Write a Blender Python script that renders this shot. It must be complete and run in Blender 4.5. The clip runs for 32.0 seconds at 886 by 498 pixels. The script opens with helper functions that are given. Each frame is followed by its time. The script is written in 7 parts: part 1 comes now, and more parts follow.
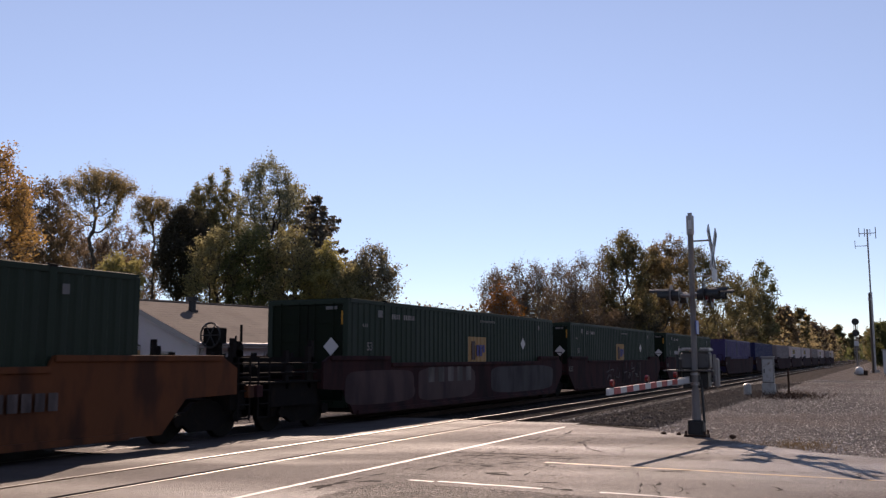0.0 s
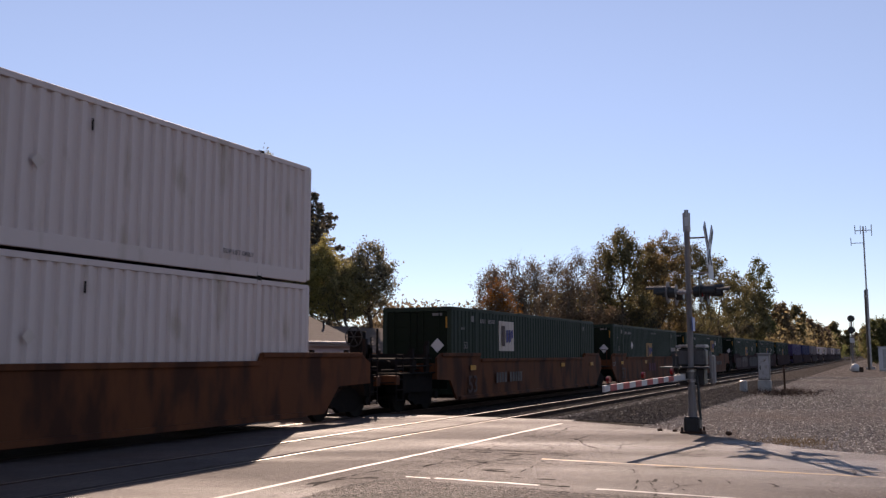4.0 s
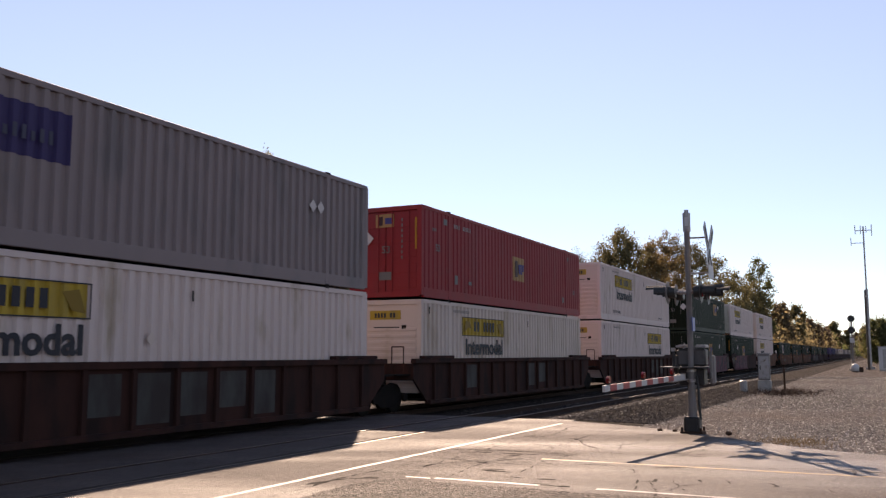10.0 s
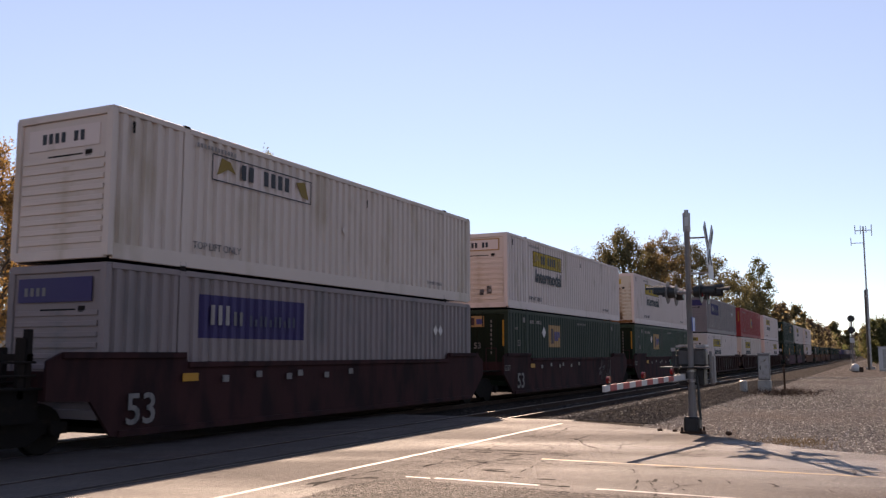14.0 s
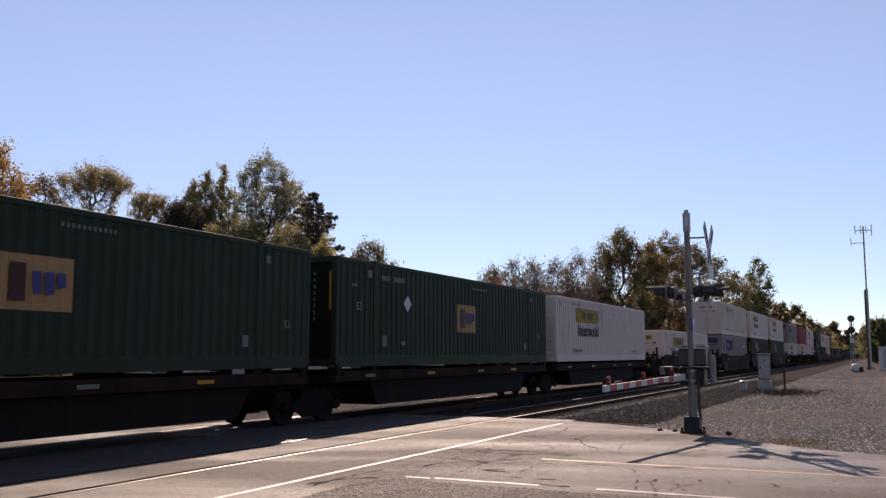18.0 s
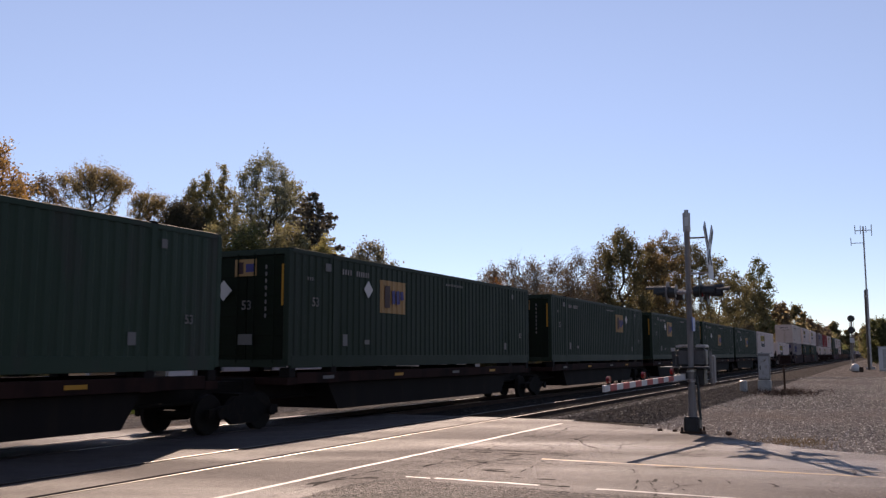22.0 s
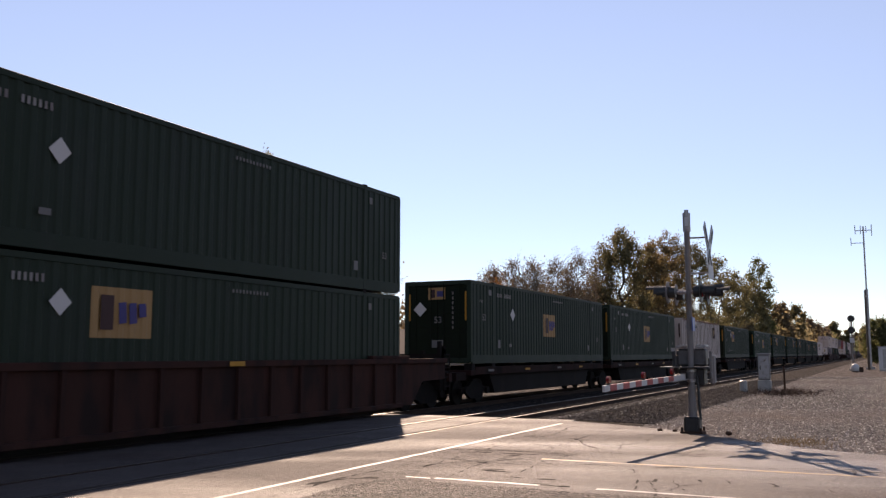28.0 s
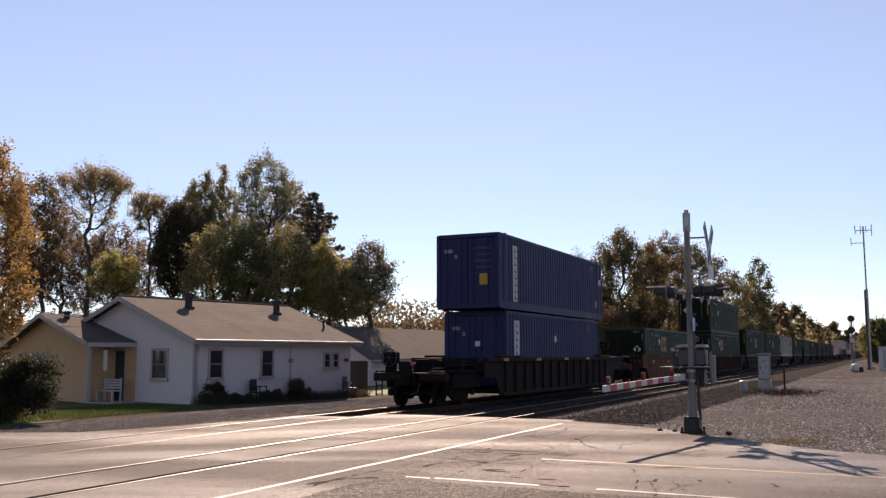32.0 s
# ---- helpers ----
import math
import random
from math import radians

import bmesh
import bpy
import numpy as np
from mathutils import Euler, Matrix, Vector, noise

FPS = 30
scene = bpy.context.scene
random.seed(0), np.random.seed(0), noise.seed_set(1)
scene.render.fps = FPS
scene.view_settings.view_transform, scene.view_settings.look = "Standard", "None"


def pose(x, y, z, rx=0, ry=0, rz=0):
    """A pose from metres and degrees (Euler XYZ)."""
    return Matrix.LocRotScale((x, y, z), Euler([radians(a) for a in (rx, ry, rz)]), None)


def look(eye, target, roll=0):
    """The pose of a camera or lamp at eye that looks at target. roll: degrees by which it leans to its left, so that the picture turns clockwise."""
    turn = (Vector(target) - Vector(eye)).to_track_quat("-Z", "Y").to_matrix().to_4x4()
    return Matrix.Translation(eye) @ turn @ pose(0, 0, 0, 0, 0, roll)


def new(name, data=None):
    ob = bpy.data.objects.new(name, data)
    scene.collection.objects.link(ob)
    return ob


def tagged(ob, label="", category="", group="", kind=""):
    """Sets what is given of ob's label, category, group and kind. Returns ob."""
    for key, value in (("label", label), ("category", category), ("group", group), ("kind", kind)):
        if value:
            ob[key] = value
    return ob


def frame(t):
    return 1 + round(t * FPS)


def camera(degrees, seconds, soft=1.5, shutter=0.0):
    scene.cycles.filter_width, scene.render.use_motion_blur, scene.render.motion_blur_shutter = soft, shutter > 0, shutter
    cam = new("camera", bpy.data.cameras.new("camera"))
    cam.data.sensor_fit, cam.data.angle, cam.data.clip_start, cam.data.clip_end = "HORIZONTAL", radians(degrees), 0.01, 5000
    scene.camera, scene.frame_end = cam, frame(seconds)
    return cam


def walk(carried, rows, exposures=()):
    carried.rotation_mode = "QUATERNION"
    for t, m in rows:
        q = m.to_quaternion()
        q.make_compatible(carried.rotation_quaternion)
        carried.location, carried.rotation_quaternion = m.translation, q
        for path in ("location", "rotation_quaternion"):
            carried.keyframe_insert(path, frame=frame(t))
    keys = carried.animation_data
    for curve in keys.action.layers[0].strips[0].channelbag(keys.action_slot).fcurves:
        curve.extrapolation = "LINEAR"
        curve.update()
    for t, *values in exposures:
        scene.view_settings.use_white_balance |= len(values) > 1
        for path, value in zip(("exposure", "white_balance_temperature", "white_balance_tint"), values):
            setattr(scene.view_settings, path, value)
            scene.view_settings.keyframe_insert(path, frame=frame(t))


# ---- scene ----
cam = camera(52.817, 32.0, soft=1.35, shutter=0.06)
EYE = (0, 0, 1.74)


def aim(up=0.0, left=0.0):
    return pose(*EYE, 96.708 + up, 0, -63.919 + left)


walk(cam, [(0.0, aim(0.20, 0.218)), (0.5, aim(0.145, 0.192)), (1.0, aim(0.047, 0.094)), (1.5, aim(0, 0.047)), (2.0, aim(0, 0.03)),
           (3.0, aim(0, 0.016)), (3.5, aim()), (10.0, aim()), (32.0, aim())],
     [(t, 0.28 + s, 8050 + 2200 * s, 26) for t, s in ((0.0, 0.0), (3.5, 0.0), (5.5, 0.25), (6.0, 0.3), (7.0, 0.42), (9.0, 0.45), (12.0, 0.4), (14.0, 0.36), (16.5, 0.06), (18.0, 0.0),
                                                           (25.5, 0.0), (27.5, 0.15), (28.0, 0.26), (29.0, 0.45), (29.5, 0.3), (30.0, 0.1), (30.5, 0.12), (31.0, 0.25), (32.0, 0.22))])

# ---- light: low autumn sun behind the train, clear sky
SUN_AZ, SUN_EL = 29.6, 35.2      # degrees from +x towards +y, and above the horizon
world = bpy.data.worlds.new("sky")
scene.world = world
world.use_nodes = True
sky = world.node_tree.nodes.new("ShaderNodeTexSky")
sky.sky_type, sky.sun_disc = "NISHITA", False
sky.sun_elevation, sky.sun_rotation = radians(SUN_EL), radians(90 - SUN_AZ)
sky.altitude = 4000
sky.air_density, sky.dust_density, sky.ozone_density = 1.2, 0.0, 1.5
# a tint painted over the sky's light: dimmer and bluer low over the horizon
wn, wl = world.node_tree.nodes, world.node_tree.links
way, axes, rise, clear = wn.new("ShaderNodeTexCoord"), wn.new("ShaderNodeSeparateXYZ"), wn.new("ShaderNodeMapRange"), wn.new("ShaderNodeMix")
rise.inputs[1].default_value, rise.inputs[2].default_value = -0.05, 0.42
rise.interpolation_type = "SMOOTHSTEP"
clear.data_type, clear.blend_type = "RGBA", "MIX"
clear.inputs[6].default_value, clear.inputs[7].default_value = (0.50, 0.60, 0.72, 1), (1, 1, 1, 1)
tinted = wn.new("ShaderNodeMix")
tinted.data_type, tinted.blend_type = "RGBA", "MULTIPLY"
tinted.inputs[0].default_value = 1.0
wl.new(way.outputs["Generated"], axes.inputs[0])
wl.new(axes.outputs["Z"], rise.inputs[0])
wl.new(rise.outputs[0], clear.inputs[0])
wl.new(sky.outputs[0], tinted.inputs[6])
wl.new(clear.outputs[2], tinted.inputs[7])
wl.new(tinted.outputs[2], wn["Background"].inputs[0])
world.node_tree.nodes["Background"].inputs[1].default_value = 0.14
sun = new("sun", bpy.data.lights.new("sun", "SUN"))
sun.data.energy, sun.data.angle, sun.data.color = 4.9, radians(0.6), (1.0, 0.94, 0.85)
a, e = radians(SUN_AZ), radians(SUN_EL)
sun.matrix_basis = look((60 * math.cos(a) * math.cos(e), 60 * math.sin(a) * math.cos(e), 60 * math.sin(e)), (0, 0, 0))


# ---- materials
def mat(name, col, rough=0.6, metal=0.0, var=0.2, scale=2.0, fine=30.0, bump=0.15, dirt=None, spec=0.5, glow=0.0, leaf=0.0, island=0.0, stretch=(1, 1, 1), wave=0.0, grit=0.0, gritty=0.85):
    """A surface with two scales of variation, fine relief and, with dirt=(colour, amount, scale), stains."""
    m = bpy.data.materials.new(name)
    m.use_nodes = True
    n, l = m.node_tree.nodes, m.node_tree.links
    b = n["Principled BSDF"]
    tc, mp = n.new("ShaderNodeTexCoord"), n.new("ShaderNodeMapping")
    mp.inputs["Scale"].default_value = stretch
    l.new(tc.outputs["Object"], mp.inputs[0])
    info = n.new("ShaderNodeObjectInfo")

    def tex(sc, detail=4.0):
        t = n.new("ShaderNodeTexNoise")
        t.inputs["Scale"].default_value, t.inputs["Detail"].default_value = sc, detail
        l.new(mp.outputs[0], t.inputs["Vector"])
        return t.outputs["Fac"]

    def mix(fac, c1, c2):
        x = n.new("ShaderNodeMix")
        x.data_type = "RGBA"
        for s, v in ((x.inputs[0], fac), (x.inputs[6], c1), (x.inputs[7], c2)):
            if isinstance(v, bpy.types.NodeSocket):
                l.new(v, s)
            else:
                s.default_value = v if isinstance(v, float) else (*v, 1)
        return x.outputs[2]

    def math_node(op, p, q):
        x = n.new("ShaderNodeMath")
        x.operation, x.use_clamp = op, True
        for s, v in zip(x.inputs, (p, q)):
            if isinstance(v, bpy.types.NodeSocket):
                l.new(v, s)
            else:
                s.default_value = v
        return x.outputs[0]

    lo, hi = [c * (1 - var) for c in col], [min(1, c * (1 + var)) for c in col]
    big, small = tex(scale), tex(fine)
    c = mix(big, lo, hi)
    c = mix(math_node("MULTIPLY", small, var * 1.2), c, [v * 0.55 for v in col])
    if island:
        geo = n.new("ShaderNodeNewGeometry")
        c = mix(math_node("MULTIPLY", geo.outputs["Random Per Island"], island), c, [v * 0.35 for v in col])
    else:
        c = mix(math_node("MULTIPLY", info.outputs["Random"], 0.25), c, [v * 0.8 for v in col])
    if dirt:
        dc, amount, ds = dirt
        g = n.new("ShaderNodeMapRange")
        g.inputs[1].default_value, g.inputs[2].default_value = 0.62 - 0.25 * amount, 0.78 - 0.2 * amount
        l.new(tex(ds, 8.0), g.inputs[0])
        c = mix(math_node("MULTIPLY", g.outputs[0], 0.85), c, dc)
    if grit:
        v = n.new("ShaderNodeTexVoronoi")
        v.inputs["Scale"].default_value = grit
        l.new(tc.outputs["Object"], v.inputs["Vector"])
        sep = n.new("ShaderNodeSeparateColor")
        l.new(v.outputs["Color"], sep.inputs[0])
        c = mix(math_node("MULTIPLY", sep.outputs[0], gritty), c, [q * 0.3 for q in col])
        c = mix(math_node("MULTIPLY", math_node("POWER", sep.outputs[1], 9.0), gritty), c, [min(1, q * 3.2) for q in col])
    l.new(c, b.inputs["Base Color"])
    r = n.new("ShaderNodeMapRange")
    r.inputs[3].default_value, r.inputs[4].default_value = max(0.03, rough - 0.12), min(1, rough + 0.12)
    l.new(big, r.inputs[0])
    l.new(r.outputs[0], b.inputs["Roughness"])
    b.inputs["Metallic"].default_value, b.inputs["Specular IOR Level"].default_value = metal, spec
    if bump:
        k = n.new("ShaderNodeBump")
        k.inputs["Strength"].default_value, k.inputs["Distance"].default_value = bump, 0.05 if grit and grit < 40 else 0.02
        l.new(v.outputs["Distance"] if grit else small, k.inputs["Height"])
        if wave:
            wm, wt, wk = n.new("ShaderNodeMapping"), n.new("ShaderNodeTexNoise"), n.new("ShaderNodeBump")
            wm.vector_type = "TEXTURE"
            wm.inputs["Scale"].default_value, wm.inputs["Rotation"].default_value = (4.0, 1.0, 1.0), (0, 0, radians(108))
            wt.inputs["Scale"].default_value, wt.inputs["Detail"].default_value = 0.42, 3.0
            l.new(tc.outputs["Object"], wm.inputs[0])
            l.new(wm.outputs[0], wt.inputs["Vector"])
            l.new(wt.outputs["Fac"], wk.inputs["Height"])
            wk.inputs["Strength"].default_value, wk.inputs["Distance"].default_value = 1.0, wave
            l.new(wk.outputs[0], k.inputs["Normal"])
            r.inputs[1].default_value, r.inputs[2].default_value = 0.40, 0.62
            r.inputs[3].default_value, r.inputs[4].default_value = rough + 0.14, rough - 0.18
            l.new(wt.outputs["Fac"], r.inputs[0])
        l.new(k.outputs[0], b.inputs["Normal"])
    if glow:
        b.inputs["Emission Color"].default_value, b.inputs["Emission Strength"].default_value = (*col, 1), glow
    if leaf:
        tr, ad = n.new("ShaderNodeBsdfTranslucent"), n.new("ShaderNodeMixShader")
        l.new(c, tr.inputs[0])
        ad.inputs[0].default_value = leaf
        l.new(b.outputs[0], ad.inputs[1])
        l.new(tr.outputs[0], ad.inputs[2])
        l.new(ad.outputs[0], n["Material Output"].inputs[0])
    return m


def glass(name, col=(0.02, 0.025, 0.03), rough=0.05):
    return mat(name, col, rough, 0, 0.1, bump=0.0, spec=0.8)


RUST = (0.12, 0.05, 0.025)
GRIME = (0.03, 0.026, 0.022)
M = dict(
    asphalt=mat("asphalt", (0.090, 0.0705, 0.065), 0.64, 0, 0.35, 0.6, 60, 0.7, ((0.058, 0.046, 0.042), 0.45, 1.1), 0.23, wave=0.14, grit=55, gritty=0.5),
    old_asphalt=mat("old_asphalt", (0.088, 0.068, 0.061), 0.68, 0, 0.4, 1.5, 25, 1.0, ((0.036, 0.029, 0.026), 0.6, 3.0), 0.15, grit=30, gritty=0.65),
    gravel=mat("gravel", (0.093, 0.079, 0.075), 0.95, 0, 0.4, 0.3, 14, 1.0, ((0.118, 0.092, 0.08), 0.5, 0.5), 0.05, grit=20, gritty=0.85),
    stones=mat("stones", (0.2, 0.174, 0.164), 0.7, 0, 0.3, 0.6, 20, 0.3, None, 0.5, island=1.0),
    pale_stones=mat("pale_stones", (0.5, 0.46, 0.44), 0.6, 0, 0.2, 0.6, 20, 0.2, None, 0.6, island=0.5),
    soil=mat("soil", (0.16, 0.13, 0.09), 0.95, 0, 0.35, 0.15, 3, 0.8, ((0.07, 0.09, 0.03), 0.5, 0.4)),
    grass=mat("grass", (0.10, 0.14, 0.03), 0.8, 0, 0.35, 0.7, 10, 0.5, ((0.16, 0.13, 0.05), 0.3, 1.2), leaf=0.3, island=0.7),
    dry_grass=mat("dry_grass", (0.24, 0.16, 0.08), 0.85, 0, 0.35, 0.9, 12, 0.4, None, leaf=0.3, island=0.6),
    paint_white=mat("road_paint_white", (0.36, 0.33, 0.31), 0.55, 0, 0.15, 2, 40, 0.3, ((0.2, 0.17, 0.155), 0.35, 6.0)),
    paint_yellow=mat("road_paint_yellow", (0.36, 0.23, 0.10), 0.6, 0, 0.2, 2, 40, 0.3, ((0.2, 0.165, 0.15), 0.75, 5.0)),
    rail=mat("rail_steel", (0.36, 0.33, 0.31), 0.36, 1.0, 0.1, 3, 60, 0.1, None, stretch=(0.1, 1, 1)),
    rail_rust=mat("rail_rust", (0.06, 0.034, 0.024), 0.9, 0.0, 0.3, 2, 30, 0.4, None, 0.15),
    tie=mat("tie_wood", (0.035, 0.028, 0.024), 0.95, 0, 0.3, 2, 14, 0.6, None, 0.05, stretch=(1, 0.2, 1)),
    galv=mat("galvanised_steel", (0.36, 0.34, 0.33), 0.5, 0.6, 0.25, 4, 40, 0.2, (RUST, 0.25, 5.0)),
    alu_paint=mat("aluminium_paint", (0.185, 0.162, 0.152), 0.65, 0.1, 0.2, 3, 40, 0.2, ((0.2, 0.17, 0.14), 0.4, 4.0)),
    black=mat("black_paint", (0.018, 0.018, 0.018), 0.5, 0, 0.2, 3, 30, 0.1),
    red_paint=mat("red_paint", (0.4, 0.045, 0.04), 0.45, 0, 0.15, 4, 40, 0.1, (GRIME, 0.2, 6)),
    white_paint=mat("white_paint", (0.5, 0.48, 0.47), 0.5, 0, 0.08, 3, 40, 0.1, ((0.45, 0.42, 0.38), 0.25, 5)),
    lens_red=mat("red_lens", (0.2, 0.01, 0.01), 0.15, 0, 0.1, 3, 40, 0.0, None, 0.8),
    concrete=mat("concrete", (0.36, 0.34, 0.31), 0.85, 0, 0.2, 2, 30, 0.5, ((0.18, 0.16, 0.14), 0.4, 3)),
    blue_sign=mat("blue_sign", (0.03, 0.07, 0.3), 0.4, 0, 0.1),
    siding=mat("white_siding", (0.60, 0.51, 0.52), 0.6, 0, 0.08, 0.8, 20, 0.1, ((0.5, 0.46, 0.42), 0.25, 1.5)),
    tan_siding=mat("tan_siding", (0.56, 0.32, 0.17), 0.65, 0, 0.12, 0.8, 20, 0.1),
    shingle=mat("grey_shingles", (0.12, 0.096, 0.084), 0.95, 0, 0.25, 0.8, 16, 0.6, ((0.085, 0.07, 0.062), 0.4, 1.2), 0.1),
    trim=mat("house_trim", (0.37, 0.315, 0.30), 0.6, 0, 0.1, 2, 30, 0.1),
    window=glass("window_glass"),
    door_dark=mat("dark_door", (0.03, 0.03, 0.032), 0.5, 0, 0.2),
    vent=mat("sooty_metal", (0.035, 0.032, 0.032), 0.5, 0.5, 0.3),
    furniture=mat("weathered_white", (0.42, 0.40, 0.40), 0.7, 0, 0.2),
    bark=mat("bark", (0.075, 0.058, 0.045), 0.95, 0, 0.35, 1.5, 12, 0.8, stretch=(1, 1, 0.3)),
    bark_pale=mat("pale_bark", (0.19, 0.16, 0.135), 0.95, 0, 0.3, 1.5, 12, 0.6, stretch=(1, 1, 0.3)),
    wire=mat("wire_black", (0.02, 0.02, 0.02), 0.6),
    wheel=mat("wheel_steel", (0.014, 0.011, 0.0095), 0.8, 0.0, 0.3, 4, 30, 0.2, ((0.024, 0.014, 0.010), 0.4, 5), 0.1),
    truck=mat("grimy_cast_steel", (0.0115, 0.009, 0.0082), 0.88, 0.0, 0.3, 3, 25, 0.4, ((0.022, 0.014, 0.010), 0.35, 4), 0.08),
)


def paint(name, col, rough=0.5, dirt=(GRIME, 0.3, 1.2), var=0.12, spec=0.25):
    warm = [min(1, c * k) for c, k in zip(col, (1.12, 1.0, 0.95))]
    return mat(name, warm, rough + 0.08, 0, var, 0.8, 22, 0.08, dirt, spec, stretch=(1, 1, 0.35))


P = dict(
    green=paint("container_green", (0.0140, 0.0255, 0.0155), 0.52, ((0.019, 0.025, 0.018), 0.35, 1.1), 0.16, 0.2),
    green_door=paint("door_green", (0.0096, 0.0148, 0.0085), 0.68, ((0.010, 0.010, 0.007), 0.4, 1.1), 0.12, 0.1),
    green_b=paint("container_green_faded", (0.0135, 0.033, 0.0195)),
    white=paint("container_white", (0.56, 0.495, 0.475), 0.5, ((0.36, 0.27, 0.19), 0.15, 1.4), 0.07),
    white_b=paint("container_cream", (0.53, 0.468, 0.428), 0.5, ((0.40, 0.30, 0.225), 0.3, 1.2), 0.09),
    red=paint("container_red", (0.25, 0.022, 0.026), 0.5, ((0.2, 0.03, 0.03), 0.3, 1.0)),
    grey=paint("container_grey", (0.21, 0.18, 0.185), 0.5, ((0.15, 0.128, 0.128), 0.35, 1.2)),
    blue=paint("container_blue", (0.0165, 0.019, 0.078), 0.5, ((0.020, 0.023, 0.075), 0.35, 1.2)),
    purple=paint("container_purple", (0.055, 0.04, 0.12)),
    trailer=paint("trailer_white", (0.42, 0.36, 0.335), 0.5, ((0.27, 0.205, 0.175), 0.45, 1.3), 0.1),
    yellow_car=paint("well_yellow", (0.125, 0.044, 0.019), 0.65, ((0.042, 0.016, 0.011), 0.75, 1.7), 0.4, 0.12),
    brown_car=paint("well_brown", (0.050, 0.022, 0.018), 0.75, ((0.021, 0.012, 0.011), 0.75, 1.8), 0.4, 0.1),
    dark_car=paint("well_oxide", (0.046, 0.0185, 0.0195), 0.75, ((0.019, 0.0095, 0.0105), 0.75, 1.8), 0.4, 0.1),
    black_car=paint("well_black", (0.0205, 0.0135, 0.013), 0.7, ((0.024, 0.013, 0.011), 0.5, 1.6), 0.35, 0.1),
    spine=paint("spine_oxide", (0.030, 0.014, 0.012), 0.75, ((0.012, 0.007, 0.006), 0.7, 1.5), 0.35, 0.08),
    dark_steel=paint("frame_dark", (0.0125, 0.0098, 0.0094), 0.75, ((0.020, 0.013, 0.010), 0.4, 2.0), 0.3, 0.12),
    sign_yellow=paint("sign_yellow", (0.40, 0.28, 0.035), 0.5, ((0.24, 0.17, 0.05), 0.4, 2)),
    sign_tan=paint("sign_tan", (0.34, 0.20, 0.085), 0.5, None),
    sign_purple=paint("sign_purple", (0.035, 0.026, 0.10), 0.5, None),
    ink=paint("ink_dark", (0.025, 0.027, 0.035), 0.5, None),
    ink_blue=paint("ink_blue", (0.05, 0.045, 0.17), 0.5, None),
    ink_white=paint("ink_white", (0.5, 0.5, 0.5), 0.5, None),
    ink_red=paint("ink_red", (0.5, 0.1, 0.02), 0.5, None),
    reflector=paint("yellow_reflector", (0.42, 0.2, 0.02), 0.4, None),
    graffiti_pink=paint("graffiti_magenta", (0.10, 0.018, 0.038), 0.55, ((0.06, 0.014, 0.03), 0.7, 1.1), 0.4, 0.15),
    graffiti_faded=paint("graffiti_faded", (0.11, 0.09, 0.09), 0.5, ((0.03, 0.018, 0.018), 0.9, 2.5), 0.4),
    graffiti_grey=paint("graffiti_pale", (0.26, 0.25, 0.25), 0.5, ((0.12, 0.08, 0.08), 0.7, 1.6), 0.3),
    graffiti_green=paint("graffiti_teal", (0.05, 0.16, 0.12), 0.5, ((0.05, 0.03, 0.03), 0.6, 2.0), 0.3),
)


# ---- mesh helpers
def box(bm, x0, x1, y0, y1, z0, z1):
    v = [bm.verts.new((x, y, z)) for z in (z0, z1) for y in (y0, y1) for x in (x0, x1)]
    for f in ((0, 2, 3, 1), (4, 5, 7, 6), (0, 1, 5, 4), (2, 6, 7, 3), (0, 4, 6, 2), (1, 3, 7, 5)):
        bm.faces.new([v[i] for i in f])
    return v


def prism(bm, outline, y0, y1):
    """A plate with an outline in x and z, from y0 to y1; the outline runs clockwise seen from -y."""
    a_, b_ = [bm.verts.new((x, y0, z)) for x, z in outline], [bm.verts.new((x, y1, z)) for x, z in outline]
    bm.faces.new(a_)
    bm.faces.new(b_[::-1])
    for i in range(len(outline)):
        j = (i + 1) % len(outline)
        bm.faces.new((a_[i], b_[i], b_[j], a_[j]))


def tube(bm, p, q, r0, r1=None, seg=8, caps=True):
    """A straight round bar from p to q."""
    p, q = Vector(p), Vector(q)
    r1 = r0 if r1 is None else r1
    d = (q - p).normalized()
    s = d.orthogonal().normalized()
    t = d.cross(s)
    rings = [[bm.verts.new(c + (s * math.cos(k) + t * math.sin(k)) * r) for k in [2 * math.pi * i / seg for i in range(seg)]] for c, r in ((p, r0), (q, r1))]
    for i in range(seg):
        j = (i + 1) % seg
        bm.faces.new((rings[0][i], rings[0][j], rings[1][j], rings[1][i]))
    if caps:
        bm.faces.new(rings[0][::-1])
        bm.faces.new(rings[1])


def lathe(bm, rows, axis="z", centre=(0, 0, 0), seg=20):
    """A turned form from (radius, height) rows about an axis."""
    turn = {"z": Matrix.Identity(3), "y": Euler((radians(-90), 0, 0)).to_matrix(), "x": Euler((0, radians(90), 0)).to_matrix()}[axis]
    rings = [[bm.verts.new(Vector(centre) + turn @ Vector((r * math.cos(k), r * math.sin(k), h))) for k in [2 * math.pi * i / seg for i in range(seg)]] for r, h in rows]
    for a_, b_ in zip(rings, rings[1:]):
        for i in range(seg):
            j = (i + 1) % seg
            bm.faces.new((a_[i], a_[j], b_[j], b_[i]))
    bm.faces.new(rings[0][::-1])
    bm.faces.new(rings[-1])


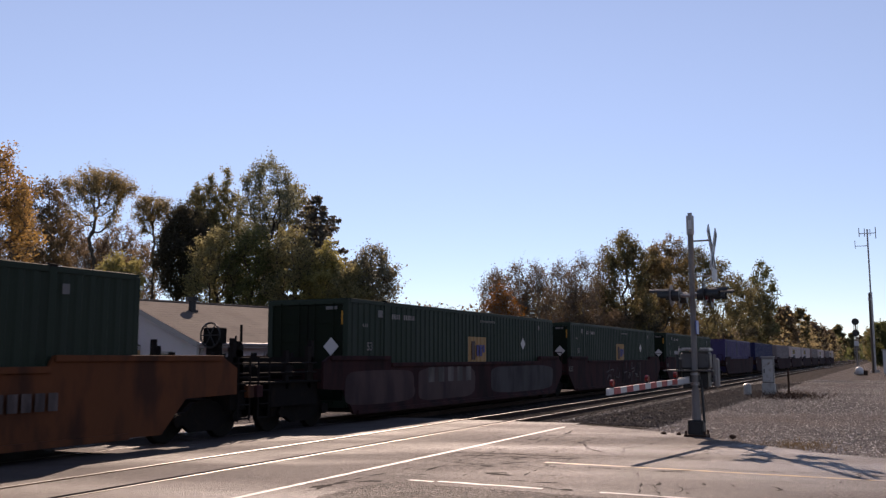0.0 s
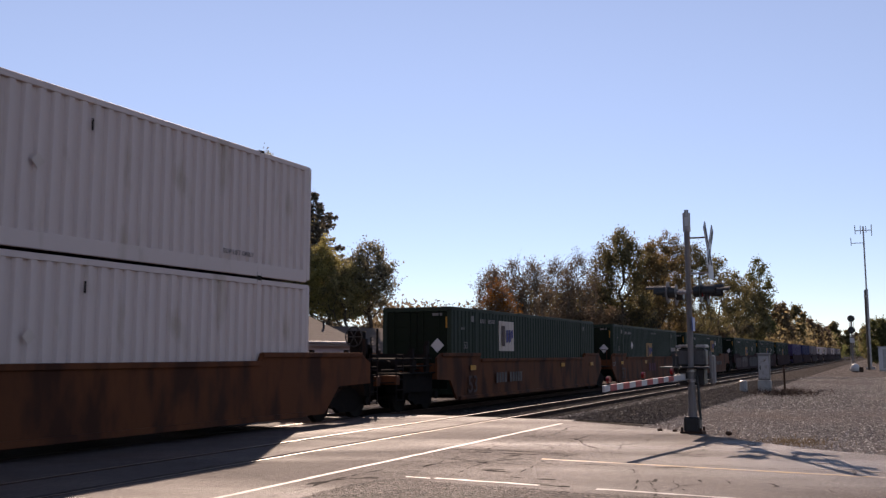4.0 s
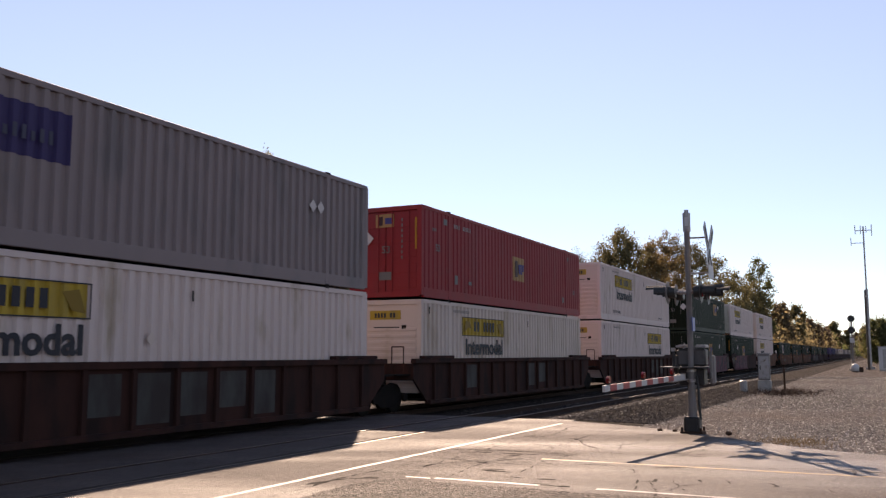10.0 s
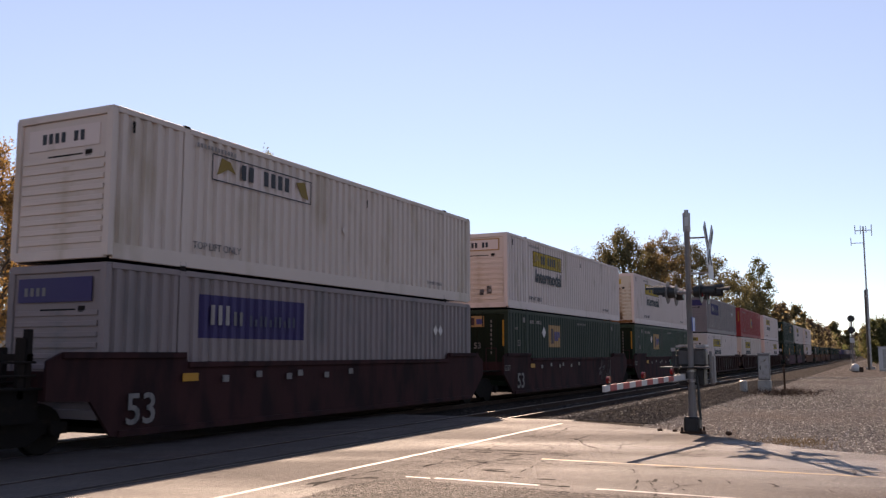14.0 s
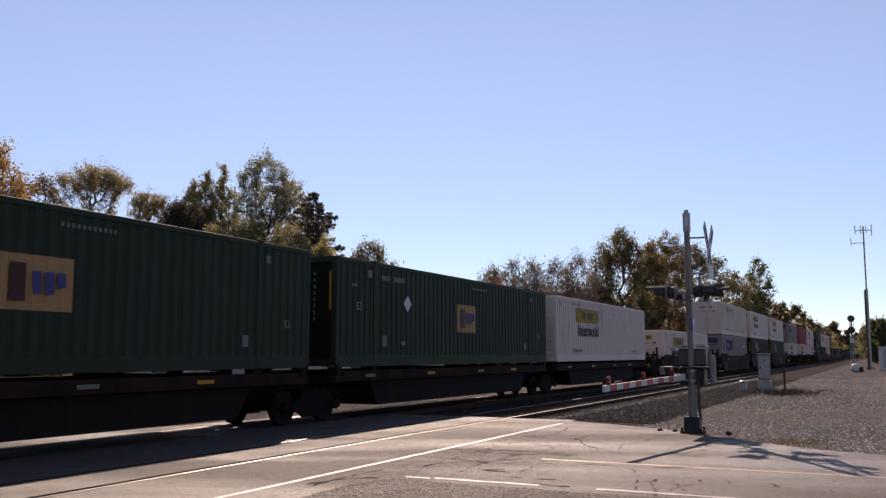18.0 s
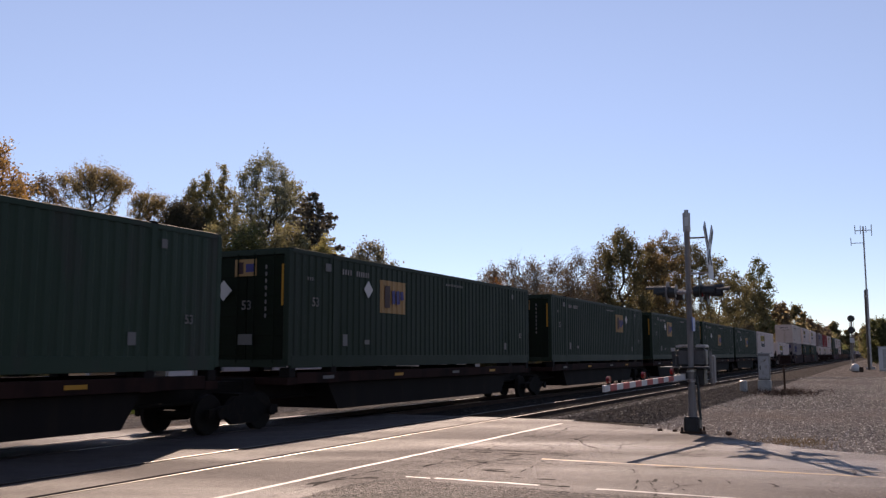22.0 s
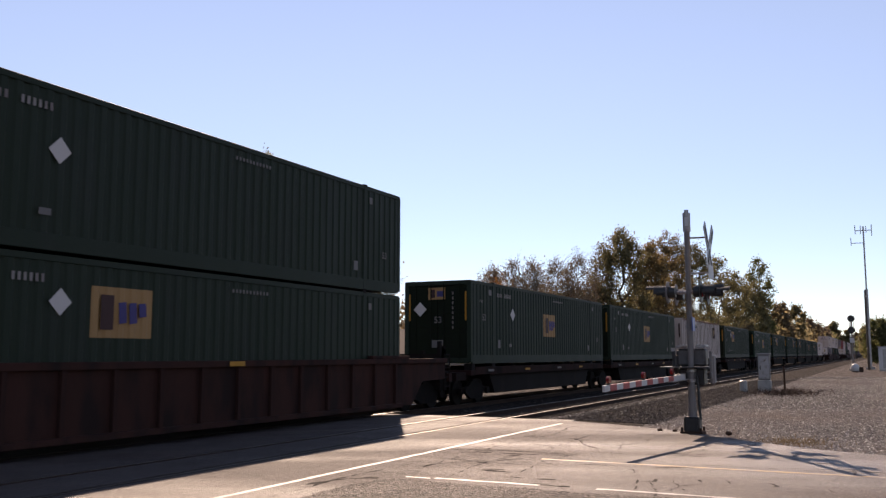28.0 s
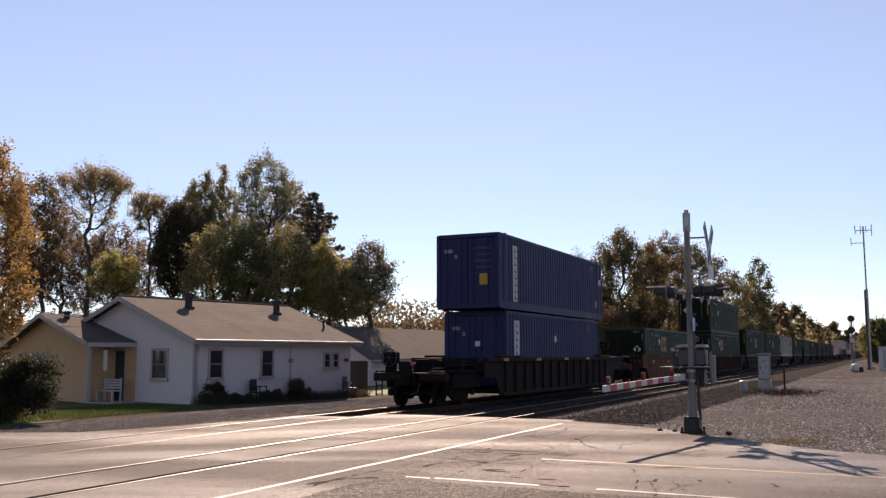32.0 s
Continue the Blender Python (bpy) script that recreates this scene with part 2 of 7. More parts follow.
def mesh_of(name, bm, material, bevel=0.0, smooth=False):
    bmesh.ops.recalc_face_normals(bm, faces=bm.faces[:])
    if bevel:
        bmesh.ops.bevel(bm, geom=[e_ for e_ in bm.edges if e_.calc_face_angle(0) > 0.5], offset=bevel, segments=1, affect="EDGES", clamp_overlap=True)
    me = bpy.data.meshes.new(name)
    bm.to_mesh(me)
    bm.free()
    me.materials.append(material)
    if smooth:
        me.shade_smooth()
    return me


def part(name, bm, material, parent, label="", bevel=0.0, at=None, smooth=False):
    """Links a bmesh, or a finished mesh, as one mesh object under a thing or a part."""
    me = bm if isinstance(bm, bpy.types.Mesh) else mesh_of(name, bm, material, bevel, smooth)
    ob = new(name, me)
    ob.parent = parent
    if at is not None:
        ob.matrix_basis = at
    return tagged(ob, label, kind="stuff" if name in ("lettering", "number") else "")


def boxes(*rows):
    bm = bmesh.new()
    for r in rows:
        box(bm, *r)
    return bm


def tubes(rows, seg=8):
    bm = bmesh.new()
    for r in rows:
        tube(bm, *r, seg=seg)
    return bm


def pieces(name, rows, material, parent, label="", at=None):
    """One small plate after another, each an object of its own."""
    for r in rows:
        part(name, boxes(r), material, parent, label, at=at)


def thing(name, m, label, category, group="", kind=""):
    ob = new(name)
    ob.empty_display_size = 0.2
    ob.matrix_basis = m
    return tagged(ob, label, category, group, kind)


TEXTS = {}


def lettering(body, size, material, bold=0.0):
    """A flat mesh of letters in the built-in font, upright in x and z, facing -y, from its left lower corner."""
    key = (body, size, material.name, bold)
    if key not in TEXTS:
        cu = bpy.data.curves.new("letters", "FONT")
        cu.body, cu.size, cu.extrude, cu.offset, cu.resolution_u = body, size, 0.004, bold, 3
        ob = bpy.data.objects.new("letters", cu)
        me = bpy.data.meshes.new_from_object(ob)
        me.transform(pose(0, 0, 0, 90, 0, 0))
        me.materials.clear()
        me.materials.append(material)
        bpy.data.objects.remove(ob)
        TEXTS[key] = me
    return TEXTS[key]

TRACK_Y = 13.97
# this side's plan, drawn 10 % too wide, is scaled about the camera's eye to fit the view: road and track come some 0.15
# m above the far track, where the train's shadow falls right
NEAR = 0.91
NEAR_SIDE = Matrix.Translation(EYE) @ Matrix.Diagonal((NEAR, NEAR, NEAR, 1)) @ Matrix.Translation([-c for c in EYE])


def laid(x, y, z=0.0):
    """The place of a point of the plan, scaled towards the eye so that the camera's view of it stays the same."""
    r = float(np.interp(y, (8.3, 9.31, 10.75, 12.9), (NEAR, 0.921, 0.932, 1.0)))
    return x * r, y * r, EYE[2] + (z - EYE[2]) * r


def settle(ob):
    """Scales a mesh of the ground, or a thing of this side, towards the eye; the camera's view of it stays the same."""
    if ob.data is None:
        ob.matrix_basis = NEAR_SIDE @ ob.matrix_basis
        return ob
    n = len(ob.data.vertices)
    co = np.empty(3 * n)
    ob.data.vertices.foreach_get("co", co)
    co = co.reshape(-1, 3) + np.array(ob.location)
    r = np.interp(co[:, 1], (8.3, 9.31, 10.75, 12.9), (NEAR, 0.921, 0.932, 1.0))
    co = np.column_stack([co[:, 0] * r, co[:, 1] * r, EYE[2] + (co[:, 2] - EYE[2]) * r]) - np.array(ob.location)
    ob.data.vertices.foreach_set("co", co.ravel())
    ob.data.update()
    return ob


# ---- ground, road and tracks
def surface(name, outline, z0, z1, material, label, category, kind="structure"):
    """A level slab with an outline in x and y."""
    bm = bmesh.new()
    lo, hi = [bm.verts.new((x, y, z0)) for x, y in outline], [bm.verts.new((x, y, z1)) for x, y in outline]
    bm.faces.new(hi)
    for i in range(len(outline)):
        j = (i + 1) % len(outline)
        bm.faces.new((lo[i], lo[j], hi[j], hi[i]))
    return tagged(settle(new(name, mesh_of(name, bm, material))), label, category, "", kind)


def ground_height(x, y):
    d = max(0.0, min(1.0, (y - 15.5) / 4))
    bed = max(0.0, min(1.0, (y - 7.6) / 1.2, (17.6 - y) / 1.2))
    return -0.07 - 0.09 * d - 0.35 * bed - 0.02 * noise.noise((x * 0.15, y * 0.15, 0)) * (1 if abs(x) + abs(y) < 300 else 0)


bm = bmesh.new()
xs = [-2500, -900, -300, -100, -40] + list(np.linspace(-15, 75, 61)) + [90, 120, 180, 300, 700, 1500, 3000]
ys = [-2500, -900, -300, -80] + list(np.linspace(-20, 40, 41)) + [60, 100, 200, 500, 1200, 3000]
rows = [[bm.verts.new((x, y, ground_height(x, y))) for x in xs] for y in ys]
for i in range(len(ys) - 1):
    for j in range(len(xs) - 1):
        bm.faces.new((rows[i][j], rows[i][j + 1], rows[i + 1][j + 1], rows[i + 1][j]))
tagged(settle(new("ground", mesh_of("ground", bm, M["gravel"], smooth=True))), "grey-brown gravel ground beside the tracks", "ground", "", "structure")

RAILS = (9.31, 10.75, TRACK_Y - 0.72, TRACK_Y + 0.72)
# this side of the crossing: flared right edge, carriageway along y
surface("road", [(17.0, -60), (17.3, -3), (17.5, 0.1), (18.0, 1.15), (19.2, 2.6), (20.2, 3.45), (21.0, 4.3), (22.2, 6.2), (22.7, 7.4), (3.0, 7.4), (3.0, -60)], -0.2, 0.0, M["asphalt"], "worn grey asphalt road with cracks", "road")
rnd = random.Random(5)
edge = [(9.0, 6.42), (9.7, 6.5), (10.3, 6.5), (10.9, 6.44), (11.2, 6.3), (11.3, 6.0), (11.15, 5.5), (11.2, 4.6), (11.1, 3.4), (11.25, 2.0), (11.15, 0.0), (11.2, -3), (11.2, -30), (8.0, -30), (8.2, 6.0)]
ragged = []
for (xa, ya), (xb, yb) in zip(edge, edge[1:] + edge[:1]):
    n = max(1, min(40, int(math.hypot(xb - xa, yb - ya) / 0.08)))
    ragged += [(xa + (xb - xa) * i / n + rnd.uniform(-0.03, 0.03), ya + (yb - ya) * i / n + rnd.uniform(-0.03, 0.03)) for i in range(n)]
surface("road_shoulder", ragged, -0.05, 0.004, M["old_asphalt"], "rough dark patch of crumbling asphalt at the road's edge", "road")
crossing = [(7.404, RAILS[0] - 0.045), (RAILS[0] + 0.17, RAILS[1] - 0.11), (RAILS[1] + 0.045, RAILS[2] - 0.045), (RAILS[2] + 0.11, RAILS[3] - 0.11), (RAILS[3] + 0.045, 15.1)]
for y0, y1 in crossing:
    right = 23.2 if y0 < 11 else 21.6
    surface("crossing_panel", [(right, y0), (right - 0.15, y1), (3.0, y1), (3.0, y0)], -0.5, -0.002, M["asphalt"], "asphalt strip between the rails of the crossing", "road")
surface("road", [(20.9, 15.104), (16.8, 15.6), (14.7, 16.3), (13.9, 17.6), (13.5, 20), (13.5, 70), (5.5, 70), (5.5, 16.5), (3.0, 15.104)], -0.6, -0.006, M["asphalt"], "worn asphalt road past the tracks", "road")


def stripe(x0, x1, y0, y1, material, label, wobble=0.012, seed=1):
    """A worn painted line with ragged edges."""
    rnd = random.Random(seed)
    bm = bmesh.new()
    along_x = (x1 - x0) > (y1 - y0)
    n = int(max(x1 - x0, y1 - y0) / 0.15)
    prev = None
    for i in range(n + 1):
        f = i / n
        if along_x:
            p_, q_ = (x0 + f * (x1 - x0), y0 + rnd.uniform(-wobble, wobble), 0.004), (x0 + f * (x1 - x0), y1 + rnd.uniform(-wobble, wobble), 0.004)
        else:
            p_, q_ = (x0 + rnd.uniform(-wobble, wobble), y0 + f * (y1 - y0), 0.004), (x1 + rnd.uniform(-wobble, wobble), y0 + f * (y1 - y0), 0.004)
        cur = (bm.verts.new(p_), bm.verts.new(q_))
        if prev:
            bm.faces.new((prev[0], cur[0], cur[1], prev[1]) if along_x else (prev[0], prev[1], cur[1], cur[0]))
        prev = cur
    return tagged(settle(new("road_marking", mesh_of("road_marking", bm, material))), label, "road marking", "", "structure")


# the line across the road: its specular glare is painted as white
stripe(5.0, 21.8, 7.30, 7.39, M["paint_white"], "worn stop line across the road, its glare painted white")
stripe(11.46, 11.55, -30, 3.42, M["paint_white"], "worn white edge line", 0.022, 2)
stripe(11.455, 11.55, 4.2, 5.75, M["paint_white"], "worn white edge line", 0.022, 4)
stripe(11.40, 11.47, 5.8, 6.2, M["paint_white"], "faded end of the white edge line", 0.03, 5)
stripe(14.28, 14.40, -30, 5.2, M["paint_yellow"], "faded yellow centre line", 0.02, 3)


def crack(points, width, seed):
    """An open crack or broken seam as a thin flat strip, the shade of its depth painted dark."""
    rnd = random.Random(seed)
    bm = bmesh.new()
    prev = None
    for (xa, ya), (xb, yb) in zip(points, points[1:]):
        n = max(2, int(math.hypot(xb - xa, yb - ya) / 0.12))
        for i in range(n):
            f = i / n
            x, y = xa + (xb - xa) * f + rnd.uniform(-0.035, 0.035), ya + (yb - ya) * f + rnd.uniform(-0.03, 0.03)
            w = width * max(0.05, rnd.gauss(0.4, 0.6))
            d = Vector((yb - ya, xa - xb)).normalized() * w
            cur = (bm.verts.new((x - d.x, y - d.y, 0.003)), bm.verts.new((x + d.x, y + d.y, 0.003)))
            if prev:
                bm.faces.new((prev[0], prev[1], cur[1], cur[0]))
            prev = cur
    return tagged(settle(new("crack", mesh_of("crack", bm, CRACK))), "dark crack in the asphalt", "crack", "", "structure")


CRACK = mat("crack_dark", (0.03, 0.025, 0.023), 1.0, 0, 0.3, 3, 20, 0.5, None, 0.1)
rnd = random.Random(11)
for i in range(46):
    x, y = rnd.uniform(11.7, 20.0), rnd.uniform(-1.5, 7.0)
    along = rnd.random() < 0.6
    n = rnd.randint(2, 5)
    pts = [(x, y)]
    for _ in range(n):
        x, y = x + rnd.uniform(-0.25, 0.25) + (0 if along else rnd.uniform(0.2, 0.7)), y + (rnd.uniform(0.2, 0.7) if along else 0) + rnd.uniform(-0.2, 0.2)
        pts.append((min(x, 20 if y > 4 else 17.4), min(y, 7.1)))
    crack(pts, rnd.uniform(0.006, 0.022), i)
for x0, x1, y in ((11.9, 15.2, 5.7), (12.5, 19.5, 6.5), (16.0, 21.2, 5.6), (9.0, 13.0, 6.8), (12.5, 15.5, 4.9)):
    crack([(x0, y), ((x0 + x1) / 2, y + 0.15), (x1, y + 0.02)], 0.018, int(x0 * 10))


for i, (pts, wide) in enumerate((
    ([(15.11, 7.22), (15.16, 6.67), (15.25, 5.83), (15.33, 5.01), (15.14, 4.80)], 0.035),
    ([(12.73, 5.60), (12.71, 5.19)], 0.045),
    ([(11.51, 4.32), (11.55, 3.86)], 0.060),
    ([(13.72, 3.52), (12.55, 3.13), (11.52, 2.92)], 0.012),
    ([(12.62, 2.99), (11.11, 2.54)], 0.012),
    ([(19.38, 6.59), (20.99, 6.85), (21.78, 6.38)], 0.030),
    ([(18.00, 5.76), (16.67, 5.12), (15.94, 4.37)], 0.030),
    ([(12.32, 6.46), (12.93, 6.48), (13.28, 6.44)], 0.030),
    ([(13.09, 2.01), (12.47, 1.84)], 0.012),
    ([(13.85, 5.79), (14.31, 5.37), (14.11, 4.71)], 0.025),
    ([(16.33, 3.55), (16.00, 3.00), (16.40, 2.78)], 0.020),
)):
    crack(pts, wide, 300 + i)
for i, (pts, wide) in enumerate((
    ([(11.6, 4.32), (11.58, 4.1), (11.54, 3.9), (11.52, 3.7)], 0.13),
    ([(12.62, 5.52), (12.56, 5.2), (12.5, 4.92)], 0.05),
    ([(12.78, 5.5), (12.72, 5.05)], 0.03),
    ([(14.72, 6.9), (14.86, 6.4), (14.84, 5.8), (14.98, 5.2), (15.2, 4.7)], 0.05),
    ([(14.5, 6.6), (14.62, 6.1), (14.6, 5.6)], 0.03),
    ([(10.2, 7.0), (10.62, 6.95), (10.9, 6.85), (11.1, 6.62), (11.17, 6.3)], 0.05),
    ([(10.62, 6.02), (10.6, 5.6), (10.52, 5.2)], 0.05),
    ([(13.3, 6.35), (13.5, 6.0), (13.42, 5.6)], 0.035),
    ([(12.1, 5.0), (12.0, 4.5), (12.15, 4.0)], 0.03),
    ([(16.6, 6.1), (16.4, 5.7), (16.8, 5.3)], 0.03),
    ([(11.9, 3.3), (12.3, 3.2), (12.5, 2.9), (12.9, 2.95)], 0.025),
    ([(13.0, 2.4), (12.6, 2.3), (12.2, 2.5), (11.8, 2.35)], 0.022),
    ([(13.1, 1.5), (12.8, 1.35), (12.5, 1.45)], 0.025),
)):
    crack(pts, wide, 500 + i)


def rail_profile(bm, x0, x1, y, z):
    prof = [(-0.036, 0), (-0.036, -0.035), (-0.009, -0.05), (-0.009, -0.145), (-0.07, -0.16), (-0.07, -0.17), (0.07, -0.17), (0.07, -0.16), (0.009, -0.145), (0.009, -0.05), (0.036, -0.035), (0.036, 0)]
    a_, b_ = [bm.verts.new((x0, y + p_, z + q_)) for p_, q_ in prof], [bm.verts.new((x1, y + p_, z + q_)) for p_, q_ in prof]
    for i in range(len(prof)):
        j = (i + 1) % len(prof)
        bm.faces.new((a_[i], b_[i], b_[j], a_[j]))
    bm.faces.new(a_)
    bm.faces.new(b_[::-1])


DULL = mat("dull_rail_steel", (0.28, 0.25, 0.23), 0.42, 0.9, 0.2, 3, 60, 0.1, None, stretch=(0.1, 1, 1))
tie_mesh = mesh_of("tie", boxes((-0.11, 0.11, -1.3, 1.3, -0.33, -0.17)), M["tie"], 0.01)
for name, pair, ties in (("track_1", RAILS[:2], 110), ("track_2", RAILS[2:], 60)):
    tr = thing(name, pose(0, 0, 0), "railway track, shiny rails on dark wooden ties", "railway track", "", "structure")
    for y in pair:
        bm = bmesh.new()
        _, yr, zr = laid(0, y)
        rail_profile(bm, -700, 900, yr, zr)
        r_ = part("rail", bm, M["rail_rust"], tr, "rusty rail with a polished head")
        b = bmesh.new()
        prof = [(q_, 0.005 - 4.5 * q_ * q_) for q_ in [-0.024 + 0.008 * i for i in range(7)]]
        for (ya, za), (yb, zb) in zip(prof, prof[1:]):
            v = [b.verts.new(q_) for q_ in ((-700, yr + ya, zr + za), (900, yr + ya, zr + za), (900, yr + yb, zr + zb), (-700, yr + yb, zr + zb))]
            b.faces.new(v)
        bmesh.ops.remove_doubles(b, verts=b.verts[:], dist=0.0005)
        part("rail_head", b, M["rail"] if y != RAILS[0] else DULL, r_, "polished rail head", smooth=True)
    for i in range(ties):
        part("tie", tie_mesh, None, tr, at=pose(23.6 * laid(1, pair[0])[0] + i * 0.55, *laid(0, sum(pair) / 2)[1:]))

# ballast beds: sloped beds of stone under both tracks, away from the crossing
def ballast(x0, x1):
    bm = bmesh.new()
    prof = [(4.9, -0.16), (5.6, -0.06), (7.6, -0.03), (8.3, -0.13), (11.6, -0.15), (12.5, -0.15), (15.3, -0.15), (16.2, -0.2), (17.9, -0.3)]
    a_, b_ = [bm.verts.new((x0, *q_)) for q_ in prof], [bm.verts.new((x1, *q_)) for q_ in prof]
    for i in range(len(prof) - 1):
        bm.faces.new((a_[i], b_[i], b_[i + 1], a_[i + 1]))
    tagged(settle(new("ballast", mesh_of("ballast", bm, BALLAST))), "bed of dark crushed stone under the tracks", "ballast", "", "structure")


BALLAST = mat("ballast_stone", (0.032, 0.025, 0.022), 0.95, 0, 0.45, 1.2, 11, 1.0, ((0.03, 0.024, 0.021), 0.5, 2.0), 0.03, grit=10)


def stones(name, n, place, size, material, label, seed):
    """Loose stones as one mesh: squashed, uneven six-sided lumps."""
    rng = np.random.default_rng(seed)
    base_v = np.array([(-1, 0, 0), (1, 0, 0), (0, -1, 0), (0, 1, 0), (0, 0, 0.6), (0, 0, -0.5)], float)
    base_f = np.array([(0, 2, 4), (2, 1, 4), (1, 3, 4), (3, 0, 4), (2, 0, 5), (1, 2, 5), (3, 1, 5), (0, 3, 5)])
    pts = place(rng, n)
    n = len(pts)
    v = base_v[None] * rng.uniform(0.6, 1.3, (n, 6, 3)) * rng.uniform(*size, n)[:, None, None]
    k = rng.uniform(0, 6.28, n)
    c, s = np.cos(k)[:, None], np.sin(k)[:, None]
    v = np.stack([v[..., 0] * c - v[..., 1] * s, v[..., 0] * s + v[..., 1] * c, v[..., 2]], -1) + pts[:, None]
    f = (base_f[None] + (np.arange(n) * 6)[:, None, None]).reshape(-1, 3)
    me = bpy.data.meshes.new(name)
    me.from_pydata(v.reshape(-1, 3).tolist(), [], f.tolist())
    me.materials.append(material)
    return tagged(settle(new(name, me)), label, "stones", "", "stuff")


def near_right(rng, n):
    x = 18 + 60 * rng.random(n) ** 1.8
    y = rng.uniform(-1.5, 8.8, n)
    keep = (x > 17.6 + np.clip(y, 0, 9) * 0.78 + rng.normal(0, 0.12, n)) & ((y < 7.4) | (x > 23.3))
    x, y = x[keep], y[keep]
    return np.stack([x, y, np.where(y > 7, -0.12, -0.07) + 0 * x], -1)


def shoulder_far(rng, n):
    x, y = rng.uniform(14, 34, n), rng.uniform(15.2, 19.5, n)
    keep = (y > 15.2 + np.clip(20.9 - x, 0, 4) * 0.14 + np.clip(16.8 - x, 0, 3) * 0.8)
    x, y = x[keep], y[keep]
    return np.stack([x, y, np.where(y < 17.4, -0.2, -0.13) + 0 * x], -1)


def beds(rng, n):
    x = 23.4 + 45 * rng.random(n) ** 1.5
    y = 5.0 + 12 * rng.random(n) ** 1.9
    z = np.interp(y, (5.0, 5.6, 7.6, 8.3, 11.6, 15.3, 17), (-0.12, -0.05, -0.02, -0.12, -0.14, -0.14, -0.24))
    keep = (x < 64 - 2 * (y - 7)) & (x > 22.4 + np.clip(7.4 - y, 0, 3) * 0.1)
    return np.stack([x, y, z], -1)[keep]


DARK_STONE = mat("ballast_lumps", (0.085, 0.068, 0.06), 0.9, 0, 0.35, 0.6, 20, 0.3, None, 0.15, island=1.0)
ballast(22.6, 900)
ballast(-700, 2.9)
# pale stones here and in the beds also stand in for white glints
stones("pale_stones", 9000, near_right, (0.012, 0.032), M["pale_stones"], "pale pebbles and painted glints among the gravel", 21)
stones("gravel_stones", 62000, near_right, (0.01, 0.034), M["stones"], "loose grey gravel beside the road", 1)
stones("gravel_stones", 17000, shoulder_far, (0.008, 0.026), M["stones"], "loose gravel past the tracks", 2)
stones("pale_stones", 1500, beds, (0.02, 0.04), M["stones"], "pale stones and painted glints among the ballast", 22)
stones("ballast_stones", 42000, beds, (0.02, 0.046), DARK_STONE, "loose crushed stone round the tracks", 3)


def blades(name, n, place, height, material, label, seed, lean=0.5):
    """Grass or dry weeds as one mesh of thin blades."""
    rng = np.random.default_rng(seed)
    p_ = place(rng, n)
    n = len(p_)
    h = rng.uniform(*height, n)
    k = rng.uniform(0, 6.28, n)
    w = np.stack([np.cos(k), np.sin(k), 0 * k], -1) * (0.006 + 0.02 * h)[:, None]
    tip = p_ + np.stack([rng.normal(0, lean, n) * h, rng.normal(0, lean, n) * h, h], -1)
    v = np.stack([p_ - w, p_ + w, tip], 1).reshape(-1, 3)
    me = bpy.data.meshes.new(name)
    me.from_pydata(v.tolist(), [], np.arange(3 * n).reshape(-1, 3).tolist())
    me.materials.append(material)
    return tagged(settle(new(name, me)), label, "grass", "", "stuff")


def patch(x0, x1, y0, y1, z=-0.1):
    return lambda rng, n: np.stack([rng.uniform(x0, x1, n), rng.uniform(y0, y1, n), np.full(n, z)], -1)


surface("lawn", [(15.2, 20.9), (18.0, 20.8), (20, 21.6), (24.5, 22.3), (33, 21.0), (46, 20.2), (75, 19.6), (75, 60), (14.0, 60), (14.0, 22)], -0.4, -0.135, M["grass"], "mown green lawn round the house", "lawn")
blades("lawn_grass", 22000, patch(15.4, 25.5, 21.0, 25.5, -0.14), (0.04, 0.12), M["grass"], "short green grass in front of the house", 4)
blades("dry_weeds", 420, lambda rng, n: np.stack([rng.normal(19.9, 0.6, n), rng.normal(1.7, 0.35, n), np.full(n, -0.07)], -1), (0.03, 0.12), M["dry_grass"], "low dry brown weeds at the road's edge", 5)
# weeds by the relay box; their dark colour also paints the shadow there
blades("dry_weeds", 1300, lambda rng, n: np.stack([rng.normal(44.2, 1.7, n), rng.normal(4.1, 0.75, n), np.full(n, -0.07)], -1), (0.04, 0.34), M["rail_rust"], "dead weeds round the relay box, dark for their shadow", 6, 1.0)


# ---- the crossing signal with its lowered gate
MACHINE = mat("machine_grey", (0.085, 0.075, 0.072), 0.5, 0.2, 0.25, 3, 30, 0.2, ((0.03, 0.025, 0.022), 0.4, 4))


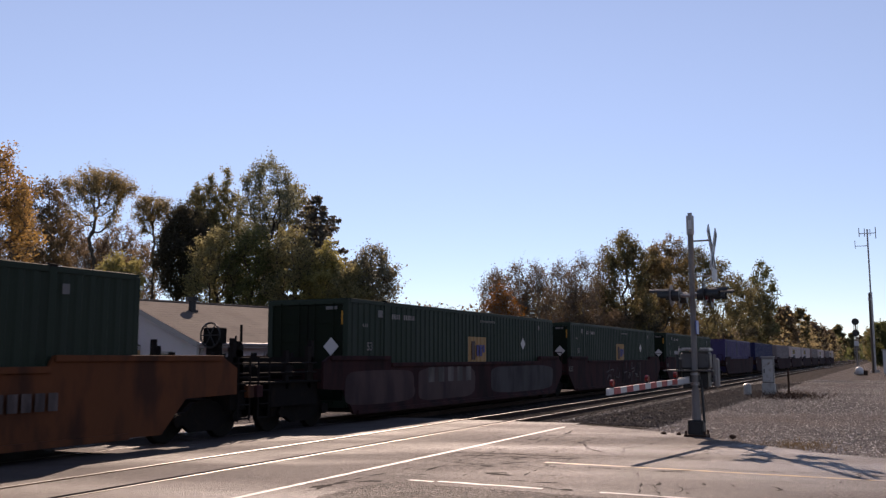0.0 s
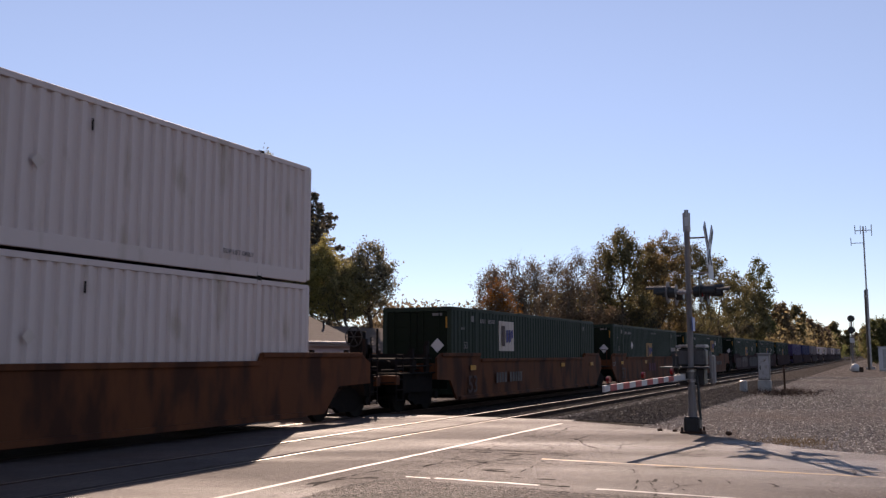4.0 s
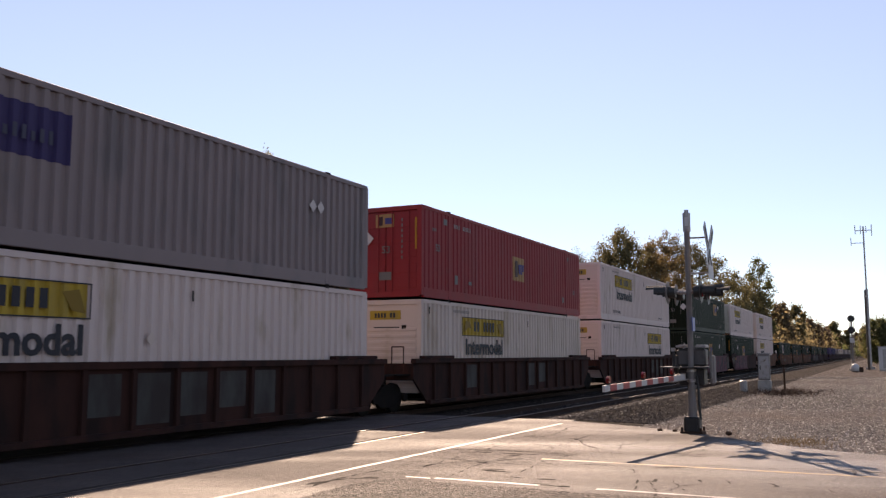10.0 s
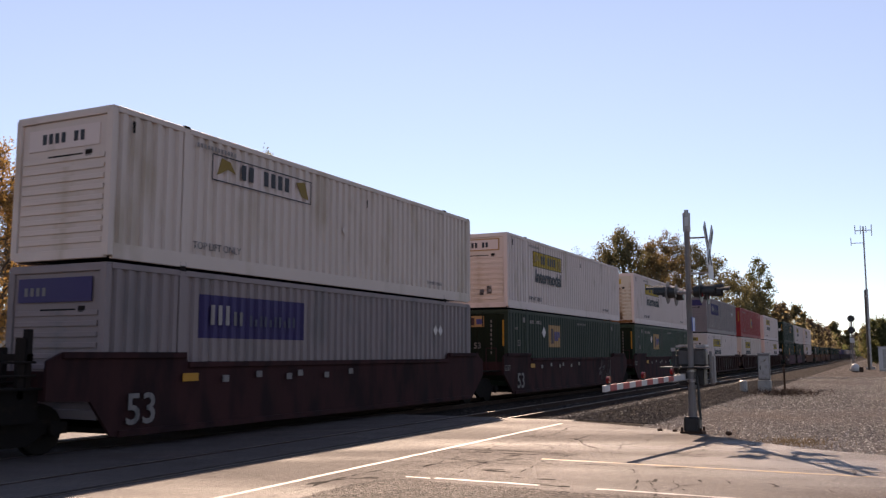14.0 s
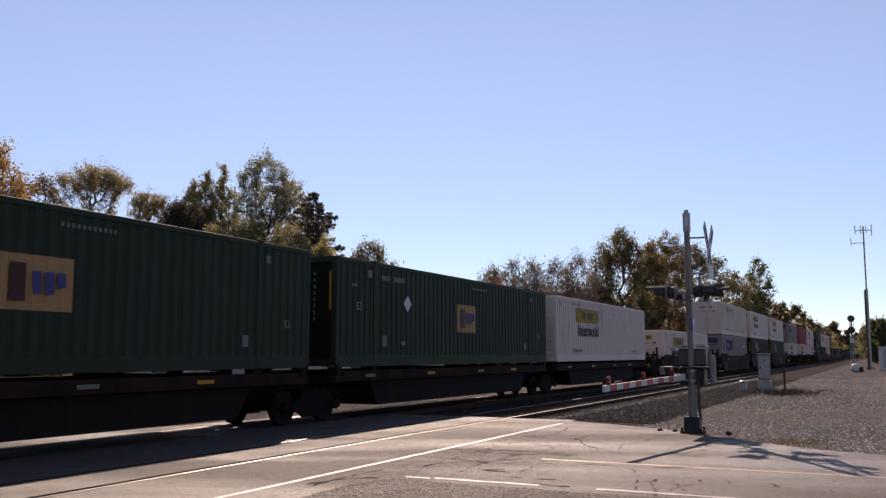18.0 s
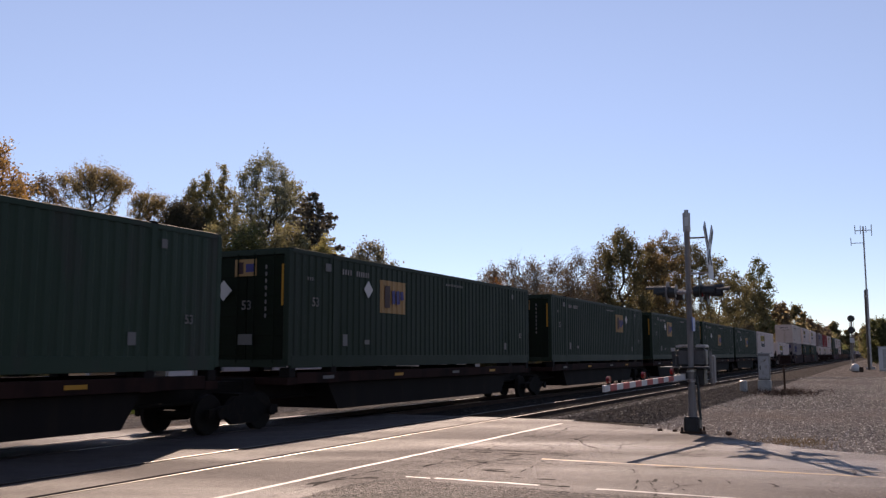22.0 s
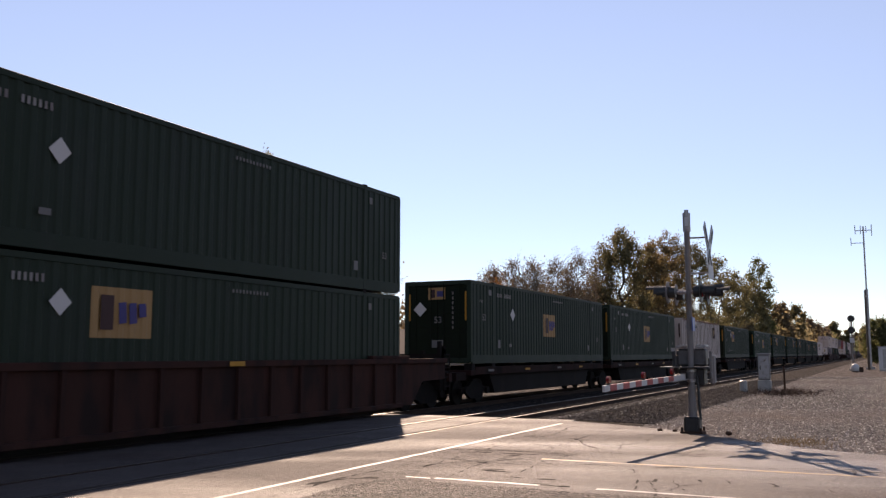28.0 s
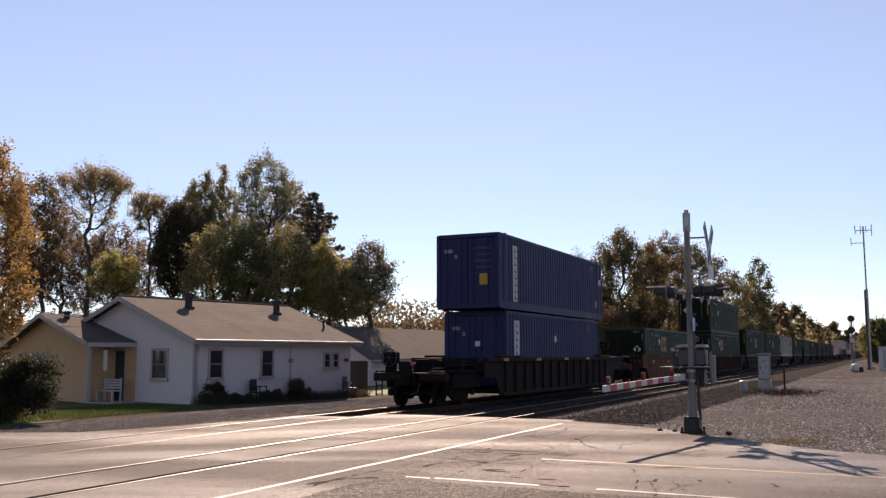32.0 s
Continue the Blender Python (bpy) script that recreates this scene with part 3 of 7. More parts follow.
def crossing_signal():
    X, Y = 20.5, 3.86
    ob = thing("crossing_signal", pose(X, Y, 0), "grey railway crossing signal with lowered striped gate", "crossing signal")
    bm = bmesh.new()
    lathe(bm, [(0.065, 0.5), (0.065, 4.55), (0.075, 4.56), (0.075, 4.9), (0.05, 4.93)], seg=16)
    part("pole", bm, M["alu_paint"], ob, "aluminium-painted steel pole", smooth=False)
    part("pole_cap", tubes([((0, 0, 4.5), (0, 0, 4.93), 0.085)], 14), M["galv"], ob)
    part("pole_tag", boxes((-0.09, -0.085, -0.05, 0.03, 4.62, 4.82)), M["white_paint"], ob, "small white tag")
    part("base", boxes((-0.17, 0.17, -0.17, 0.17, -0.05, 0.36)), M["vent"], ob, "dark steel junction box base", bevel=0.03)
    part("lower_sleeve", tubes([((0, 0, 0.36), (0, 0, 1.06), 0.1, 0.08)], 14), M["alu_paint"], ob, "painted lower sleeve of the pole")
    part("junction_cover", boxes((-0.19, -0.17, -0.12, 0.12, 0.06, 0.32)), M["vent"], ob)
    part("base_plate", boxes((-0.24, 0.24, -0.24, 0.24, -0.07, 0.05)), M["rail_rust"], ob, bevel=0.01)
    for xx in (-0.2, 0.2):
        for yy in (-0.2, 0.2):
            part("anchor_bolt", tubes([((xx, yy, 0.05), (xx, yy, 0.13), 0.025)], 6), M["rail_rust"], ob)
    part("conduit", tubes([((0.0, -0.17, 0.3), (0.0, -0.13, 1.25), 0.03)], 8), M["black"], ob)
    # gate mechanism, its arms and weights
    part("gate_machine", boxes((0.09, 0.55, -0.26, 0.3, 1.04, 1.42)), M["vent"], ob, "dark gate machine housing", bevel=0.03)
    part("machine_cover", boxes((0.1, 0.5, -0.3, 0.34, 1.46, 1.86)), MACHINE, ob, "grey gate machine cover", bevel=0.05)
    for y0, y1 in ((-0.32, -0.1), (0.08, 0.34)):
        part("cover_lid", boxes((0.02, 0.5, y0, y1, 1.88, 1.93)), M["galv"], ob, "bright worn lid plate", bevel=0.012)
        for i in range(3):
            part("lid_rib", boxes((0.01, 0.5, y0 + 0.03 + i * 0.07, y0 + 0.06 + i * 0.07, 1.931, 1.95)), M["galv"], ob)
    part("hinge", boxes((0.0, 0.12, 0.36, 0.44, 1.8, 1.88)), M["galv"], ob)
    part("work_step", boxes((-0.2, 0.62, -0.42, 0.66, 1.425, 1.455)), MACHINE, ob, "grey step plate", bevel=0.006)
    for yy in (-0.43, 0.38):
        part("counterweight_arm", boxes((-0.1, 0.4, yy - 0.025, yy + 0.025, 1.2, 1.34)), MACHINE, ob, bevel=0.01)
        part("counterweight", boxes((0.1, 0.42, yy - 0.05, yy + 0.05, 1.06, 1.72)), M["alu_paint"] if yy < 0 else MACHINE, ob, bevel=0.04)
        part("side_strap", boxes((-0.02, 0.02, yy - 0.03, yy + 0.03, 1.2, 1.8)), M["vent"] if yy > 0 else M["alu_paint"], ob, bevel=0.008)
    for z in (1.12, 1.34):
        part("machine_clamp", tubes([((0, 0, z), (0, 0, z + 0.06), 0.1)], 14), M["galv"], ob)
    part("machine_bracket", boxes((0.0, 0.1, -0.1, 0.1, 1.1, 1.4)), MACHINE, ob)
    # gate arm: from the machine towards the road's middle
    tip = Vector((-4.55, 0.66, 1.12))
    root = Vector((-0.3, 0.1, 1.24))
    d = (tip - root)
    arm = part("gate_arm", boxes((0, d.length, -0.02, 0.02, -0.055, 0.055)), M["white_paint"], ob, "white gate arm with red stripes", at=Matrix.Translation(root) @ d.to_track_quat("X", "Z").to_matrix().to_4x4())
    n = 6
    for i in range(n):
        x = d.length - 0.28 - i * 0.62
        part("red_stripe", boxes((x - 0.16, x + 0.15, -0.023, 0.023, -0.057, 0.057)), M["red_paint"], arm)
    for x in (d.length - 0.12, d.length - 1.85, d.length - 3.5):
        lamp = part("gate_lamp", tubes([((x, 0, 0.057), (x, 0, 0.11), 0.02), ((x, -0.03, 0.15), (x, 0.03, 0.15), 0.062)], 12), M["lens_red"], arm, "red gate lamp")
        part("lamp_bracket", boxes((x - 0.03, x + 0.03, -0.025, 0.025, 0.057, 0.085)), M["black"], lamp)
    part("gate_tip", boxes((d.length, d.length + 0.12, -0.025, 0.025, -0.06, 0.06)), M["white_paint"], arm)
    part("arm_adapter", boxes((-0.2, 0.9, -0.05, 0.05, -0.075, -0.056), (-0.2, 0.5, -0.06, -0.03, -0.07, 0.07)), M["galv"], arm)
    # crossbuck faces traffic from this side
    yb = -0.46
    for z in (4.35, 3.55):
        part("bracket", tubes([((0, 0, z), (0, yb, z), 0.02)], 6), M["galv"], ob)
    for k in (-48, 48):
        part("crossbuck_board", boxes((-0.61, 0.61, -0.012, 0.012, -0.115, 0.115)), M["white_paint"], ob, "white crossbuck board", at=pose(0.1, yb + (0.02 if k > 0 else -0.02), 4.15, 0, k, 0))
        for e_ in (-1, 1):
            part("board_marking", boxes((-0.2, 0.2, -0.005, 0.005, -0.05, 0.05)), M["black"], ob, at=pose(0.1, yb + (0.02 if k > 0 else -0.02) - 0.018, 4.15, 0, k, 0) @ pose(e_ * 0.34, 0, 0))
    part("sign_plate", boxes((-0.3, 0.3, yb - 0.05, yb - 0.03, 3.42, 3.7)), M["white_paint"], ob, "white plate under the crossbuck")
    part("id_sign", boxes((-0.15, 0.15, -0.09, -0.075, 2.25, 2.55)), M["blue_sign"], ob, "small blue notice plate")
    # two pairs of flashing lights on cross arms, one for each direction
    for sgn in (-1, 1):
        part("light_arm", tubes([((-0.45, sgn * 0.24, 3.12), (0.45, sgn * 0.24, 3.12), 0.03), ((0, 0, 3.12), (0, sgn * 0.24, 3.12), 0.045)], 10), M["galv"], ob)
        for xx in (-0.45, 0.45):
            b = bmesh.new()
            lathe(b, [(0.02, 0), (0.25, 0.004), (0.25, 0.016), (0.02, 0.02)], "y", (xx, sgn * 0.36, 3.1), 24)
            # the pair facing away is black too; grey paints the sun's glare on it
            disc = part("backboard", b, M["black"] if sgn < 0 else M["alu_paint"], ob, "black round backboard" if sgn < 0 else "round backboard greyed for sun glare")
            part("lamp_housing", tubes([((xx, sgn * 0.2, 3.1), (xx, sgn * 0.37, 3.1), 0.13)], 16), M["black"], disc)
            part("lens", tubes([((xx, sgn * 0.382, 3.1), (xx, sgn * 0.4, 3.1), 0.13)], 16), M["lens_red"], disc)
            h_ = bmesh.new()
            seg = 14
            for i in range(seg):
                a0, a1 = math.pi * (i / seg * 1.2 - 0.1), math.pi * ((i + 1) / seg * 1.2 - 0.1)
                q = []
                for r_, y_ in ((0.14, 0.384), (0.15, 0.84 if 3 < i < 11 else 0.66)):
                    for a_ in (a0, a1):
                        q.append(h_.verts.new((xx + r_ * math.cos(a_), sgn * y_, 3.1 + r_ * math.sin(a_))))
                h_.faces.new((q[0], q[1], q[3], q[2]))
            hood = part("hood", h_, M["black"], disc, "black visor hood")
            so = hood.modifiers.new("thick", "SOLIDIFY")
            so.thickness = 0.008
    part("bell", tubes([((0, 0, 4.93), (0, 0, 5.0), 0.05)], 10), M["galv"], ob)
    return ob


settle(crossing_signal())
# loose lumps by the foot of the signal
for i, (x, y, s) in enumerate(((20.75, 4.65, 0.06), (20.7, 4.3, 0.05), (20.5, 3.1, 0.07))):
    b = bmesh.new()
    bmesh.ops.create_icosphere(b, subdivisions=2, radius=s)
    for v in b.verts:
        v.co *= 1 + 0.3 * noise.noise(v.co * 30 + Vector((i, 0, 0)))
        v.co.z *= 0.7
    ob = new("rock", mesh_of("rock", b, M["rail_rust"]))
    ob.location = (x, y, 0.02 if x > 20.4 else 0.03)
    tagged(settle(ob), "small dark lump of stone by the signal", "rock")


# ---- trackside: relay box, marker post, far signal, mast, cabinet
def relay_box():
    ob = thing("relay_box", pose(46.1, 5.2, -0.07), "grey steel relay box on a concrete foot", "relay box")
    part("foot", boxes((-0.25, 0.25, -0.3, 0.3, -0.1, 0.55)), M["concrete"], ob, bevel=0.03)
    part("cabinet", boxes((-0.2, 0.2, -0.27, 0.27, 0.56, 1.8)), M["alu_paint"], ob, bevel=0.02)
    part("door", boxes((-0.225, -0.2, -0.24, 0.24, 0.62, 1.7)), M["galv"], ob, bevel=0.01)
    part("handle", boxes((-0.25, -0.225, 0.14, 0.18, 1.05, 1.25)), M["black"], ob)
    part("lid", boxes((-0.24, 0.24, -0.3, 0.3, 1.802, 1.85)), M["galv"], ob, bevel=0.01)
    settle(ob)


relay_box()
post = thing("marker_post", pose(46.6, 4.35, -0.07), "short rusty steel marker post", "post")
part("post", tubes([((0, 0, -0.1), (0, 0, 1.2), 0.05)], 10), M["rail_rust"], post)
part("cap", tubes([((0, 0, 1.2), (0, 0, 1.24), 0.06)], 10), M["rail_rust"], post)
settle(post)
stub = thing("marker_stub", pose(45.4, 6.1, -0.07), "short grey concrete marker stub in the gravel", "post")
part("stub", tubes([((0, 0, -0.1), (0, 0, 0.5), 0.2, 0.17)], 12), M["concrete"], stub)
part("stub_cap", tubes([((0, 0, 0.5), (0, 0, 0.56), 0.19, 0.1)], 12), M["galv"], stub)
settle(stub)


def far_signal():
    ob = thing("railway_signal", pose(105, 2.85, -0.07), "tall black railway block signal on a mast", "railway signal")
    part("mast", tubes([((0, 0, -0.1), (0, 0, 5.9), 0.09)], 10), M["alu_paint"], ob)
    for z in (5.55, 4.35):
        b = bmesh.new()
        lathe(b, [(0.02, 0), (0.36, 0.01), (0.36, 0.04), (0.02, 0.05)], "x", (-0.25, 0, z), 20)
        head = part("target", b, M["black"], ob, "black oval signal head")
        part("hood", tubes([((-0.26, 0, z + 0.15), (-0.6, 0, z + 0.13), 0.14), ((-0.26, 0, z - 0.2), (-0.6, 0, z - 0.22), 0.14)], 10), M["black"], head)
    part("signal_plate", boxes((-0.15, -0.12, -0.22, 0.22, 3.0, 3.5)), M["white_paint"], ob)
    part("ladder", tubes([((0.3, -0.2, 0), (0.3, -0.2, 5.6), 0.025), ((0.3, 0.2, 0), (0.3, 0.2, 5.6), 0.025)] + [((0.3, -0.2, 0.3 * i), (0.3, 0.2, 0.3 * i), 0.015) for i in range(1, 19)], 5), M["galv"], ob)
    part("base", boxes((-0.4, 0.4, -0.4, 0.4, -0.1, 0.25)), M["concrete"], ob)
    settle(ob)


far_signal()
drum = thing("equipment_drum", pose(99, 2.55, -0.07), "small white rounded equipment drum on the gravel", "drum")
b = bmesh.new()
lathe(b, [(0.2, 0.05), (0.36, 0.12), (0.4, 0.45), (0.36, 0.68), (0.2, 0.82), (0.05, 0.86)], seg=18)
part("shell", b, M["white_paint"], drum, "white rounded shell", smooth=True)
part("foot", boxes((-0.3, 0.3, -0.3, 0.3, -0.1, 0.1)), M["rail_rust"], drum)
part("side_box", boxes((-0.1, 0.35, -0.75, -0.36, -0.05, 0.5)), M["rail_rust"], drum, "rusty side box", bevel=0.03)
settle(drum)


def radio_mast():
    ob = thing("radio_mast", pose(118, 1.35, -0.07), "thin steel radio mast with antenna arms", "radio mast")
    part("mast", tubes([((0, 0, 0), (0, 0, 9.5), 0.17), ((0, 0, 9.5), (0.0, 0, 17.1), 0.09)], 8), M["galv"], ob)
    part("antenna", tubes([((0, -0.9, 16.6), (0, 0.9, 16.6), 0.05), ((0, -0.9, 15.9), (0, -0.9, 17.3), 0.05), ((0, 0.9, 16.2), (0, 0.9, 17.3), 0.05), ((0, 0.3, 16.2), (0, 0.3, 17.2), 0.05), ((0, -0.3, 16.3), (0, -0.3, 17.1), 0.04)], 6), M["galv"], ob)
    part("antenna", tubes([((0, 0, 15.1), (0, 1.4, 15.1), 0.04), ((0, 1.4, 14.8), (0, 1.4, 15.8), 0.04)], 6), M["galv"], ob)
    part("base", boxes((-0.5, 0.5, -0.5, 0.5, -0.1, 0.3)), M["concrete"], ob)
    ob2 = thing("utility_pole", pose(112, 1.45, -0.07), "thin dark wooden utility pole", "utility pole")
    part("pole", tubes([((0, 0, 0), (0, 0, 9.0), 0.14, 0.1)], 8), M["bark"], ob2)
    part("pole_band", tubes([((0, 0, 8.2), (0, 0, 8.4), 0.14)], 8), M["galv"], ob2)
    settle(ob)
    settle(ob2)


radio_mast()
cab = thing("signal_cabinet", pose(106, -0.7, -0.07), "large pale grey signal equipment cabinet", "cabinet")
part("housing", boxes((-1.2, 1.2, -1.1, 1.1, 0.15, 2.5)), M["white_paint"], cab, bevel=0.03)
part("roof", boxes((-1.3, 1.3, -1.2, 1.2, 2.502, 2.6)), M["galv"], cab, bevel=0.02)
part("plinth", boxes((-1.15, 1.15, -1.05, 1.05, -0.1, 0.148)), M["concrete"], cab)
part("door", boxes((-1.23, -1.2, -0.2, 0.7, 0.3, 2.3)), M["galv"], cab)
settle(cab)


# ---- the white house past the tracks
HOUSE = Matrix.Translation((26.06, 23.06, -0.15)) @ pose(0, 0, 0, 0, 0, -9)


def lap_wall(bm, length, z0, z1, gable=None, step=0.18):
    """Lapped boards in the plane y=0 along x, facing -y; gable=(peak x, peak z) runs them up into a gable."""
    z = z0
    while z < (gable[1] if gable else z1) - 0.02:
        za = min(z + step, gable[1] if gable else z1)
        def ends(h):
            if not gable or h <= z1:
                return 0.0, length
            f = min(1.0, (h - z1) / (gable[1] - z1))
            return gable[0] * f, length + (gable[0] - length) * f
        (a0, a1), (b0, b1) = ends(z), ends(za)
        v = [bm.verts.new(q) for q in ((a0, -0.012, z), (a1, -0.012, z), (b1, 0.0, za), (b0, 0.0, za), (a0, 0, z), (a1, 0, z))]
        bm.faces.new((v[0], v[1], v[2], v[3]))
        bm.faces.new((v[4], v[5], v[1], v[0]))
        z = za
    bmesh.ops.remove_doubles(bm, verts=bm.verts[:], dist=0.001)


SASH = mat("grey_sash", (0.16, 0.14, 0.14), 0.6)


def house_window(parent, x, z, w, h, m, panes=2):
    win = part("window", boxes((x - 0.08, x, -0.06, 0.02, z - 0.08, z + h + 0.08), (x + w, x + w + 0.08, -0.06, 0.02, z - 0.08, z + h + 0.08), (x, x + w, -0.06, 0.02, z + h, z + h + 0.08)), M["trim"], parent, "white-framed sash window", at=m)
    part("sill", boxes((x - 0.12, x + w + 0.12, -0.1, 0.02, z - 0.1, z - 0.002)), M["trim"], win)
    for i in range(panes):
        part("pane", boxes((x + 0.03, x + w - 0.03, -0.035, -0.03, z + i * h / panes + 0.03, z + (i + 1) * h / panes - 0.02)), M["window"], win)
    part("sash", boxes((x, x + w, -0.045, -0.02, z + h / 2 - 0.03, z + h / 2 + 0.02), (x, x + 0.03, -0.045, -0.02, z, z + h), (x + w - 0.03, x + w, -0.045, -0.02, z, z + h)), SASH, win)


def roof_plane(bm, corners, t=0.1):
    """A sloped slab through four corners, t thick."""
    top = [bm.verts.new(c) for c in corners]
    low = [bm.verts.new((c[0], c[1], c[2] - t)) for c in corners]
    bm.faces.new(top)
    bm.faces.new(low[::-1])
    for i in range(4):
        j = (i + 1) % 4
        bm.faces.new((top[i], low[i], low[j], top[j]))


def house():
    ob = thing("house", HOUSE, "single-storey white sided house with grey shingle roof", "house")
    L, D, EV, PK = 8.8, 8.7, 2.47, 4.1
    R = D / 2
    long_m, gable_m = pose(0, 0, 0), pose(0, D, 0, 0, 0, -90)
    b = bmesh.new()
    lap_wall(b, L, -0.2, EV)
    part("wall", b, M["siding"], ob, "white lapped siding", at=long_m)
    b = bmesh.new()
    lap_wall(b, D, -0.2, EV, (R, PK - 0.05))
    part("wall", b, M["siding"], ob, "white lapped gable wall", at=gable_m)
    part("wall", boxes((0.02, L, D - 0.1, D, -0.2, EV), (L - 0.1, L, 0.02, D - 0.1, -0.2, EV)), M["siding"], ob)
    b = bmesh.new()
    prism(b, [(0, EV), (R, PK), (D, EV)], 0, 0.1)
    part("wall", b, M["siding"], ob, at=pose(L, D, 0, 0, 0, -90))
    part("wall_core", boxes((0.03, L - 0.11, 0.03, 0.1, -0.2, EV), (0.03, 0.1, 0.1, D - 0.11, -0.2, EV)), M["trim"], ob)
    slope = (PK - EV) / R
    for sgn, y0 in ((1, -0.35), (-1, D + 0.35)):
        b = bmesh.new()
        ze = PK + 0.1 - slope * (R + 0.35)
        roof_plane(b, [(-0.35, y0, ze), (L + 0.35, y0, ze), (L + 0.35, R, PK + 0.1), (-0.35, R, PK + 0.1)][::sgn])
        part("roof", b, M["shingle"], ob, "grey asphalt shingle roof")
        n = 17
        for i in range(n):
            f = i / n
            y, z = y0 + (R - y0) * f, ze + (PK + 0.1 - ze) * f
            dy = (R - y0) / n
            if sgn > 0:
                b = bmesh.new()
                roof_plane(b, [(-0.36, y, z + 0.007), (L + 0.36, y, z + 0.007), (L + 0.36, y + dy, z + slope * dy + 0.004), (-0.36, y + dy, z + slope * dy + 0.004)], 0.006)
                part("shingle_course", b, M["shingle"], ob)
    part("ridge_cap", tubes([((-0.36, R, PK + 0.1), (L + 0.36, R, PK + 0.1), 0.07)], 6), M["shingle"], ob)
    ze = PK + 0.1 - slope * (R + 0.35)
    part("fascia", boxes((-0.35, L + 0.35, -0.372, -0.352, ze - 0.2, ze - 0.02)), M["trim"], ob)
    part("soffit", boxes((-0.3, L + 0.3, -0.35, 0.0, ze - 0.14, ze - 0.11)), M["trim"], ob)
    part("gutter", tubes([((-0.36, -0.42, ze - 0.06), (L + 0.36, -0.42, ze - 0.06), 0.06)], 8), M["trim"], ob)
    part("downpipe", tubes([((-0.1, -0.42, ze - 0.08), (0.03, -0.09, ze - 0.4), 0.04), ((0.03, -0.09, ze - 0.4), (0.03, -0.09, -0.1), 0.04)], 8), M["trim"], ob)
    for ya, yb in ((-0.35, R), (R, D + 0.35)):
        b = bmesh.new()
        za, zb = PK + 0.1 - slope * abs(R - ya), PK + 0.1 - slope * abs(R - yb)
        roof_plane(b, [(-0.375, ya, za - 0.01), (-0.352, ya, za - 0.01), (-0.352, yb, zb - 0.01), (-0.375, yb, zb - 0.01)], 0.2)
        part("bargeboard", b, M["trim"], ob)
    part("corner_board", boxes((-0.03, 0.1, -0.03, -0.024, -0.2, EV), (-0.03, -0.024, -0.03, 0.1, -0.2, EV)), M["trim"], ob)
    for x, z, w, h, n in ((0.68, 0.98, 0.6, 1.05, 2), (3.35, 0.98, 0.58, 1.05, 2), (7.05, 1.3, 0.32, 0.6, 1), (7.62, 1.3, 0.3, 0.6, 1)):
        house_window(ob, x, z, w, h, long_m, n)
    house_window(ob, D - 2.45, 0.95, 0.85, 1.08, gable_m)
    door = part("door", boxes((D - 5.2, D - 4.2, -0.04, 0.0, 0.05, 2.0)), M["door_dark"], ob, "dark front door", at=gable_m)
    part("porch_wall", boxes((D - 6.2, D - 5.29, -0.035, -0.024, -0.1, 2.25), (D - 4.11, D - 3.5, -0.035, -0.024, -0.1, 2.25), (D - 5.29, D - 4.11, -0.035, -0.024, 2.09, 2.25)), M["tan_siding"], ob, "tan wall under the porch", at=gable_m)
    part("door_frame", boxes((D - 5.28, D - 5.2, -0.05, 0.0, 0.05, 2.08), (D - 4.2, D - 4.12, -0.05, 0.0, 0.05, 2.08), (D - 5.2, D - 4.2, -0.05, 0, 2.0, 2.08)), M["trim"], ob, at=gable_m)
    part("meter", tubes([((4.95, -0.16, 1.62), (4.95, -0.02, 1.62), 0.1)], 12), M["galv"], ob)
    part("meter_pipe", tubes([((4.95, -0.06, 1.5), (4.95, -0.06, 0.3), 0.03), ((4.95, -0.06, 1.75), (4.95, -0.06, 2.4), 0.025)], 6), M["trim"], ob)
    part("wall_box", boxes((8.35, 8.55, -0.1, -0.02, 1.55, 1.68)), M["black"], ob)
    for x, y in ((2.3, 3.3), (7.15, 3.1)):
        z = PK + 0.1 - slope * (R - y)
        vent = part("roof_vent", tubes([((x, y, z - 0.05), (x, y, z + 0.42), 0.15)], 14), M["vent"], ob, "black metal roof vent")
        part("vent_cap", tubes([((x, y, z + 0.42), (x, y, z + 0.58), 0.24)], 14), M["vent"], vent)
        part("vent_flange", boxes((x - 0.17, x + 0.17, y - 0.17, y + 0.17, z - 0.06, z + 0.04)), M["vent"], vent)
    part("roof_pipe", tubes([((8.4, 1.3, PK - slope * (R - 1.3)), (8.4, 1.3, PK + 0.45 - slope * (R - 1.3)), 0.05)], 8), M["vent"], ob)
    # front wing with its gable, and the porch in the angle
    b = bmesh.new()
    lap_wall(b, 5.6, -0.1, 2.25, (2.8, 3.45))
    part("wing_wall", b, M["tan_siding"], ob, "tan sided front wing", at=pose(-1.3, 10.4, 0, 0, 0, -90))
    part("wing_wall", boxes((-1.28, 0.0, 4.81, 4.9, -0.1, 2.25)), M["tan_siding"], ob)
    for sgn, y0 in ((1, 4.4), (-1, 10.8)):
        b = bmesh.new()
        roof_plane(b, [(-1.75, 4.2, 2.36), (-0.02, 3.5, 2.36), (-0.02, 7.6, 3.55), (-1.75, 7.6, 3.55)] if sgn > 0 else [(-1.75, 7.6, 3.55), (3.5, 7.6, 3.55), (3.5, y0, 2.17), (-1.75, y0, 2.17)])
        part("wing_roof", b, M["shingle"], ob)
        b = bmesh.new()
        ye, zf = (4.2, 2.35) if sgn > 0 else (y0, 2.16)
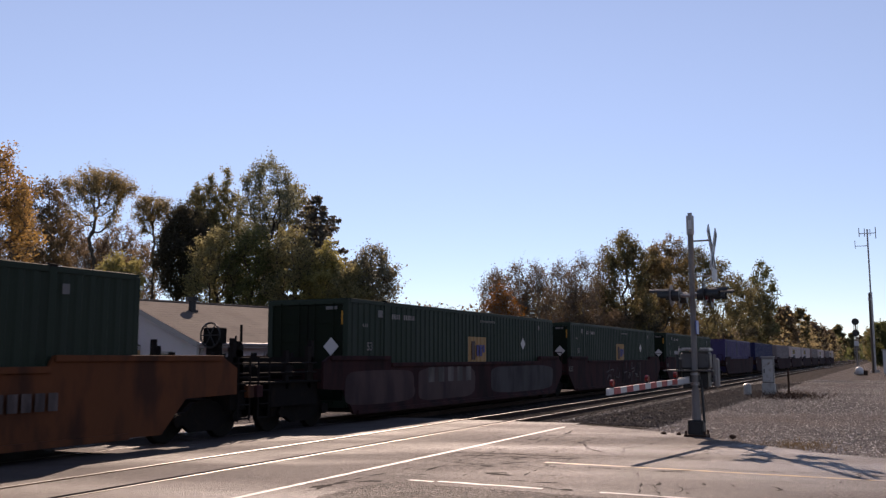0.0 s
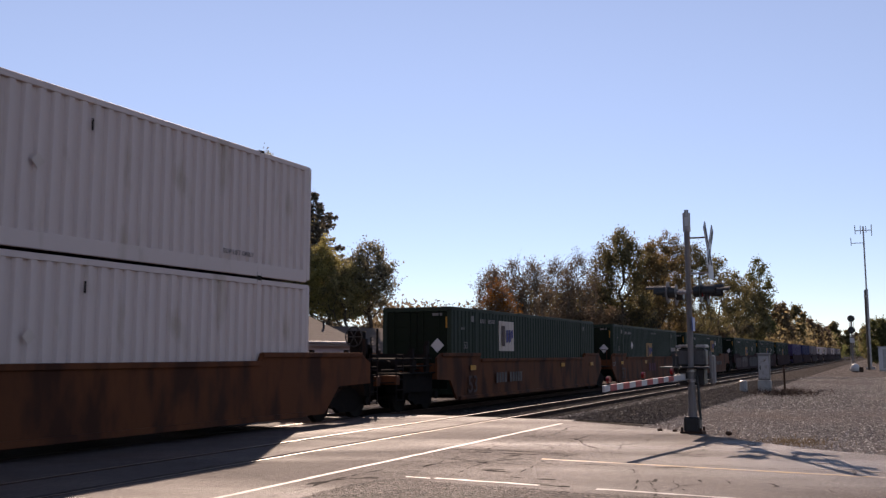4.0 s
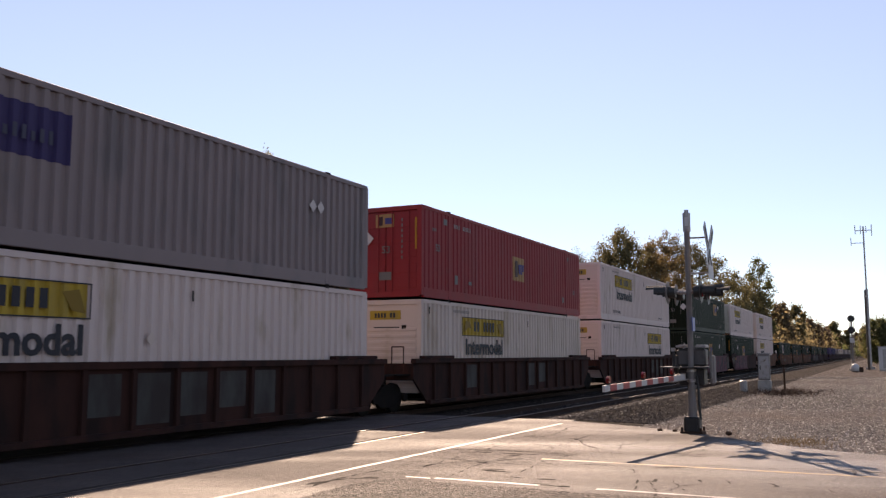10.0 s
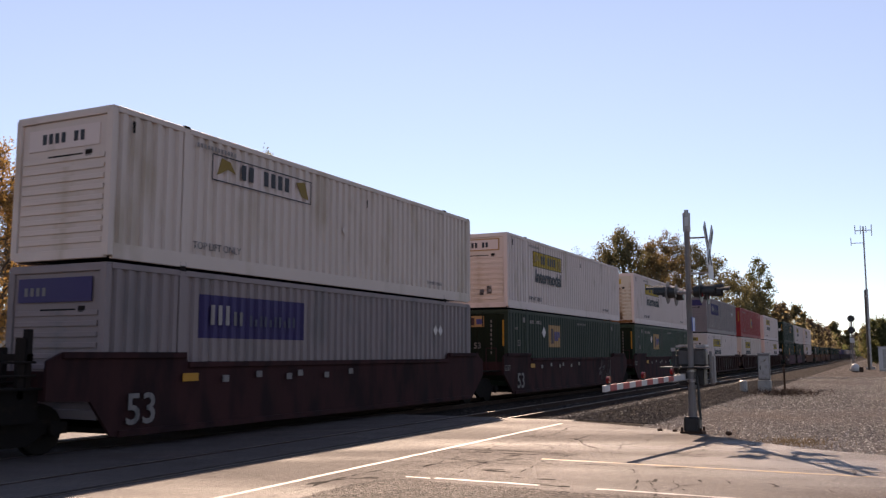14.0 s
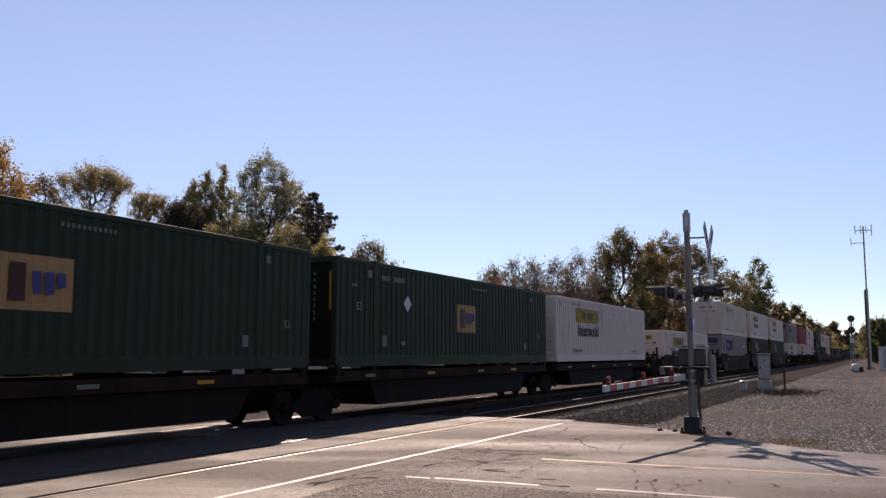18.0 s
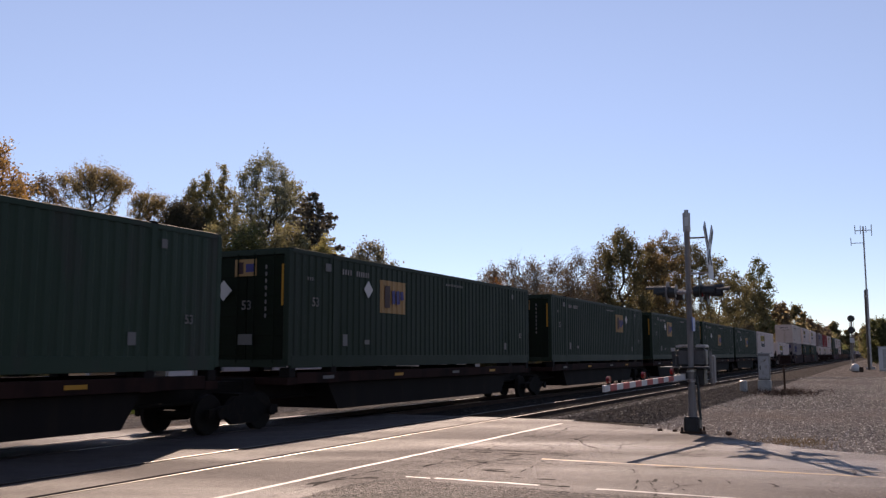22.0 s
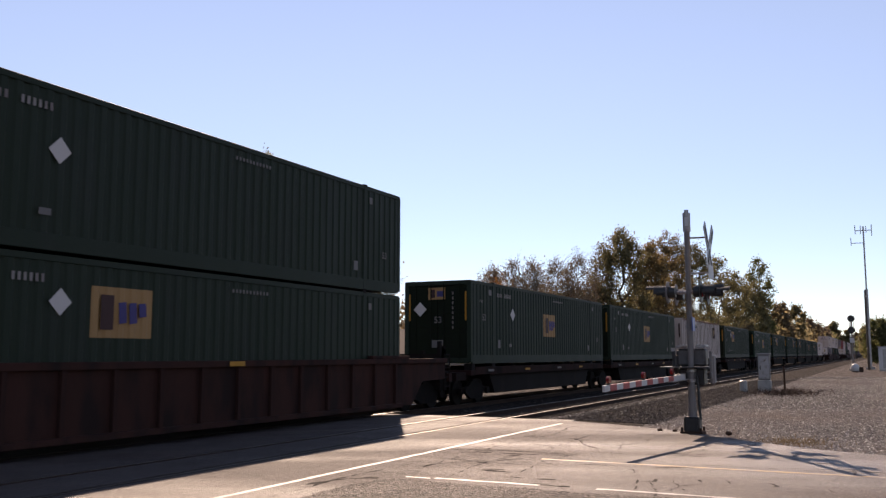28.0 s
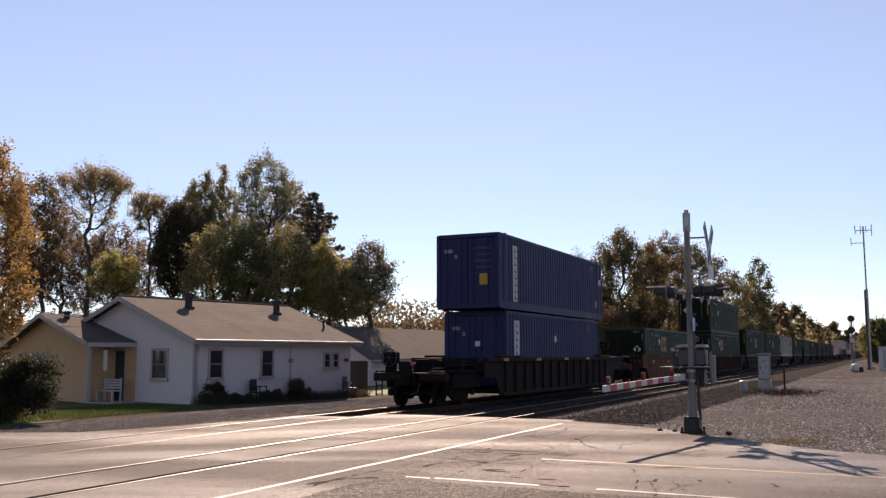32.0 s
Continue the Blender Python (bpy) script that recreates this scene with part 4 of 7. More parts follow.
        roof_plane(b, [(-1.775, ye, zf), (-1.752, ye, zf), (-1.752, 7.6, 3.54), (-1.775, 7.6, 3.54)], 0.18)
        part("bargeboard", b, M["trim"], ob)
    house_window(ob, 1.2, 0.75, 1.6, 1.15, pose(-1.3, 10.4, 0, 0, 0, -90))
    b = bmesh.new()
    roof_plane(b, [(-1.74, 4.19, 2.33), (-0.03, 3.49, 2.33), (-0.03, 3.6, 2.33), (-1.74, 4.3, 2.33)], 0.17)
    part("porch_fascia", b, M["trim"], ob)
    part("porch_post", boxes((-1.58, -1.46, 4.3, 4.44, -0.05, 2.2)), M["trim"], ob)
    part("porch_floor", boxes((-1.6, -0.03, 2.6, 4.8, -0.15, 0.05)), M["concrete"], ob, bevel=0.02)
    part("roof_vent", tubes([((-0.9, 7.0, 3.2), (-0.9, 7.0, 3.55), 0.12), ((-0.9, 7.0, 3.55), (-0.9, 7.0, 3.62), 0.2)], 12), M["vent"], ob)
    return ob


house()


def at_house(u, v, z=0.0, turn=0.0):
    return HOUSE @ pose(u, v, z, 0, 0, turn)


bench = thing("porch_bench", at_house(-0.9, 3.95, 0.05, -90), "pale wooden bench on the porch", "bench")
part("seat", boxes((-0.55, 0.55, -0.2, 0.2, 0.4, 0.45)), M["furniture"], bench)
for i in range(4):
    part("back_slat", boxes((-0.55, 0.55, 0.18, 0.21, 0.5 + i * 0.1, 0.57 + i * 0.1)), M["furniture"], bench)
for x in (-0.5, 0.5):
    for y in (-0.17, 0.19):
        part("leg", boxes((x - 0.03, x + 0.03, y - 0.025, y + 0.025, 0, 0.4 if y < 0 else 0.92)), M["furniture"], bench)
flag = thing("porch_banner", at_house(-1.35, 3.6, 1.25), "white cloth banner hanging at the porch", "banner")
b = bmesh.new()
for i in range(6):
    x = -0.12 + i * 0.04
    tube(b, (0.03 * math.sin(i * 1.7), x, 0.05 * (i % 2)), (0.02 * math.cos(i), x * 0.7, 0.78), 0.028, seg=6)
part("cloth", b, M["white_paint"], flag)
part("rod", tubes([((0, -0.2, 0.79), (0, 0.2, 0.79), 0.012)], 6), M["black"], flag)


def armchair(m, label):
    ob = thing("garden_chair", m, label, "chair")
    part("seat", boxes((-0.25, 0.25, -0.25, 0.25, 0.36, 0.41)), M["black"], ob, bevel=0.015)
    part("backrest", boxes((-0.25, 0.25, 0.22, 0.27, 0.42, 0.9)), M["black"], ob, bevel=0.02)
    for x in (-0.24, 0.24):
        part("armrest", boxes((x - 0.03, x + 0.03, -0.25, 0.25, 0.6, 0.64)), M["black"], ob, bevel=0.01)
        for y in (-0.22, 0.22):
            part("leg", boxes((x - 0.02, x + 0.02, y - 0.02, y + 0.02, 0, 0.6)), M["black"], ob)


armchair(at_house(2.75, -0.5, 0.0, 15), "dark garden chair among shrubs by the wall")
armchair(at_house(8.15, -0.55, -0.0, 20), "dark garden chair against the house wall")


# ---- second building behind, pale with a grey roof
def shed():
    ob = thing("outbuilding", pose(46.2, 27.4, -0.4, 0, 0, -9), "pale outbuilding with a grey shingle roof", "outbuilding")
    b = bmesh.new()
    lap_wall(b, 12, -0.2, 1.95)
    part("wall", b, M["siding"], ob)
    b = bmesh.new()
    lap_wall(b, 7, -0.2, 1.95, (3.5, 3.8))
    part("wall", b, M["siding"], ob, at=pose(0, 7, 0, 0, 0, -90))
    part("wall", boxes((0.05, 12, 6.9, 7, -0.2, 1.95), (11.9, 12, 0.05, 6.9, -0.2, 1.95)), M["siding"], ob)
    for sgn, y0 in ((1, -0.3), (-1, 7.3)):
        b = bmesh.new()
        roof_plane(b, [(-0.4, y0, 1.85), (12.4, y0, 1.85), (12.4, 3.5, 3.85), (-0.4, 3.5, 3.85)][::sgn])
        part("roof", b, M["shingle"], ob)
    part("fascia", boxes((-0.4, 12.4, -0.322, -0.302, 1.65, 1.8)), M["trim"], ob)
    part("door", boxes((1.5, 2.4, -0.05, -0.02, -0.1, 1.8)), M["door_dark"], ob)


shed()
fence = thing("board_fence", at_house(9.4, 0.6, -0.1), "dark weathered board fence beside the house", "fence")
for i in range(9):
    part("board", boxes((i * 0.15, i * 0.15 + 0.135, -0.012, 0.012, 0, 1.65 + 0.03 * (i % 2))), M["bark"], fence)
part("rail", boxes((0, 1.35, 0.014, 0.06, 0.4, 0.5), (0, 1.35, 0.014, 0.06, 1.2, 1.3)), M["bark"], fence)
tub = thing("planter_tub", pose(34.9, 19.3, -0.14), "small pale plastic tub on the grass", "tub")
b = bmesh.new()
lathe(b, [(0.14, 0), (0.19, 0.3), (0.17, 0.3), (0.14, 0.05)], seg=14)
part("tub", b, M["white_paint"], tub)
BRIGHT_WIRE = mat("bare_wire", (0.6, 0.57, 0.55), 0.3, 1.0, 0.2, 3, 30, 0.0)
wire = thing("service_wire", pose(0, 0, 0), "thin bright overhead service wire to the house", "wire")
b = bmesh.new()
p0, p1 = Vector((14.5, 33.0, 6.3)), HOUSE @ Vector((0.0, 6.2, 3.3))
pts = [p0.lerp(p1, i / 14) - Vector((0, 0, 0.6 * math.sin(math.pi * i / 14))) for i in range(15)]
for q0, q1 in zip(pts, pts[1:]):
    tube(b, q0, q1, 0.016, seg=5, caps=False)
part("cable", b, BRIGHT_WIRE, wire)
wire = thing("service_wire", pose(0, 0, 0), "thin overhead wire along the house front", "wire")
b = bmesh.new()
p0, p1 = Vector((13.0, 36.0, 7.6)), HOUSE @ Vector((-0.3, 4.4, 3.9))
pts = [p0.lerp(p1, i / 14) - Vector((0, 0, 0.5 * math.sin(math.pi * i / 14))) for i in range(15)]
for q0, q1 in zip(pts, pts[1:]):
    tube(b, q0, q1, 0.014, seg=5, caps=False)
part("cable", b, BRIGHT_WIRE, wire)


# ---- trees
LEAF = {}
for nm, col in dict(olive=(0.38, 0.33, 0.155), green=(0.2, 0.21, 0.08), yellow_green=(0.46, 0.40, 0.15), gold=(0.46, 0.27, 0.09), orange=(0.34, 0.13, 0.02), rust=(0.34, 0.165, 0.085), brown=(0.31, 0.22, 0.145), dark=(0.11, 0.095, 0.06), spruce=(0.19, 0.165, 0.125), umber=(0.25, 0.18, 0.105), silver=(0.30, 0.27, 0.18), bronze=(0.42, 0.32, 0.16), moss=(0.31, 0.31, 0.20), evergreen=(0.06, 0.062, 0.035), wood_olive=(0.22, 0.185, 0.085), wood_bronze=(0.27, 0.19, 0.085), wood_green=(0.16, 0.165, 0.065), wood_brown=(0.22, 0.155, 0.10)).items():
    LEAF[nm] = mat("leaf_" + nm, col, 0.5, 0, 0.3, 0.5, 8, 0.0, None, 0.4, leaf=0.6, island=0.75)


def limb_rings(verts, faces, path, radii, seg):
    start = len(verts)
    for i, p in enumerate(path):
        d = (path[min(i + 1, len(path) - 1)] - path[max(i - 1, 0)]).normalized()
        s = d.orthogonal().normalized()
        t = d.cross(s)
        for k in range(seg):
            a_ = 2 * math.pi * k / seg
            verts.append(p + (s * math.cos(a_) + t * math.sin(a_)) * radii[i])
    for i in range(len(path) - 1):
        for k in range(seg):
            j = (k + 1) % seg
            faces.append((start + i * seg + k, start + i * seg + j, start + (i + 1) * seg + j, start + (i + 1) * seg + k))


def leaf_mesh(name, centres, size, rng, material, stretch=1.0):
    """Many small bent leaves, each two triangles folded along the midrib."""
    n = len(centres)
    c = np.asarray(centres)
    u = rng.normal(size=(n, 3))
    u /= np.linalg.norm(u, axis=1)[:, None]
    w = np.cross(u, rng.normal(size=(n, 3)))
    w /= np.linalg.norm(w, axis=1)[:, None] + 1e-9
    s = rng.uniform(0.6, 1.4, n)[:, None] * size
    fold = np.cross(u, w) * s * 0.25
    v = np.stack([c - u * s * stretch, c + w * s * 0.6 + fold, c + u * s * stretch, c - w * s * 0.6 + fold], 1).reshape(-1, 3)
    i = np.arange(n) * 4
    f = np.concatenate([np.stack([i, i + 1, i + 2], -1), np.stack([i, i + 2, i + 3], -1)]).tolist()
    me = bpy.data.meshes.new(name)
    me.from_pydata(v.tolist(), [], f)
    me.materials.append(material)
    return me


def grown(rng, points, trunk, step, noise_):
    """Limbs that grow from a trunk towards the points of a crown: the nodes, and each one's parent."""
    nodes, parents = [np.array(q, float) for q in trunk], [max(0, i - 1) for i in range(len(trunk))]
    near, best = np.zeros(len(points), int), np.full(len(points), 1e9)
    fresh = list(range(len(nodes)))
    for turn in range(60):
        for i in fresh:
            d = np.linalg.norm(points - nodes[i], axis=1)
            closer = d < best
            near[closer], best[closer] = i, d[closer]
        alive = best > 1.5 * step
        points, near, best = points[alive], near[alive], best[alive]
        if not len(points):
            break
        fresh = []
        for i in np.unique(near):
            d = points[near == i] - nodes[i]
            d = (d / np.linalg.norm(d, axis=1)[:, None]).mean(0) + rng.normal(0, noise_, 3)
            nodes.append(nodes[i] + step * d / (np.linalg.norm(d) + 1e-6))
            parents.append(int(i))
            fresh.append(len(nodes) - 1)
    return np.array(nodes), np.array(parents)


def sticks(p, q, r0, r1, seg=3):
    """Thin tapered bars from p to q as vertices and faces."""
    d = q - p
    d /= np.linalg.norm(d, axis=1)[:, None] + 1e-9
    u = np.cross(d, np.where(np.abs(d[:, 2:]) > 0.9, (1.0, 0.0, 0.0), (0.0, 0.0, 1.0)))
    u /= np.linalg.norm(u, axis=1)[:, None] + 1e-9
    w = np.cross(d, u)
    rings = []
    for c, r in ((p, r0), (q, r1)):
        for k in range(seg):
            a_ = 2 * math.pi * k / seg
            rings.append(c + (u * math.cos(a_) + w * math.sin(a_)) * np.reshape(r, (-1, 1)))
    v = np.stack(rings, 1).reshape(-1, 3)
    base = np.arange(len(p))[:, None] * 2 * seg
    f = np.concatenate([base + np.array([k, (k + 1) % seg, seg + (k + 1) % seg, seg + k]) for k in range(seg)])
    return v, f


def tree(x, y, height, radius, low, leaf, n_leaves, seed, label, shape="round", gap=-0.12, bark="bark", leaf_size=0.08, base_z=-0.14, twigs=3, reach=0.75, points=520, fork=0.0, spread=0.13):
    """A broadleaf tree whose limbs grow into a lumpy crown with gaps, from low to height and radius wide; leaves sit along the last twigs.
    shape: round, umbrella (an open crown with its leaves on top) or column (pointed)."""
    rng = np.random.default_rng(seed)
    ob = thing("tree", pose(x, y, base_z), label, "tree")
    pts = []
    while len(pts) < points:
        f = rng.random() if shape != "umbrella" else rng.beta(3.2, 1.0)
        if shape == "round":
            wide = max(0.02, 1 - abs(2 * f - 0.9) ** 2.2 * 0.82) ** 0.6
        elif shape == "umbrella":
            wide = (0.3 + 0.7 * f ** 0.6) * (1 if f < 0.75 else math.sqrt(max(0.04, 1 - ((f - 0.75) / 0.27) ** 2)))
        else:
            wide = min(1.0, 1.7 * (1 - f) + 0.08) * (0.7 + 0.3 * min(1, f * 4))
        a_, z = rng.uniform(0, 2 * math.pi), low + f * (height - low)
        wide *= 1.0 + 0.45 * noise.noise((math.cos(a_) * 1.3 + seed, math.sin(a_) * 1.3, z * 2.4 / (radius + 0.5)))
        r = radius * wide * math.sqrt(rng.uniform(0.04, 1.0))
        q = (math.cos(a_) * r, math.sin(a_) * r, z)
        if noise.noise((q[0] * 1.5 / radius + 7 * seed, q[1] * 1.5 / radius, q[2] * 1.5 / radius)) > gap:
            pts.append(q)
    step = max(0.2, 0.05 * radius + 0.012 * height)
    top = fork or max(0.22 * height, 0.75 * low)
    lean = rng.normal(0, 0.05, 2)
    count = max(3, int(top / step))
    trunk = [(lean[0] * top * (i / count) ** 1.5 + rng.normal(0, 0.03), lean[1] * top * (i / count) ** 1.5 + rng.normal(0, 0.03), -0.1 + (top + 0.1) * i / count) for i in range(count + 1)]
    nodes, parents = grown(rng, np.array(pts), trunk, step, 0.24)
    weight = np.zeros(len(nodes))
    child = np.zeros(len(nodes), int)
    for i in range(len(nodes) - 1, 0, -1):
        weight[i] = max(weight[i], 1.0)
        weight[parents[i]] += weight[i]
        child[parents[i]] += 1
    girth = (0.0085 + 0.0006 * height) * weight ** 0.52
    p, q = nodes[parents[1:]], nodes[1:]
    v, f = sticks(p, q, np.minimum(girth[parents[1:]], girth[1:] * 1.5), girth[1:], 4)
    tips = np.flatnonzero((weight <= 3) & (np.arange(len(nodes)) > count))
    start = np.repeat(tips, twigs)
    d = nodes[start] - nodes[parents[start]]
    d /= np.linalg.norm(d, axis=1)[:, None] + 1e-9
    d = d * 0.8 + rng.normal(0, 0.55, d.shape) + np.array([0, 0, 0.18])
    d *= reach * rng.uniform(0.4, 1.0, len(d))[:, None] * min(1.0, 0.35 + 0.14 * radius)
    v2, f2 = sticks(nodes[start], nodes[start] + d, np.full(len(start), 0.011), np.full(len(start), 0.005))
    me = bpy.data.meshes.new("trunk")
    me.from_pydata(np.concatenate([v, v2]).tolist(), [], f.tolist() + (f2 + len(v)).tolist())
    me.materials.append(M[bark])
    me.shade_smooth()
    part("trunk", me, None, ob, "trunk and limbs")
    dense = (0.12 + rng.random(len(tips)) ** 1.4)[np.repeat(np.arange(len(tips)), twigs)]
    pick = rng.choice(len(start), n_leaves, p=dense / dense.sum())
    c = nodes[start][pick] + d[pick] * rng.uniform(0.05, 1.12, n_leaves)[:, None] + rng.normal(0, spread, (n_leaves, 3))
    part("crown", leaf_mesh("crown", c, leaf_size, rng, LEAF[leaf]), None, ob, "crown of small leaves")
    return ob


def spruce(x, y, height, radius, seed, label):
    """A conifer: a straight trunk with long boughs that droop and lift at their tips, hung with sprays of needles."""
    rng = np.random.default_rng(seed)
    ob = thing("tree", pose(x, y, -0.14), label, "tree")
    verts, faces, c = [], [], []
    limb_rings(verts, faces, [Vector((0, 0, height * i / 8)) for i in range(9)], [height * 0.014 * (1 - i / 8.3) for i in range(9)], 7)
    z = height * 0.25
    while z < height * 0.985:
        depth = height - z
        wide = radius * (1 - math.exp(-depth / 3.2))
        for _ in range(5):
            a_ = rng.uniform(0, 6.28)
            r = wide * rng.uniform(0.55, 1.1)
            way_ = Vector((math.cos(a_), math.sin(a_), 0))
            sag = 0.28 * r
            path = [Vector((0, 0, z)) + way_ * r * g - Vector((0, 0, sag * math.sin(math.pi * 0.62 * g) - 0.12 * r * g * g)) for g in (0, 0.3, 0.6, 0.85, 1.0)]
            limb_rings(verts, faces, path, [0.04, 0.03, 0.022, 0.014, 0.005], 3)
            side = Vector((-way_.y, way_.x, 0))
            for i in range(int(20 + 55 * r)):
                g = rng.uniform(0.12, 1.03) ** 0.8
                k = min(3, int(g * 4))
                q = path[k].lerp(path[k + 1], g * 4 - k) if g < 1 else path[4]
                fan = (1.05 - g) * 0.30 * r + 0.06
                q = q + side * rng.normal(0, fan * 0.5) - Vector((0, 0, abs(rng.normal(0, 0.13)))) + way_ * rng.normal(0, 0.06)
                c.append(tuple(q))
        z += 0.022 * height
    me = bpy.data.meshes.new("trunk")
    me.from_pydata(verts, [], faces)
    me.materials.append(M["bark"])
    part("trunk", me, None, ob, "straight trunk and boughs")
    part("crown", leaf_mesh("crown", c, 0.085, rng, LEAF["spruce"], 1.5), None, ob, "dark needled branches")
    return ob


def bush(x, y, r, h, leaf, n, seed, label, z=-0.14, size=0.07):
    rnd = random.Random(seed)
    rng = np.random.default_rng(seed)
    ob = thing("bush", pose(x, y, z), label, "bush")
    verts, faces = [], []
    lobes = [(Vector((rnd.gauss(0, r * 0.42), rnd.gauss(0, r * 0.42), rnd.uniform(0.2, 0.82) * h)), rnd.uniform(0.3, 0.5) * min(r, h)) for _ in range(18)]
    for q, _ in lobes:
        limb_rings(verts, faces, [Vector((q.x * 0.15, q.y * 0.15, 0)), Vector((q.x * 0.6, q.y * 0.6, q.z * 0.55)), q], [0.03, 0.018, 0.006], 4)
    me = bpy.data.meshes.new("stem")
    me.from_pydata(verts, [], faces)
    me.materials.append(M["bark"])
    part("stem", me, None, ob)
    c = []
    for i in range(n):
        q, s = lobes[rng.integers(len(lobes))]
        d = rng.normal(size=3)
        d = d / np.linalg.norm(d) * s * rng.uniform(0.25, 1.0) + rng.normal(0, 0.12, 3) * s
        c.append((q.x + d[0], q.y + d[1], max(0.03, q.z + d[2])))
    part("crown", leaf_mesh("crown", c, size, rng, LEAF[leaf]), None, ob)
    return ob


# the grove behind the house and the wood along the line
tree(46.5, 60.1, 14.8, 2.0, 6.0, "brown", 7900, 300, "half-bare brown tree at the grove's edge", twigs=4)
tree(46.4, 56.3, 15.1, 2.1, 6.4, "umber", 12900, 301, "dense dark-brown autumn tree in the grove", points=620, spread=0.16, gap=-0.18)
tree(50.8, 59.2, 13.5, 2.1, 5.8, "brown", 7200, 302, "half-bare autumn tree in the grove", twigs=4)
tree(49.8, 62.6, 12.3, 2.0, 5.4, "umber", 7900, 303, "brown tree at the back of the grove", twigs=4, gap=-0.18)
tree(53.6, 59.4, 11.9, 2.1, 5.5, "brown", 7200, 304, "half-bare brown tree at the back of the grove", twigs=4, gap=-0.18)
tree(57.9, 58.1, 12.0, 2.2, 5.6, "brown", 7200, 305, "half-bare tree at the back of the grove", twigs=4, gap=-0.18)
tree(47.1, 51.8, 15.3, 2.6, 10.6, "bronze", 12200, 306, "tall autumn tree with an open umbrella crown", shape="umbrella", gap=-0.18, points=620, fork=5.0, leaf_size=0.065, spread=0.17)
tree(52.8, 51.9, 14.5, 1.6, 10.6, "bronze", 6400, 307, "thin autumn tree with a small umbrella crown", shape="umbrella", gap=-0.18, points=300, fork=5.5, leaf_size=0.065)
tree(52.4, 55.0, 12.4, 2.1, 5.8, "brown", 6400, 308, "half-bare brown tree behind the house", twigs=4)
tree(42.8, 44.8, 8.3, 1.5, 5.8, "yellow_green", 7200, 309, "low yellow-green tree behind the house")
tree(50.0, 46.1, 12.9, 1.9, 6.3, "dark", 25900, 310, "dark round evergreen tree in the grove", gap=-0.8, points=620, spread=0.22)
tree(53.5, 48.2, 15.8, 1.5, 7.4, "olive", 12900, 311, "slim olive tree in the grove", shape="column", gap=-0.18)
tree(55.0, 48.0, 16.5, 1.5, 7.5, "olive", 12900, 312, "slim olive-green tree in the grove", shape="column", gap=-0.18)
tree(57.4, 48.3, 17.6, 1.7, 7.7, "olive", 12900, 313, "tall slim olive tree in the grove", shape="column", gap=-0.18)
tree(55.5, 42.7, 17.4, 2.3, 10.0, "moss", 14400, 314, "large tree with an open grey-green crown", gap=-0.15, points=640, fork=7.0, leaf_size=0.075, spread=0.17)
tree(60.1, 43.2, 16.1, 2.0, 7.7, "olive", 12200, 315, "olive-green tree in the grove", gap=-0.15)
tree(61.0, 48.6, 14.2, 2.4, 6.0, "olive", 8625, 316, "olive tree at the back of the grove", gap=-0.22, spread=0.2)
tree(47.7, 41.1, 10.7, 1.9, 4.8, "olive", 10320, 317, "low olive tree behind the house", spread=0.16, gap=-0.22)
tree(48.5, 38.6, 10.4, 1.9, 4.8, "green", 10965, 318, "low spreading green tree behind the house", spread=0.18, gap=-0.18)
tree(49.3, 35.9, 10.6, 2.1, 4.8, "olive", 10800, 319, "low broad olive tree behind the house", spread=0.16, gap=-0.22)
tree(49.9, 33.3, 9.5, 1.5, 4.7, "yellow_green", 11500, 320, "low yellow-green tree beside the spruce", shape="column", spread=0.16, gap=-0.22)
tree(51.5, 30.7, 9.2, 1.6, 4.4, "silver", 8600, 321, "pale leaved tree with upright twigs", reach=1.0, twigs=4, gap=-0.18)
tree(49.9, 31.5, 7.7, 1.6, 4.2, "olive", 10800, 322, "low olive tree behind the outbuilding", gap=-0.22)
spruce(54.4, 37.3, 14.1, 4.2, 25, "dark spruce with long drooping branches")
tree(20.75, 28.4, 9.4, 2.0, 2.2, "gold", 14000, 318, "golden autumn tree overhanging the house", gap=-0.1, points=380, leaf_size=0.06, twigs=4)
bush(50.0, 55, 3.8, 6.0, "olive", 14000, 126, "olive undergrowth behind the house", size=0.08)
bush(44, 52, 3.6, 5.5, "brown", 12000, 129, "brown undergrowth behind the house", size=0.075)
bush(38.5, 53, 3.6, 5.5, "brown", 12000, 130, "brown undergrowth beside the grove", size=0.075)
bush(17.5, 22.4, 1.35, 1.75, "evergreen", 30000, 34, "rounded dark green bush by the road", size=0.042)
for i, (u, r, h) in enumerate(((0.6, 0.5, 0.85), (2.0, 0.35, 0.3), (3.4, 0.4, 0.45), (4.8, 0.6, 0.85), (1.5, 0.3, 0.35))):
    q = HOUSE @ Vector((u, -0.6, 0))
    bush(q.x, q.y, r, h, "dark", 4000, 40 + i, "low dark shrub against the house wall", size=0.035)
# a strip of grass whose dark colour paints the shadow at the wall's foot
blades("wall_weeds", 5000, lambda rng, n: np.array([tuple(HOUSE @ Vector((u, v, 0))) for u, v in zip(rng.uniform(-0.3, 9.2, n), rng.uniform(-1.0, -0.1, n))]), (0.1, 0.42), LEAF["dark"], "grass along the house wall, dark for the shadow there", 14)
